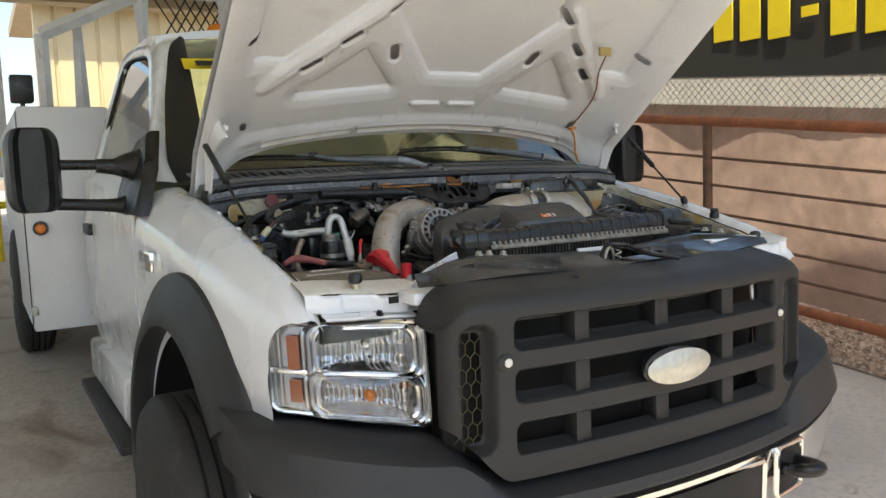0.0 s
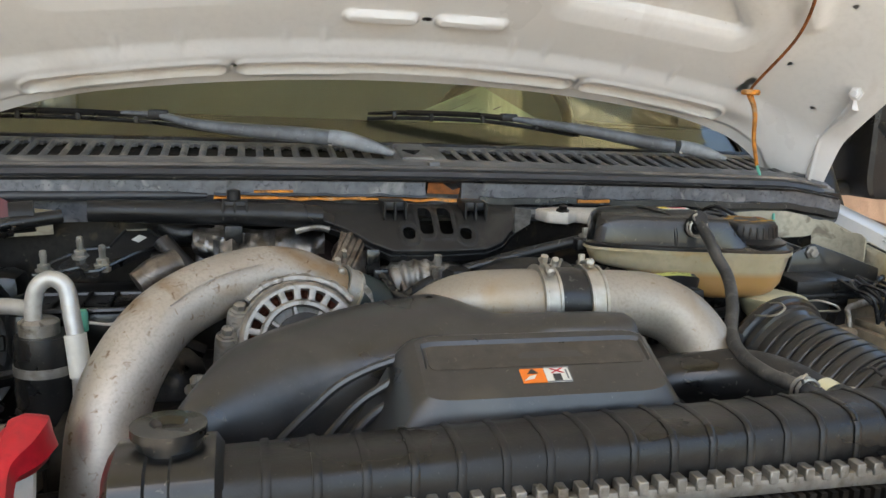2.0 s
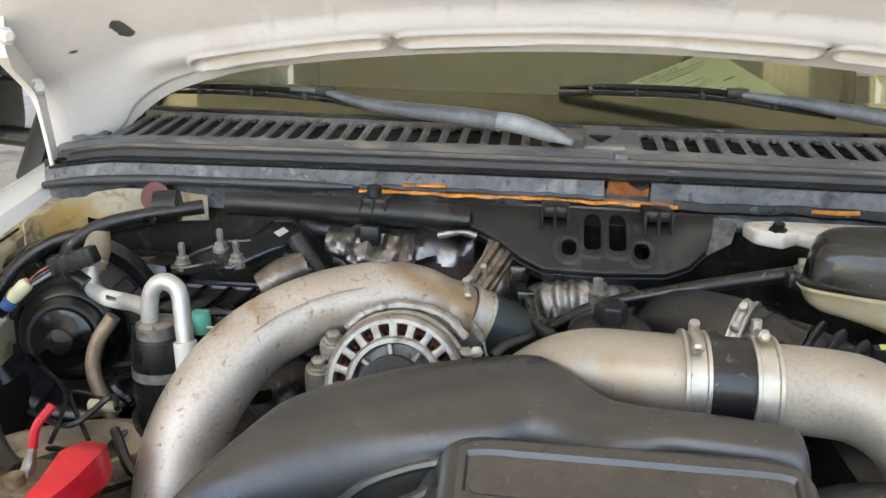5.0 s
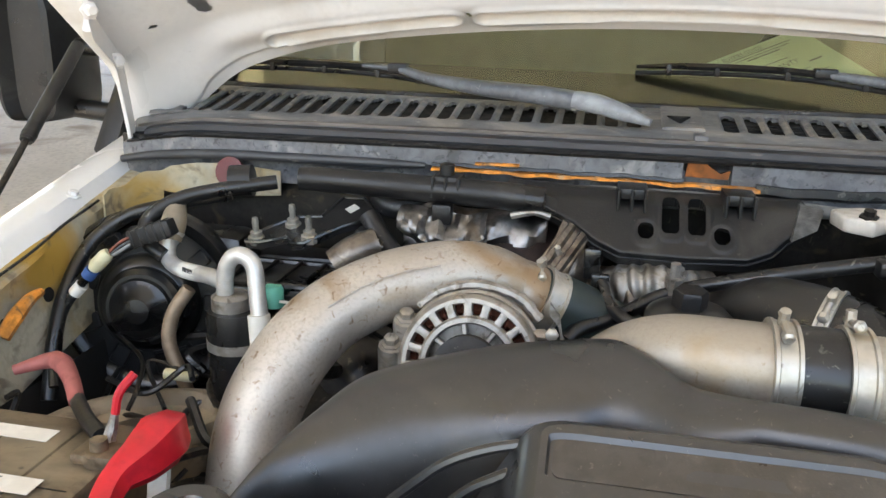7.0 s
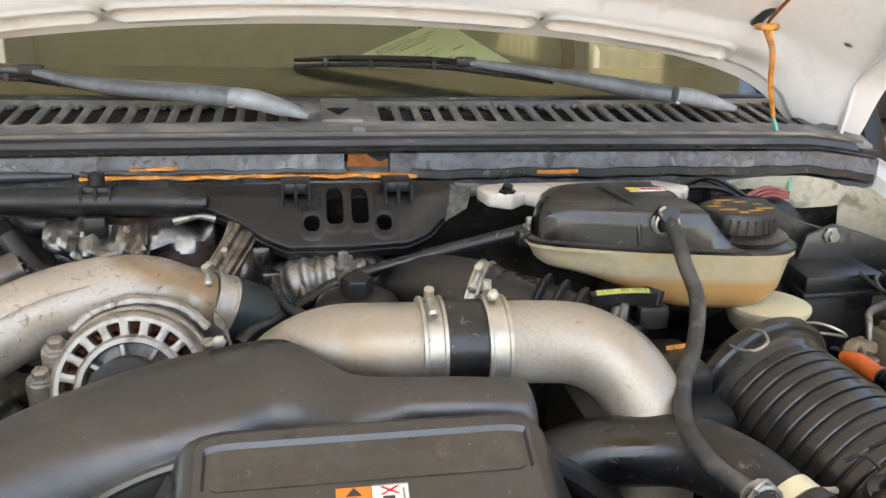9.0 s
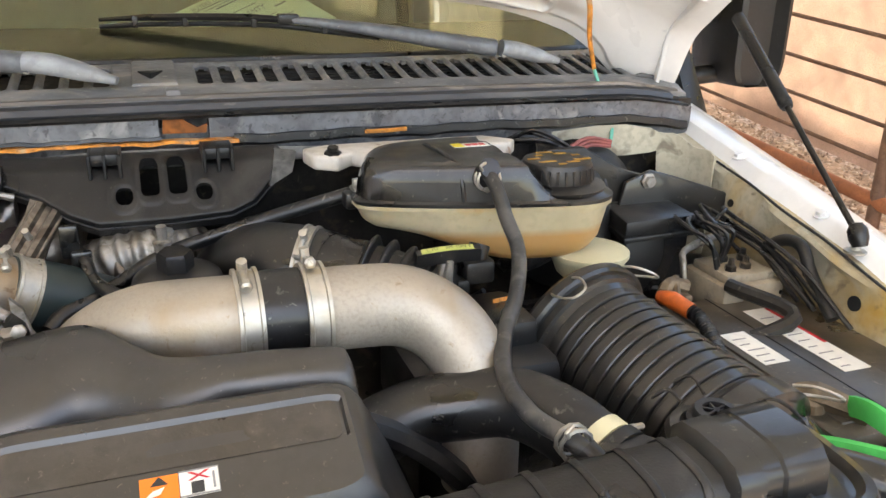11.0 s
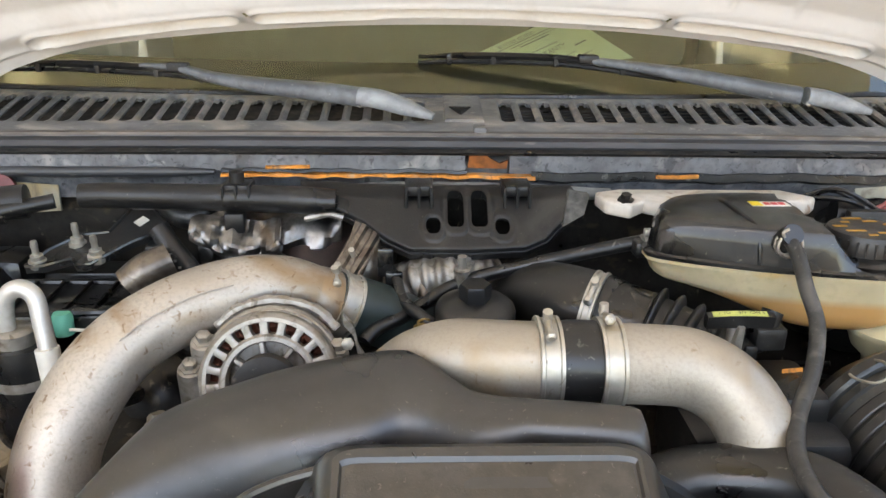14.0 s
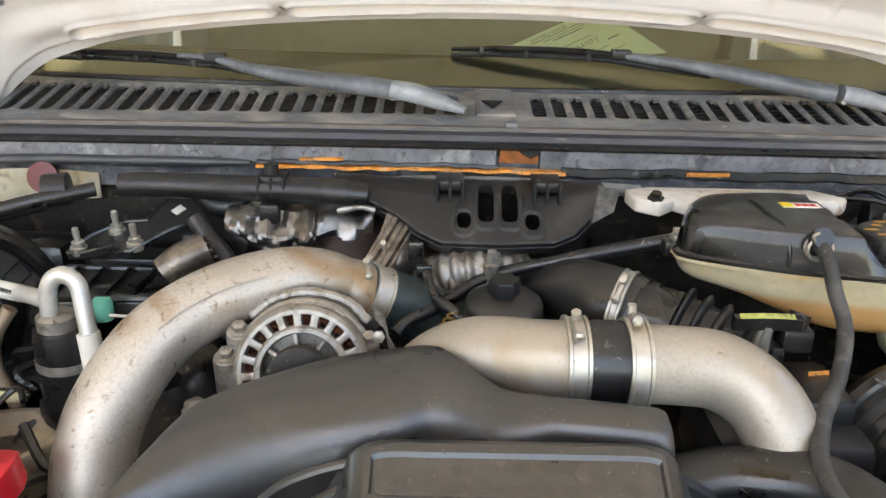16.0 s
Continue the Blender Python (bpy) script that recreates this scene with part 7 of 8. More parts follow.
# painted bracket and firewall pieces
part("painted_bracket", prism([(0.166, 0.985), (0.172, 0.945), (0.200, 0.925), (0.222, 0.948), (0.24, 0.93), (0.30, 0.952), (0.44, 0.945), (0.455, 0.965), (0.42, 1.00), (0.20, 1.0)], 1.333, 1.352, "xy", 0.004), surface("chipped_white_paint", (0.62, 0.58, 0.52), 0.4, var=0.1, scale=12, bump=0.2, stain=(0.40, 0.30, 0.17), amount=0.44, sscale=14, specks=(0.20, 0.09, 0.03), spamount=0.40, spscale=45), truck, "chipped white painted bracket")
part("bracket_bolt", lathe([(0.011, 0), (0.011, 0.003), (0.007, 0.004), (0.007, 0.010)], (0.197, 0.943, 1.352), (0, -0.2, 1), 6), DARKMETAL, truck)
part("heat_shield", solid([[(x, 0.990 + dy + 0.010 * math.sin(40 * x + 60 * z) + 0.006 * math.sin(97 * x - 80 * z), z + 0.004 * math.sin(55 * x)) for z, dy in ((1.20, 0.03), (1.225, 0.022), (1.25, 0.012), (1.27, 0.0), (1.285, -0.006), (1.30, 0.0), (1.31, 0.01), (1.315, 0.03), (1.2, 0.045))] for x in np.linspace(-0.36, -0.17, 40)]), FOIL, truck, "crumpled foil heat shield")
tb = part("turbocharger", join(lathe([(0.0, -0.05), (0.05, -0.045), (0.075, -0.02), (0.078, 0.02), (0.05, 0.04), (0.035, 0.05)], (-0.09, 1.01, 1.165), (0.3, -0.7, 0.6), 28), tube([(-0.105, 0.96, 1.20), (-0.06, 0.935, 1.228), (-0.01, 0.94, 1.236), (0.04, 0.97, 1.22)], lambda t: 0.030 + 0.0035 * math.cos(t * 50), 20, 20)), BURNT, truck, "heat-stained ribbed turbocharger housing")
part("turbo_pipe", tube([(-0.15, 0.955, 1.235), (-0.135, 0.965, 1.255), (-0.125, 0.985, 1.27), (-0.13, 1.01, 1.275)], 0.030, 16, 6), BURNT, truck, "rust-brown exhaust elbow")
part("support_strap", quad_slab((-0.172, 0.905, 1.256), (-0.140, 0.905, 1.252), (-0.112, 0.975, 1.318), (-0.146, 0.975, 1.322), 0.006), BURNT, truck, "heat-stained steel support strap")
part("strap_bolt", lathe([(0.011, 0), (0.011, 0.003), (0.0075, 0.004), (0.0075, 0.014), (0.004, 0.018), (0.004, 0.028)], (-0.150, 0.925, 1.276), (0, -0.6, 0.8), 6), STEEL, truck)
def bracket_z(x, y):
    return 1.262 + 0.35 * (y - 0.955) + 0.10 * (x + 0.559)


for x, y in ((-0.559, 0.958), (-0.517, 0.987), (-0.483, 0.958)):
    part("valve_cover_stud", lathe([(0.012, -0.008), (0.012, 0.002), (0.0085, 0.003), (0.0085, 0.009), (0.0045, 0.010), (0.0045, 0.020), (0.0052, 0.0215), (0.0042, 0.029), (0.002, 0.030)], (x, y, bracket_z(x, y)), (0, -0.12, 1), 8), STEEL, truck, "bright stud with a nut")
BRK = [(-0.572, 0.950), (-0.552, 0.980), (-0.518, 1.004), (-0.481, 1.004), (-0.464, 1.050), (-0.432, 1.046), (-0.404, 1.010), (-0.417, 0.994), (-0.444, 0.980), (-0.466, 0.962), (-0.486, 0.944), (-0.504, 0.944), (-0.514, 0.958), (-0.550, 0.948)]
part("stud_bracket", solid([[(x, y, bracket_z(x, y) + dz) for x, y in BRK] for dz in (-0.010, 0.0)]), PLASTIC, truck, "black stamped bracket carrying the studs")
part("bracket_rim", tube([(x, y, bracket_z(x, y)) for x, y in BRK + BRK[:1]], 0.0028, 6, 1), SATIN, truck)
part("module_label", quad_slab(*[(x, y, bracket_z(x, y) + 0.0015) for x, y in ((-0.452, 1.018), (-0.441, 1.008), (-0.431, 1.020), (-0.442, 1.030))], 0.001), LABEL, truck, "small white label")
part("module_tail", join(box(-0.420, -0.385, 0.955, 0.985, 1.255, 1.285, 0.004), box(-0.405, -0.380, 0.948, 0.960, 1.235, 1.262, 0.003)), PLASTIC, truck, "black plug below the bracket")
# valve cover with its raised rim below the bracket
VC = [(-0.585, 0.885), (-0.44, 0.890), (-0.425, 0.915), (-0.430, 0.985), (-0.590, 0.985), (-0.605, 0.93)]
part("valve_cover", join(prism(VC, 1.150, 1.222, "xy", 0.008), tube([(x, y, 1.222) for x, y in VC + VC[:1]], 0.005, 8, 1), *[tube([(-0.575 + 0.035 * k, 0.892, 1.224), (-0.572 + 0.035 * k, 0.975, 1.226)], 0.0035, 6, 1) for k in range(4)]), SATIN, truck, "oily black valve cover")
part("brown_cover", tube([(-0.430, 0.905, 1.252), (-0.408, 0.915, 1.266), (-0.380, 0.930, 1.276)], [0.020, 0.023, 0.023], 16, 4), BURNT, truck, "dusty brown pipe stub")
part("rubber_cuff", tube([(-0.405, 1.03, 1.318), (-0.385, 1.02, 1.306), (-0.365, 1.02, 1.306), (-0.345, 1.035, 1.318)], 0.018, 16, 6), RUBBER, truck, "black rubber cuff")
part("printed_hose", tube([(-0.405, 0.975, 1.302), (-0.385, 0.96, 1.280), (-0.362, 0.945, 1.258), (-0.345, 0.93, 1.235)], 0.014, 14, 6), RUBBER, truck, "black hose with faint print")
for k in range(6):
    part("print_bar", box(-0.392 + 0.0065 * k, -0.388 + 0.0065 * k, 0.9485 - 0.0052 * k, 0.9500 - 0.0052 * k, 1.2835 - 0.0070 * k, 1.2865 - 0.0070 * k), GREYINK, truck)
rngf = np.random.default_rng(8)
FO = rngf.uniform(-1, 1, (14, 9))
def foil():
    """Crumpled sheet: facets between random heights."""
    rows = []
    for i in range(40):
        x = -0.362 + 0.118 * i / 39
        row = []
        for j in range(24):
            k = j / 23
            fi, fj = i / 39 * 12.99, k * 7.99
            i0, j0, di, dj = int(fi), int(fj), fi % 1, fj % 1
            h = FO[i0, j0] * (1 - di) * (1 - dj) + FO[i0 + 1, j0] * di * (1 - dj) + FO[i0, j0 + 1] * (1 - di) * dj + FO[i0 + 1, j0 + 1] * di * dj
            top = 1.305 + 0.18 * (x + 0.362) + 0.012 * math.sin(30 * x)
            low = 1.285 - 0.75 * min(x + 0.362, 0.066) + 0.5 * max(0.0, x + 0.290)
            row.append((x, 0.985 - 0.030 * math.sin(math.pi * k) + 0.010 * h, low + (top - low) * k))
        rows.append(row)
    return thick(grid(rows), 0.002)


part("heat_shield", foil(), FOIL, truck, "crumpled foil heat shield", angle=12)
tb = part("turbocharger", join(lathe([(0.0, -0.05), (0.05, -0.045), (0.075, -0.02), (0.078, 0.02), (0.05, 0.04), (0.035, 0.05)], (-0.20, 1.01, 1.225), (0.2, -0.8, 0.5), 28), lathe([(0.0, -0.04), (0.06, -0.03), (0.066, 0.02), (0.04, 0.04)], (-0.09, 1.01, 1.165), (0.3, -0.7, 0.6), 28)), surface("maroon_hot_casting", (0.030, 0.017, 0.015), 0.55, metal=0.2, var=0.3, scale=30, bump=0.6), truck, "dark heat-stained turbocharger housing")
part("turbo_elbow", tube([(-0.092, 0.955, 1.225), (-0.060, 0.938, 1.246), (-0.020, 0.940, 1.250), (0.03, 0.965, 1.235)], lambda t: 0.030 + 0.0022 * math.cos(t * 62), 24, 30), ALU, truck, "bright ribbed turbocharger elbow")
part("elbow_bolt", lathe([(0.008, -0.03), (0.008, 0.0), (0.011, 0.001), (0.011, 0.006), (0.006, 0.008), (0.006, 0.024)], (-0.012, 0.905, 1.268), (0, -0.1, 1), 8), ALU, truck)
part("turbo_pipe", tube([(-0.15, 0.955, 1.235), (-0.132, 0.962, 1.258), (-0.122, 0.98, 1.27), (-0.125, 1.01, 1.275)], 0.028, 16, 6), BURNT, truck, "rust-brown exhaust elbow")
def strap_row(k):
    """Across the strap at k from its foot 0 to its head 1, with two pressed ridges."""
    a, b = V3(-0.176, 0.888, 1.276) + k * V3(0.032, 0.064, 0.042), V3(-0.143, 0.888, 1.266) + k * V3(0.032, 0.064, 0.038)
    return [tuple(a + (b - a) * q + V3(0, -0.004, 0.004) * (1 if 0.15 < q < 0.35 or 0.65 < q < 0.85 else 0)) for q in np.linspace(0, 1, 13)]


part("support_strap", thick(grid([strap_row(k) for k in np.linspace(0, 1, 8)]), 0.004), BURNT, truck, "heat-stained ridged steel strap")
part("strap_bolt", lathe([(0.012, 0), (0.012, 0.003), (0.0085, 0.004), (0.0085, 0.013), (0.0045, 0.015), (0.0045, 0.030)], (-0.164, 0.886, 1.268), (0, -0.5, 0.85), 6), ALU, truck)
part("hook_wire", tube([(-0.215, 0.98, 1.315), (-0.185, 0.975, 1.322), (-0.165, 0.975, 1.318)], [0.005, 0.0035, 0.005], 8, 4), ALU, truck)
part("black_bracket", join(box(-0.118, -0.098, 0.905, 0.915, 1.262, 1.300, 0.003), box(-0.108, -0.086, 0.895, 0.905, 1.250, 1.272, 0.003)), SATIN, truck)
part("hose_fitting", join(lathe([(0.009, -0.012), (0.009, 0.006), (0.006, 0.008), (0.006, 0.016)], (-0.098, 0.875, 1.235), (-0.8, -0.4, 0.5), 8), lathe([(0.011, 0), (0.011, 0.006)], (-0.088, 0.872, 1.230), (-0.8, -0.4, 0.5), 6)), ALU, truck)

# engine mass below
part("engine_block", join(box(-0.36, 0.30, 0.62, 1.08, 0.55, 1.08, 0.03), box(-0.52, -0.22, 0.70, 1.06, 0.70, 1.12, 0.03), box(0.05, 0.34, 0.72, 1.06, 0.70, 1.14, 0.03), *[lathe([(0.02, -0.05), (0.045, 0.0), (0.045, 0.05), (0.02, 0.07)], (rngs.uniform(-0.45, 0.3), rngs.uniform(0.68, 1.0), rngs.uniform(1.05, 1.14)), (rngs.uniform(-1, 1), rngs.uniform(-1, 1), 0.6), 12) for _ in range(14)]), DARKMETAL, truck, "oily dark engine block")
# Added black sheet closing the bay; its colour stands in for deep shade.
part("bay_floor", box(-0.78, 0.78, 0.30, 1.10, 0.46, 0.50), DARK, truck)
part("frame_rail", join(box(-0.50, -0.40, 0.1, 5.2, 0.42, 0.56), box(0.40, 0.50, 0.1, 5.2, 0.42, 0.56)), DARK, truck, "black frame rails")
part("front_axle", tube([(-0.85, 0.88, 0.38), (0.85, 0.88, 0.38)], 0.05, 10, 1), DARK, truck)
part("rear_axle", tube([(-1.2, 4.3, G(4.3) + 0.4), (1.2, 4.3, G(4.3) + 0.4)], 0.06, 10, 1), DARK, truck)


# inner fenders
def inner_fender(sign):
    rows = []
    for y in np.linspace(0.37, 1.14, 60):
        tx, tz = interp(y, TOPX) - 0.018, interp(y, TOPZ) - 0.012
        d = 0.006 * math.sin(y * 19) + 0.003 * math.sin(y * 47)
        rows.append([(sign * (tx + 0.012), y, tz - 0.004), (sign * (tx - 0.020 - d), y, tz - 0.012), (sign * (tx - 0.023 - d), y, tz - 0.018), (sign * (tx - 0.020), y, tz - 0.030), (sign * (tx - 0.024), y, tz - 0.085), (sign * (tx - 0.028), y, tz - 0.16)])
    return grid(rows)


def corner_panel(sign):
    """The painted sheet that turns from the fender to the firewall under the cowl end."""
    rows = []
    for k in range(15):
        a = radians(90 * k / 14)
        x = sign * (0.80 - 0.10 * (1 - math.cos(a)) - 0.13 * max(0, (k - 10) / 4))
        y = 0.975 + 0.10 * math.sin(a)
        rows.append([(x, y, z + 0.004 * math.sin(9 * z * 7 + k)) for z in np.linspace(1.14 if k < 9 else 1.292, 1.300 + min(0.0032 * k, 0.035), 7)])
    return grid(rows)


for s in (-1, 1):
    inf = part("inner_fender", inner_fender(s), BAYPAINT, truck, "stained off-white inner fender panel")
    # Black sheet below the painted panel, shade put in as colour.
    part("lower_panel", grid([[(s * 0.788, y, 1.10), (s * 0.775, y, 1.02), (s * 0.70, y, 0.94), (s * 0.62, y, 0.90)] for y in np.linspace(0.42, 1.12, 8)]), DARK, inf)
    part("corner_panel", thick(corner_panel(s), 0.003), BAYPAINT, inf, "stained cream corner panel")
    for k in range(7):
        y = 0.42 + 0.085 * k
        x, z = s * (interp(y, TOPX) - 0.0405), interp(y, TOPZ) - 0.062 - 0.012 * (k % 3)
        # Black disc on the uncut panel, painting the shade inside a hole.
        part("hole", lathe([(0.006 + 0.004 * (k % 2), 0), (0.006 + 0.004 * (k % 2), 0.0016), (0, 0.0016)], (x, y, z), (-s, 0, 0.1), 14), DARK, inf)
    part("seal_edge", tube([(s * (interp(y, TOPX) - 0.036 - 0.002 * math.sin(40 * y)), y, interp(y, TOPZ) - 0.019) for y in np.linspace(0.34, 0.98, 18)], 0.002, 6, 4), RUBBER, inf)
    bsy = 0.565
    part("hood_bumper", join(lathe([(0.017, -0.012), (0.017, 0.004), (0.012, 0.010), (0.016, 0.014), (0.012, 0.022), (0, 0.024)], (s * (interp(bsy, TOPX) - 0.022), bsy, interp(bsy, TOPZ)), (0, 0, 1), 14)), RUBBER, truck, "black rubber hood bumper")
    for y in (0.78, 0.96):
        part("fender_bolt", lathe([(0.011, 0), (0.011, 0.002), (0.007, 0.003), (0.007, 0.008), (0, 0.009)], (s * (interp(y, TOPX) - 0.012), y, interp(y, TOPZ) - 0.006), (-s * 0.3, 0, 1), 6), WHITE, inf)
    foot, top = Vector((s * 0.812, 0.70, 1.262)), Vector((s * 0.845, 1.02, 1.505))
    gs = part("gas_strut", tube([top, top.lerp(foot, 0.45)], 0.0095, 14, 1), PLASTIC, truck, "black gas strut holding the hood")
    part("rod", tube([top.lerp(foot, 0.44), foot], 0.0042, 10, 1), DARKMETAL, gs)
    part("collar", tube([top.lerp(foot, 0.43), top.lerp(foot, 0.46)], [0.0105, 0.008], 12, 1), PLASTIC, gs)
    part("ball_joint", lathe([(0.009, -0.014), (0.0125, -0.004), (0.0125, 0.008), (0.008, 0.016), (0, 0.018)], foot, (s * 0.05, 0.5, 0.9), 14), PLASTIC, gs)
    part("ball_stud", lathe([(0.014, 0), (0.014, 0.003), (0.006, 0.004), (0.006, 0.018)], foot - Vector((0, 0, 0.022)), (0, 0, 1), 8), STEEL, gs)

# hood hinges: a stamped arm from the hood corner down to the cowl end
for pts, nx in ((((-0.800, 0.985, 1.558), (-0.815, 1.015, 1.538), (-0.822, 1.072, 1.486), (-0.822, 1.088, 1.428), (-0.824, 1.103, 1.365), (-0.826, 1.108, 1.335)), -1),
                (((0.780, 1.020, 1.562), (0.795, 1.055, 1.546), (0.800, 1.130, 1.486), (0.800, 1.146, 1.42), (0.800, 1.158, 1.365), (0.802, 1.165, 1.335)), 1)):
    web = [(0.10, 1), (-0.10, 1), (-0.22, 0.93), (-0.16, 0.5), (-0.16, -0.5), (-0.22, -0.93), (-0.10, -1), (0.10, -1), (0.02, -0.6), (0.02, 0.6)]
    hg = part("hood_hinge", tube(pts, [0.036, 0.034, 0.022, 0.0175, 0.017, 0.012], 10, 8, True, web), HOODIN, truck, "white painted stamped steel hood hinge")
    for p in (pts[0], pts[2]):
        part("bolt", lathe([(0.013, 0), (0.013, 0.003), (0.0085, 0.004), (0.0085, 0.011), (0.006, 0.013), (0, 0.013)], (p[0] - nx * 0.004, p[1] - 0.004, p[2] - 0.004), (-nx, -0.6, 0.0), 6), HOODIN, hg)

# headlight panel and tray at both corners
LEDGE = surface("cream_sheet_metal", (0.66, 0.62, 0.54), 0.35, var=0.08, scale=9, bump=0.1, stain=(0.46, 0.40, 0.31), amount=0.42, sscale=14, specks=(0.20, 0.17, 0.13), spamount=0.33, spscale=70)


def stamped(x):
    """How far the pressed face stands forward along the support."""
    return 0.014 * (float(ss(-0.665, -0.645, x)) - float(ss(-0.585, -0.560, x))) + 0.008 * (float(ss(-0.80, -0.785, x)) - float(ss(-0.752, -0.738, x)))


def support_z(x):
    return 1.125 + 0.085 * (-x - 0.69)


for f in ((lambda g: g), mirrored):
    tr_ = part("core_support", f(thick(grid([[(x, 0.286 - stamped(x) * k - 0.004 * w, support_z(x) + dz - 0.006 * stamped(x) / 0.014 * (1 - k)) for dz, k, w in ((0.001, 0, 0), (-0.006, 0.6, 1), (-0.012, 1, 1), (-0.028, 1, 1), (-0.034, 0.7, 1.5), (-0.040, 0.4, 3))] for x in np.linspace(-0.832, -0.548, 72)]), 0.004)), WHITE, truck, "white painted stamped core support")
    part("ledge", f(thick(grid([[(x, y, support_z(x) + dz + 0.0015 * math.sin(31 * x)) for y, dz in ((0.283, 0.0), (0.288, 0.005), (0.320, 0.013), (0.358, 0.022), (0.364, 0.016))] for x in np.linspace(-0.836, -0.530, 26)]), 0.003)), LEDGE, tr_, "cream painted sloping ledge")
    part("flange", f(thick(grid([[(x, y - 0.008 * math.sin(13 * x), support_z(x) + dz) for y, dz in ((0.282, -0.040), (0.268, -0.047), (0.250, -0.049), (0.246, -0.054))] for x in np.linspace(-0.800, -0.562, 20)]), 0.003)), WHITE, tr_)
    # Thin black box on the uncut face paints the dark of a square hole.
    part("square_hole", f(box(-0.632, -0.606, 0.2655, 0.2690, 1.097, 1.113, 0.0)), DARK, tr_)
    part("tab", f(lathe([(0.020, 0), (0.020, 0.003), (0.012, 0.004), (0, 0.004)], (-0.69, 0.262, 1.0785), (0, -0.2, 1), 14)), WHITE, tr_)
    part("bolt", f(lathe([(0.011, 0), (0.011, 0.002), (0.007, 0.003), (0.007, 0.009), (0, 0.010)], (-0.660, 0.262, 1.076), (0, -0.3, 1), 6)), DARKMETAL, tr_)
    part("bolt", f(lathe([(0.010, 0), (0.010, 0.002), (0.006, 0.003), (0.006, 0.008), (0, 0.009)], (-0.560, 0.270, 1.100), (0, -1, 0.3), 6)), DARKMETAL, tr_)
    part("rubber_stop", f(lathe([(0.009, -0.012), (0.016, -0.008), (0.017, 0.006), (0.012, 0.013), (0.0, 0.015)], (-0.700, 0.300, 1.160), (0, 0, 1), 16)), RUBBER, tr_, "black rubber stop")
    part("stop_stem", f(tube([(-0.700, 0.300, 1.120), (-0.700, 0.300, 1.150)], 0.007, 10, 1)), CREAM, tr_)
    part("lamp_top", f(box(-0.80, -0.56, 0.275, 0.300, 1.020, 1.062, 0.004)), PLASTIC, truck)


# batteries
def battery(name, x0, x1, y0, y1, zt, material, label):
    b = thing(name, label, "battery", "truck batteries")
    part("case", box(x0, x1, y0, y1, zt - 0.20, zt - 0.012, 0.006), material, b)
    part("lid", join(box(x0 - 0.002, x1 + 0.002, y0 - 0.002, y1 + 0.002, zt - 0.03, zt - 0.003, 0.006), box(x0 + 0.02, x1 - 0.06, y0 + 0.02, y1 - 0.02, zt - 0.006, zt, 0.003)), material, b)
    return b


bl = battery("battery", -0.795, -0.545, 0.39, 0.645, 1.150, TANCASE, "dusty black battery with red terminal boot and labels")
lab1 = part("label", box(-0.735, -0.580, 0.508, 0.532, 1.1502, 1.1508), LABEL, bl, "long white label")
for k in range(4):
    part("bar", box(-0.725, -0.640 + 0.02 * (k % 2), 0.5115 + 0.005 * k, 0.5135 + 0.005 * k, 1.1506, 1.1511), GREYINK, lab1)
part("label", box(-0.695, -0.622, 0.590, 0.612, 1.1502, 1.1508), LABEL, bl)
part("terminal", join(lathe([(0.016, 0), (0.016, 0.012), (0.009, 0.013), (0.008, 0.024)], (-0.552, 0.575, 1.148), (0, 0, 1), 12), box(-0.575, -0.53, 0.56, 0.592, 1.150, 1.162, 0.004)), surface("corroded_lead", (0.22, 0.165, 0.11), 0.6, metal=0.5, var=0.25, scale=60, bump=0.5, bscale=150), bl, "corroded lead terminal")
part("terminal_boot", tube([(-0.514, 0.634, 1.158), (-0.503, 0.616, 1.166), (-0.496, 0.588, 1.171), (-0.498, 0.560, 1.168), (-0.506, 0.532, 1.163), (-0.504, 0.506, 1.152), (-0.498, 0.484, 1.132)], [0.008, 0.019, 0.024, 0.020, 0.013, 0.012, 0.009], 16, 6, True, [(math.copysign(abs(math.cos(q * math.pi / 8)) ** 0.6, math.cos(q * math.pi / 8)) * (1 + 0.10 * math.sin(2.3 * q)), math.copysign(abs(math.sin(q * math.pi / 8)) ** 0.7, math.sin(q * math.pi / 8)) * (1 + 0.08 * math.cos(1.7 * q))) for q in range(16)]), RED, bl, "crumpled red terminal boot")
part("cable", tube([(-0.484, 0.470, 1.13), (-0.492, 0.455, 1.09), (-0.50, 0.44, 1.0)], 0.009, 10, 6), RUBBER, bl, "black cable")
rp = part("red_clip", join(tube([(-0.530, 0.365, 1.135), (-0.532, 0.363, 1.175)], 0.013, 14, 1)), RED, truck, "red cap on a grey stem")
part("stem", tube([(-0.510, 0.335, 1.08), (-0.525, 0.355, 1.12), (-0.530, 0.363, 1.15)], 0.011, 12, 4), ALU, rp)
part("orange_tab", lathe([(0.040, 0), (0.040, 0.004), (0.0, 0.006)], (-0.640, 0.345, 1.113), (0, -0.5, 1), 24), ORANGE, truck, "orange plastic tab")
br = battery("battery", 0.585, 0.795, 0.475, 0.80, 1.155, BATTERY, "dusty black-brown battery with white labels")
l2 = part("label", box(0.615, 0.650, 0.616, 0.696, 1.1552, 1.1558), LABEL, br, "white label")
l3 = part("label", box(0.690, 0.728, 0.575, 0.745, 1.1552, 1.1558), LABEL, br, "long white label")
part("bar", box(0.723, 0.728, 0.640, 0.743, 1.1556, 1.1562), RED, l3)
for k in range(9):
    part("bar", box(0.695, 0.708 + 0.004 * (k % 3), 0.585 + 0.0165 * k, 0.5868 + 0.0165 * k, 1.1557, 1.1562), GREYINK, l3)
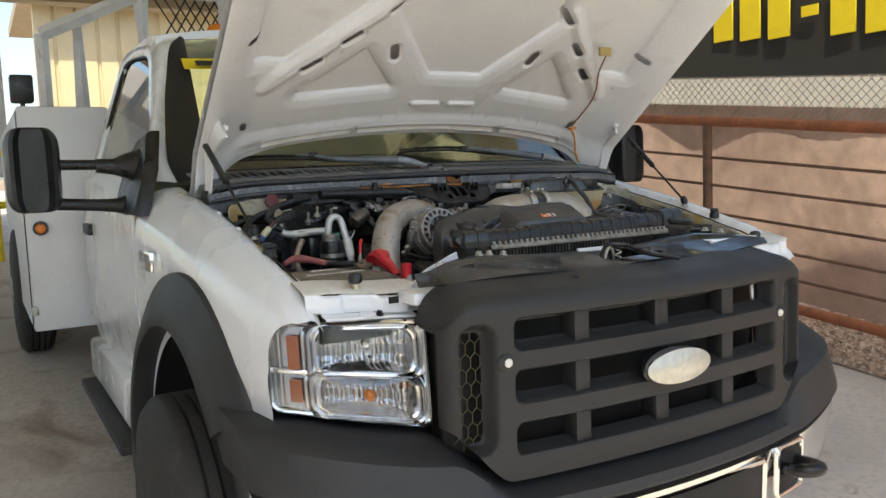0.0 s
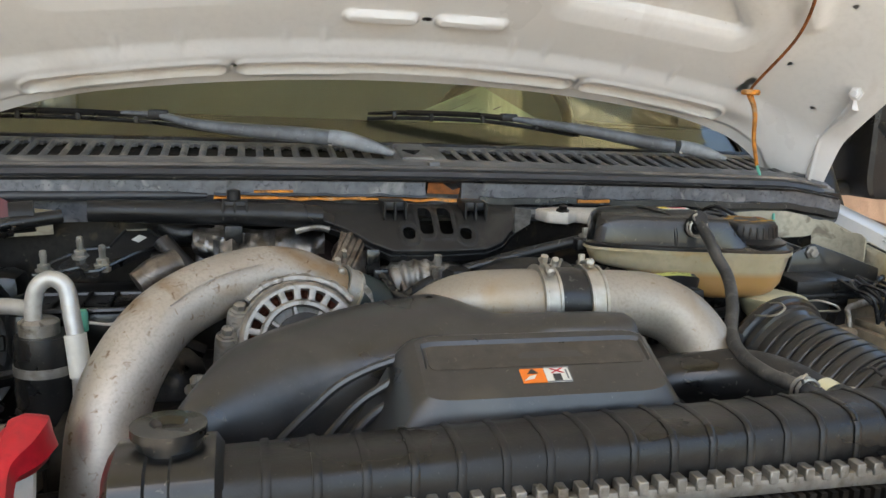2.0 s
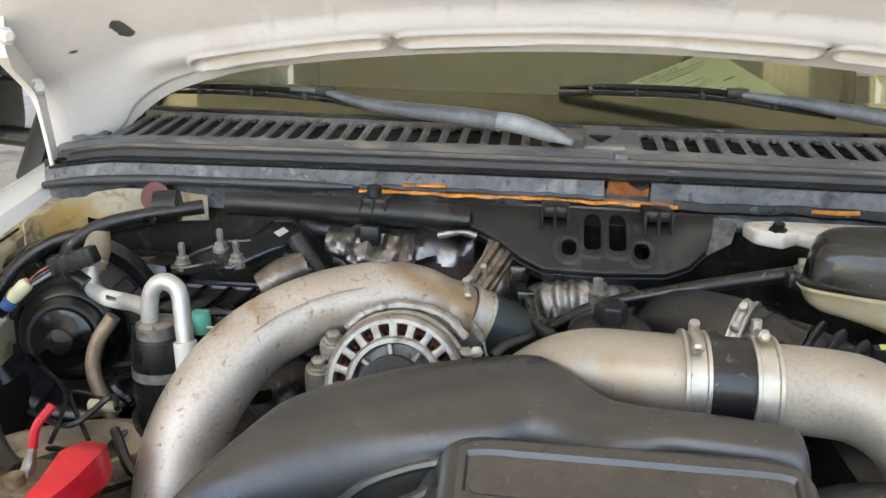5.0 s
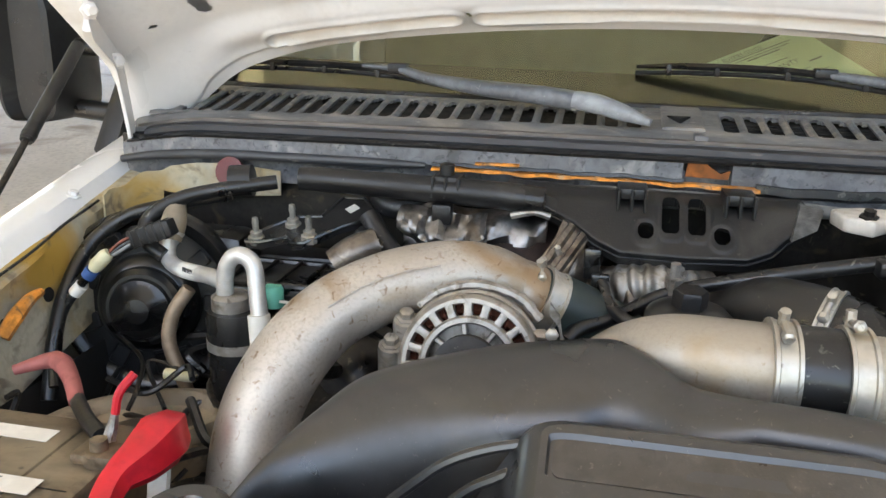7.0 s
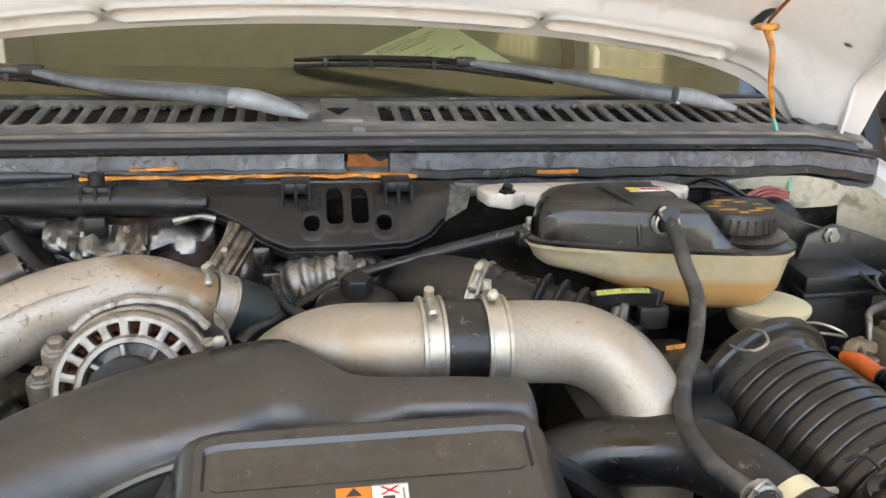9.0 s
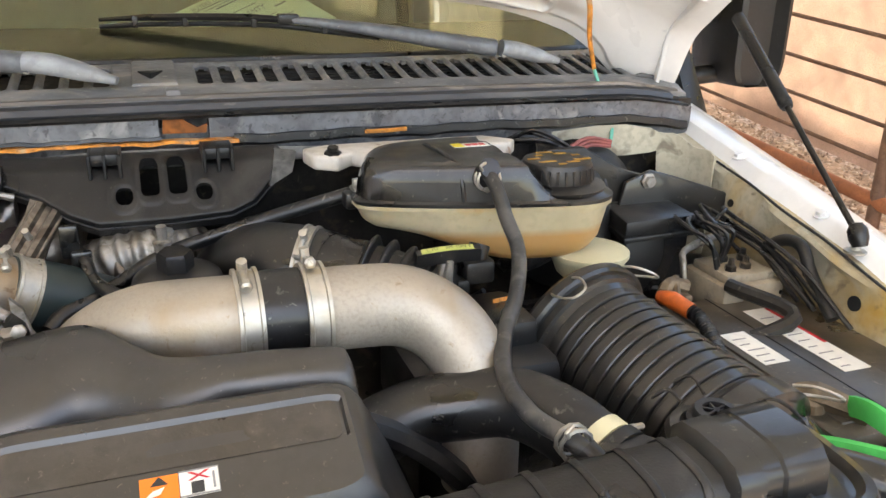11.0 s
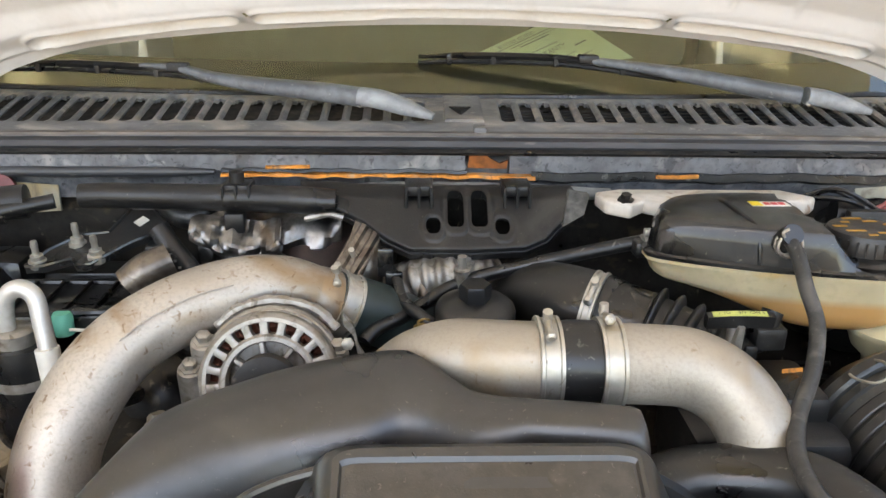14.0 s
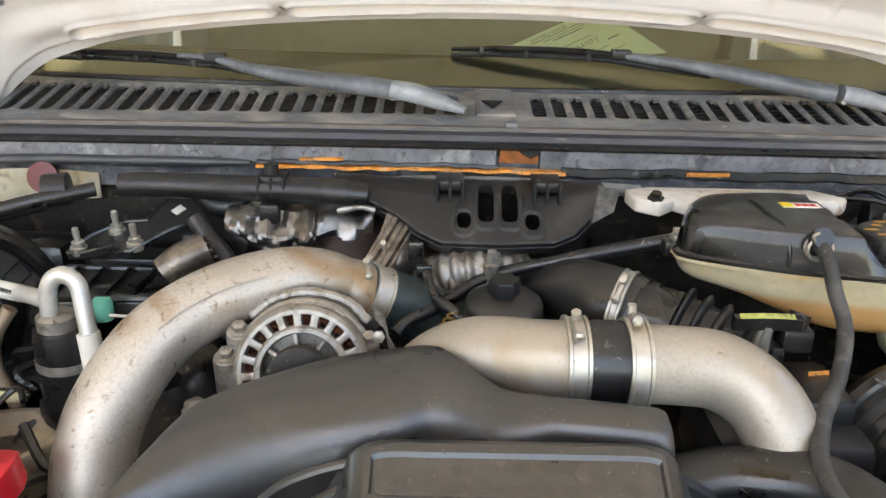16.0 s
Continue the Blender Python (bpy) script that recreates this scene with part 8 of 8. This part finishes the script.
part("lid_seam", box(0.668, 0.6695, 0.49, 0.795, 1.1551, 1.1557), DARK, br)
for k in range(5):
    part("bar", box(0.620, 0.634 + 0.005 * (k % 3), 0.622 + 0.014 * k, 0.624 + 0.014 * k, 1.1557, 1.1562), GREYINK, l2)
for y in (0.455, 0.52):
    part("lid_seam", box(-0.79, -0.55, y, y + 0.0015, 1.1501, 1.1506), DARKMETAL, bl)
part("lid_seam", box(-0.672, -0.6705, 0.395, 0.60, 1.1501, 1.1506), DARKMETAL, bl)
part("terminal", join(lathe([(0.016, 0), (0.016, 0.012), (0.008, 0.024)], (0.600, 0.532, 1.150), (0, 0, 1), 12), tube([(0.588, 0.545, 1.166), (0.602, 0.53, 1.168), (0.620, 0.505, 1.164), (0.632, 0.488, 1.158)], [0.009, 0.014, 0.011, 0.009], 6, 3)), bpy.data.materials["corroded_lead"], br, "corroded lead terminal", True)
part("battery_cable", tube([(0.578, 0.712, 1.187), (0.582, 0.695, 1.182), (0.578, 0.66, 1.168), (0.565, 0.61, 1.145), (0.555, 0.56, 1.11)], lambda t: 0.0085 + 0.0012 * math.cos(t * 260), 10, 24), RUBBER, truck, "black corrugated battery cable")
part("cable_boot", tube([(0.566, 0.758, 1.188), (0.572, 0.738, 1.190), (0.579, 0.710, 1.186)], [0.008, 0.0115, 0.0105], 10, 4), surface("orange_red_rubber", (0.62, 0.12, 0.02), 0.45, var=0.2, scale=40), truck, "orange-red cable boot")
part("fuse_link", join(tube([(0.585, 0.775, 1.182), (0.600, 0.785, 1.190), (0.625, 0.78, 1.185)], 0.009, 6, 3), tube([(0.60, 0.765, 1.18), (0.612, 0.79, 1.196)], 0.005, 8, 1), box(0.595, 0.625, 0.765, 0.790, 1.168, 1.178, 0.003)), bpy.data.materials["corroded_lead"], truck, "corroded brass terminal clamp", True)
fb = part("fuse_box", join(prism([(0.600, 0.968), (0.578, 0.862), (0.694, 0.866), (0.702, 0.962)], 1.229, 1.251, "xy", 0.004), prism([(0.605, 0.962), (0.584, 0.868), (0.689, 0.872), (0.697, 0.956)], 1.14, 1.226, "xy", 0.004)), PLASTIC, truck, "black plastic fuse box")
part("lid_lip", prism([(0.596, 0.972), (0.574, 0.857), (0.698, 0.861), (0.706, 0.966)], 1.222, 1.230, "xy", 0.002), PLASTIC, fb)
part("side_plate", prism([(0.60, 1.20), (0.62, 1.285), (0.66, 1.30), (0.71, 1.285), (0.80, 1.255), (0.80, 1.20)], 0.935, 0.943, "xz", 0.003), SATIN, truck, "black plate beside the fender")
part("plate_bolt", lathe([(0.012, 0), (0.012, 0.003), (0.008, 0.004), (0.008, 0.010)], (0.655, 0.934, 1.285), (0, -1, 0), 6), ALU, truck)
part("fat_hose", tube([(0.50, 1.00, 1.315), (0.54, 0.99, 1.310), (0.565, 0.965, 1.285), (0.575, 0.945, 1.25), (0.575, 0.935, 1.20)], 0.024, 14, 6), PLASTIC, truck, "black elbow hose")
for k in range(4):
    part("wire", tube([(0.44 + 0.01 * k, 1.02, 1.335), (0.50, 1.0 - 0.02 * (k % 2), 1.338 + 0.006 * k), (0.53 + 0.02 * k, 0.985, 1.335 - 0.012 * k), (0.56 + 0.035 * ((k * 7) % 3), 0.96, 1.30 - 0.01 * k), (0.56 + 0.03 * k, 0.93, 1.23)], 0.0034, 6, 6), RUBBER, truck)
part("brake_booster", lathe([(0.06, -0.02), (0.115, 0.0), (0.12, 0.03), (0.10, 0.06), (0.05, 0.08)], (0.60, 1.08, 1.20), (0, -1, 0.1), 28), PLASTIC, truck, "black brake booster")
bb = part("brake_block", join(box(0.680, 0.780, 0.772, 0.867, 1.12, 1.178, 0.005), box(0.690, 0.770, 0.782, 0.857, 1.176, 1.190, 0.004)), DUSTY, truck, "dusty cast valve block with steel lines")
for dx, dy in ((0.708, 0.80), (0.735, 0.803), (0.722, 0.835), (0.752, 0.83)):
    part("fitting", lathe([(0.008, 0), (0.008, 0.012), (0.005, 0.014), (0.004, 0.022)], (dx, dy, 1.185), (0, 0, 1), 6), DARKMETAL, bb)
rng_b = random.Random(21)
for k in range(6):
    j = rng_b.uniform
    part("brake_line", tube([(0.685 + 0.010 * k, 0.80 + 0.009 * k, 1.195), (0.675 + 0.010 * k + j(-0.01, 0.01), 0.80 + 0.006 * k, 1.222 + j(0, 0.02)), (0.650 + 0.012 * k + j(-0.02, 0.02), 0.825 + 0.006 * k, 1.236 + j(0, 0.02)), (0.655 + 0.018 * k, 0.87 + j(-0.02, 0.02), 1.236 + j(0, 0.02)), (0.70 + 0.012 * k, 0.90 + j(-0.03, 0.02), 1.225 + j(0, 0.02)), (0.76, 0.89 - 0.03 * k, 1.20 + j(0, 0.02)), (0.775, 0.80 - 0.03 * k, 1.16)], 0.0032, 6, 6), RUBBER, truck, "thin black brake line")
part("sheathed_line", tube([(0.640, 0.80, 1.15), (0.640, 0.812, 1.20), (0.650, 0.828, 1.213), (0.69, 0.850, 1.214), (0.74, 0.872, 1.213), (0.772, 0.89, 1.205)], [0.0045, 0.0045, 0.0045, 0.006, 0.006, 0.0045], 10, 6), ALU, truck, "grey sheathed line")
part("wire_loom", tube([(0.60, 0.95, 1.25), (0.66, 0.93, 1.24), (0.72, 0.90, 1.235), (0.765, 0.86, 1.225), (0.785, 0.80, 1.20), (0.78, 0.72, 1.16)], 0.0045, 10, 8), RUBBER, truck, "black wire loom")
part("side_bracket", prism([(0.50, 1.25), (0.70, 1.24), (0.72, 1.27), (0.62, 1.30), (0.56, 1.335), (0.50, 1.335)], 0.955, 0.97, "xz", 0.004), PLASTIC, truck)
part("washer_hose", tube([(0.785, 0.83, 1.20), (0.79, 0.80, 1.225), (0.785, 0.76, 1.23), (0.78, 0.73, 1.20), (0.775, 0.68, 1.16)], 0.0085, 10, 6), PLASTIC, truck)
part("washer_bottle", join(box(0.62, 0.74, 0.30, 0.415, 1.05, 1.135, 0.02), box(0.50, 0.60, 0.30, 0.40, 1.04, 1.12, 0.02)), CREAM, truck, "milky washer bottle")
cl = thing("green_cloth", "bright green cloth strips lying by the battery", "cloth")
for q in ([(0.528, 0.452, 1.172), (0.545, 0.440, 1.172), (0.575, 0.415, 1.170), (0.60, 0.39, 1.165)], [(0.610, 0.492, 1.175), (0.600, 0.465, 1.186), (0.605, 0.44, 1.182), (0.62, 0.41, 1.172)]):
    part("strip", tube(q, 0.010, 8, 6, True, [(0.35, 1), (-0.35, 1), (-0.5, 0), (-0.35, -1), (0.35, -1), (0.5, 0)]), CLOTH, cl)

# passenger side: receiver drier, air-conditioning pipes, blower, harness
dr = part("receiver_drier", lathe([(0.030, -0.25), (0.036, -0.24), (0.036, -0.012), (0.034, 0.0), (0.0, 0.0)], (-0.535, 0.836, 1.208), (0, 0, 1), 28), PLASTIC, truck, "black receiver drier cylinder")
part("head", lathe([(0.024, 0.0), (0.024, 0.016), (0.019, 0.020), (0.0, 0.020)], (-0.540, 0.836, 1.208), (0, 0, 1), 24), ALU, dr, "aluminium head")
part("band", lathe([(0.037, -0.006), (0.037, 0.006)], (-0.535, 0.836, 1.165), (0, 0, 1), 28), ALU, dr)
ACM = surface("air_con_pipe", (0.62, 0.61, 0.58), 0.42, metal=0.6, var=0.10, scale=20, stain=(0.42, 0.36, 0.28), amount=0.42, sscale=18)
part("air_con_pipe", tube([(-0.545, 0.832, 1.20), (-0.545, 0.832, 1.245), (-0.538, 0.832, 1.270), (-0.522, 0.832, 1.279), (-0.506, 0.830, 1.268), (-0.499, 0.822, 1.235), (-0.492, 0.812, 1.195), (-0.488, 0.805, 1.15), (-0.487, 0.80, 1.05)], 0.0105, 14, 8), ACM, truck, "bright aluminium air-conditioning pipe")
bcl = part("barcode_label", tube([(-0.632, 0.889, 1.2322), (-0.615, 0.880, 1.2335), (-0.598, 0.871, 1.2355)], 0.0111, 14, 4, False), LABEL, truck, "white barcode label")
for k in range(7):
    part("bar", box(-0.624 + 0.0028 * k, -0.6228 + 0.0028 * k + 0.0004 * (k % 2), 0.8735 - 0.0014 * k - 0.0015, 0.8735 - 0.0014 * k, 1.236, 1.242), INK, bcl)
part("pipe_sleeve", tube([(-0.4945, 0.814, 1.212), (-0.488, 0.806, 1.16)], 0.0135, 14, 2), LABEL, truck, "white sleeve")
part("air_con_pipe", tube([(-0.66, 0.925, 1.275), (-0.668, 0.915, 1.255), (-0.660, 0.905, 1.237), (-0.63, 0.888, 1.232), (-0.58, 0.860, 1.238), (-0.548, 0.840, 1.238)], [0.014, 0.012, 0.0105, 0.0105, 0.0105, 0.0105], 14, 8), ACM, truck, "bright aluminium air-conditioning pipe")
part("air_con_pipe", tube([(-0.615, 0.87, 1.215), (-0.635, 0.86, 1.18), (-0.64, 0.855, 1.14), (-0.62, 0.85, 1.09), (-0.61, 0.85, 1.04)], 0.0095, 12, 8), surface("brown_pipe", (0.36, 0.27, 0.19), 0.5, metal=0.6, var=0.15, scale=30), truck)
part("pipe_fitting", tube([(-0.668, 0.945, 1.305), (-0.664, 0.93, 1.285), (-0.665, 0.918, 1.262)], [0.014, 0.017, 0.015], 14, 4), DUSTY, truck)
part("fitting", tube([(-0.60, 0.84, 1.105), (-0.640, 0.84, 1.105)], 0.0075, 10, 1), CREAM, truck)
part("pressure_cap", lathe([(0.0125, -0.014), (0.0125, 0.010), (0.010, 0.014), (0, 0.014)], (-0.503, 0.880, 1.212), (0, 0, 1), 16), TEAL, truck, "pale green service cap")
part("tag_wire", tube([(-0.485, 0.855, 1.215), (-0.455, 0.87, 1.21), (-0.43, 0.90, 1.23)], 0.002, 6, 6), LABEL, truck)
bw = part("blower_motor", lathe([(0.112, -0.03), (0.112, 0.0), (0.106, 0.008), (0.098, 0.006), (0.092, -0.002), (0.060, -0.002), (0.058, 0.018), (0.052, 0.026), (0.047, 0.028), (0.046, 0.040), (0.040, 0.046), (0.036, 0.046), (0.034, 0.054), (0.016, 0.062), (0.014, 0.066), (0.0, 0.067)], (-0.740, 0.950, 1.153), (0.25, -1, 0.14), 48), SATIN, truck, "round black blower motor with cooling slots")
for k in range(9):
    a = radians(40 * k)
    part("slot", moved(box(0.064, 0.090, -0.010, 0.010, -0.002, 0.006, 0.002, 1), Matrix.Translation((-0.740, 0.950, 1.153)) @ Vector((0.25, -1, 0.14)).to_track_quat("Z", "Y").to_matrix().to_4x4() @ Matrix.Rotation(a, 4, "Z")), PLASTIC, bw)
shift(bw, fit=lambda x, y, z: (-0.722 + (x + 0.740) * 1.2, 0.950 + (y - 0.950) * 1.05, 1.157 + (z - 1.153) * 1.2))
part("heater_box", join(box(-0.80, -0.60, 0.995, 1.07, 1.0, 1.25, 0.02), box(-0.60, -0.40, 1.03, 1.09, 1.0, 1.22, 0.02)), SATIN, truck, "black plastic heater box")
lv, lf = lathe([(0.112, -0.06), (0.118, -0.010), (0.120, 0.0), (0.117, 0.005), (0.105, 0.005), (0.099, 0.001), (0.092, -0.012), (0.060, -0.022), (0.0, -0.024)], n=48)
part("dusty_lid", ([(p[0] - 0.640, p[1] * 0.62 + 0.765 + 0.16 * p[0], p[2] + 1.080 + 0.10 * p[0]) for p in lv], lf), DUSTY, truck, "dust-covered oval lid")
lv, lf = lathe([(0.074, -0.0185), (0.060, -0.0205), (0.0, -0.0225)], n=32)
part("worn_centre", ([(p[0] - 0.615, p[1] * 0.55 + 0.772 + 0.16 * p[0], p[2] + 1.084 + 0.10 * p[0]) for p in lv], lf), BATTERY, truck)
part("harness", tube([(-0.54, 0.99, 1.335), (-0.61, 0.96, 1.326), (-0.665, 0.94, 1.312), (-0.700, 0.925, 1.285), (-0.690, 0.905, 1.262), (-0.665, 0.90, 1.245)], 0.010, 12, 8), RUBBER, truck, "taped wire harness")
part("harness", tube([(-0.60, 0.975, 1.318), (-0.68, 0.95, 1.302), (-0.735, 0.935, 1.286), (-0.775, 0.905, 1.252), (-0.785, 0.86, 1.205), (-0.782, 0.82, 1.15), (-0.77, 0.78, 1.08)], 0.0095, 12, 8), RUBBER, truck, "taped wire harness")
part("harness", tube([(-0.665, 0.90, 1.280), (-0.70, 0.88, 1.262), (-0.745, 0.87, 1.235), (-0.775, 0.86, 1.205), (-0.785, 0.82, 1.15), (-0.76, 0.78, 1.10)], 0.006, 8, 8), RUBBER, truck)
part("plug_block", moved(box(-0.032, 0.032, -0.010, 0.010, -0.011, 0.011, 0.003), Matrix.Translation((-0.664, 0.875, 1.284)) @ Matrix.Rotation(radians(-20), 4, "Y")), PLASTIC, truck, "black harness plug")
for k in range(5):
    part("plug_rib", moved(box(-0.028 + 0.012 * k, -0.024 + 0.012 * k, -0.0112, 0.0112, -0.0122, 0.0122, 0.001, 1), Matrix.Translation((-0.664, 0.875, 1.284)) @ Matrix.Rotation(radians(-20), 4, "Y")), SATIN, truck)
for dz, mat in ((0.0, RUBBER), (0.005, COPPER), (-0.004, GREYINK)):
    part("plug_wire", tube([(-0.690, 0.868, 1.274 + dz), (-0.708, 0.862, 1.262 + dz), (-0.724, 0.857, 1.249)], 0.0028, 6, 5), mat, truck)
part("harness_sleeve", tube([(-0.605, 0.984, 1.333), (-0.575, 0.99, 1.335)], 0.022, 14, 2), PLASTIC, truck)
part("connector", tube([(-0.740, 0.854, 1.234), (-0.736, 0.855, 1.239), (-0.721, 0.857, 1.254), (-0.717, 0.858, 1.258)], [0.007, 0.0095, 0.0095, 0.007], 12, 1), CREAM, truck, "cream plug connector")
part("connector", tube([(-0.748, 0.853, 1.224), (-0.740, 0.854, 1.234)], 0.0092, 12, 1), surface("blue_plastic", (0.04, 0.10, 0.28), 0.5), truck, "blue plug ring")
part("connector", tube([(-0.768, 0.850, 1.200), (-0.757, 0.852, 1.212)], 0.0085, 12, 1), LABEL, truck, "white plug connector")
part("harness", tube([(-0.717, 0.858, 1.258), (-0.748, 0.853, 1.224), (-0.768, 0.850, 1.200), (-0.785, 0.84, 1.165), (-0.78, 0.81, 1.10)], 0.006, 10, 6), RUBBER, truck)
part("cable_sleeve", tube([(-0.735, 0.690, 1.168), (-0.705, 0.708, 1.175), (-0.685, 0.705, 1.176), (-0.655, 0.68, 1.170), (-0.628, 0.650, 1.162)], [0.006, 0.0095, 0.0115, 0.009, 0.0085], 9, 6), PINK, truck, "faded red cable sleeve")
part("battery_cable", tube([(-0.632, 0.655, 1.163), (-0.60, 0.625, 1.160), (-0.566, 0.598, 1.160)], 0.0085, 10, 6), RUBBER, truck)
part("red_wire", tube([(-0.536, 0.618, 1.222), (-0.546, 0.605, 1.206), (-0.549, 0.600, 1.186)], 0.0045, 8, 6), RED, truck, "red wire to the battery")
part("wire_end", tube([(-0.549, 0.600, 1.188), (-0.552, 0.597, 1.172), (-0.553, 0.590, 1.160)], [0.0035, 0.006, 0.007], 8, 4), ALU, truck)
part("pipe_tag", solid([[(x, y, z) for x in (-0.515, -0.495)] + [(x + 0.002, y + 0.004, z) for x in (-0.495, -0.515)] for y, z in ((0.585, 1.10), (0.590, 1.12), (0.596, 1.142), (0.600, 1.152))]), LABEL, truck, "curled pale tag")
part("red_bottle_cap", lathe([(0.020, 0), (0.022, 0.004), (0.022, 0.012), (0.0, 0.014)], (-0.640, 1.062, 1.328), (0, -1, 0.3), 20), surface("dark_red", (0.13, 0.014, 0.012), 0.4), truck, "dark red round cap")
part("orange_clip", tube([(-0.793, 0.745, 1.178), (-0.788, 0.765, 1.198), (-0.786, 0.790, 1.212), (-0.786, 0.812, 1.214)], [0.009, 0.010, 0.008, 0.005], 8, 4), ORANGE, truck, "faded orange clip")
rng2 = random.Random(11)
for k in range(26):
    x, y, z = rng2.uniform(-0.74, -0.42), rng2.uniform(0.66, 0.98), rng2.uniform(1.03, 1.11)
    pts = [(x, y, z)]
    for _ in range(3):
        x, y, z = x + rng2.uniform(-0.10, 0.10), y + rng2.uniform(-0.08, 0.08), min(1.125, z + rng2.uniform(-0.06, 0.05))
        pts.append((max(-0.76, min(-0.42, x)), max(0.66, min(0.98, y)), z))
    part("wire", tube(pts, rng2.choice((0.003, 0.004, 0.006)), 6, 6), rng2.choice((RUBBER, RUBBER, PLASTIC, DARKMETAL)), truck)
for k in range(30):
    x, y, z = rng2.uniform(-0.36, 0.74), rng2.uniform(0.66, 1.02), rng2.uniform(1.06, 1.17)
    pts = [(x, y, z)]
    for _ in range(3):
        x, y, z = x + rng2.uniform(-0.12, 0.12), max(0.66, min(1.03, y + rng2.uniform(-0.10, 0.10))), min(1.18, z + rng2.uniform(-0.05, 0.05))
        pts.append((max(-0.4, min(0.76, x)), y, z))
    part("hose", tube(pts, rng2.choice((0.004, 0.006, 0.010)), 8, 6), rng2.choice((RUBBER, PLASTIC, DARKMETAL)), truck)
part("oil_line", tube([(-0.11, 0.93, 1.27), (-0.095, 0.90, 1.262), (-0.085, 0.87, 1.245), (-0.055, 0.84, 1.232), (-0.03, 0.83, 1.215)], 0.008, 10, 6), RUBBER, truck)
part("loom", tube([(-0.42, 0.66, 1.09), (-0.36, 0.70, 1.11), (-0.30, 0.72, 1.115), (-0.27, 0.70, 1.10)], lambda t: 0.011 + 0.0015 * math.cos(t * 150), 10, 30), RUBBER, truck, "corrugated wire loom")
for p in ((-0.338, 0.72, 1.175), (-0.345, 0.73, 1.16)):
    part("idler_bolt", lathe([(0.010, 0), (0.010, 0.006), (0.006, 0.018)], p, (-0.5, -0.6, 0.4), 6), STEEL, truck)

# hood cord, latch wire, tie
cord = part("release_cord", tube([(0.54, 0.80, 1.80), (0.57, 0.88, 1.745), (0.60, 0.93, 1.69), (0.625, 1.0, 1.64), (0.630, 1.10, 1.575), (0.632, 1.125, 1.555)], 0.003, 6, 6), RUST, truck, "brown cord along the hood panel")
part("orange_strap", tube([(0.625, 1.115, 1.556), (0.64, 1.112, 1.52), (0.648, 1.118, 1.47), (0.662, 1.12, 1.42)], [0.006, 0.0045, 0.004, 0.0035], 8, 6), ORANGE, truck, "orange strap hanging from the hood")
part("strap_knot", box(0.605, 0.636, 1.092, 1.113, 1.550, 1.560, 0.004), ORANGE, truck)
part("green_cord", tube([(0.662, 1.12, 1.42), (0.675, 1.11, 1.38), (0.678, 1.08, 1.34), (0.66, 1.05, 1.31)], 0.003, 6, 6), TEAL, truck)
part("thin_wires", join(*[tube([(0.66, 1.05, 1.31 + 0.004 * k), (0.60, 1.02, 1.32 + 0.006 * k), (0.54, 0.99, 1.30 + 0.01 * k)], 0.003, 6, 6) for k in range(3)]), PINK, truck)
part("tape_patch", box(0.50, 0.55, 0.79, 0.80, 1.79, 1.82), surface("masking_tape", (0.42, 0.30, 0.10), 0.7), hood)

# paper behind the windshield
sheet = thing("window_form", "pale green printed form lying behind the windshield", "paper")


def on_glass(u, v, inset=0.012):
    p = windshield_at(u, v)
    return (p[0], p[1] + inset * 0.7, p[2] - inset * 0.7)


part("page", quad_slab(on_glass(0.04, 0.13), on_glass(0.13, 0.082), on_glass(0.37, 0.12), on_glass(0.235, 0.236), 0.0012), PAPER, sheet)
part("page", quad_slab(on_glass(0.07, 0.105, 0.017), on_glass(0.20, 0.075, 0.017), on_glass(0.335, 0.10, 0.017), on_glass(0.20, 0.15, 0.017), 0.0012), PAPER, sheet)
pg_o = Vector(on_glass(0.04, 0.13, 0.0095))
pg_x = (Vector(on_glass(0.235, 0.236, 0.0095)) - pg_o).normalized()
pg_z = pg_x.cross(Vector(on_glass(0.04, 0.236, 0.0095)) - pg_o).normalized()
pg_y = pg_z.cross(pg_x)


def on_page(a, b):
    return pg_o + a * pg_x + b * pg_y


for word, a, b, size in (("BUYERS GUIDE", 0.034, -0.0135, 0.0105), ("WARRANTY", 0.062, -0.062, 0.0135)):
    tx = bpy.data.curves.new("heading", "FONT")
    tx.body, tx.size = word, size
    tx.materials.append(GREYINK)
    txo = new("heading", tx)
    txo.matrix_world = Matrix.Translation(on_page(a, b)) @ Matrix((pg_x, pg_y, pg_z)).transposed().to_4x4()
    txo.parent = sheet
for a0, a1, b, h in ((0.030, 0.150, -0.0165, 0.0012), (0.050, 0.145, -0.0215, 0.0009), (0.068, 0.125, -0.027, 0.0018), (0.075, 0.128, -0.046, 0.0010), (0.150, 0.172, -0.068, 0.0026), (0.120, 0.145, -0.078, 0.0010), (0.150, 0.170, -0.090, 0.0012)):
    part("bar", quad_slab(on_page(a0, b), on_page(a1, b), on_page(a1, b + h), on_page(a0, b + h), 0.0006), GREYINK, sheet)
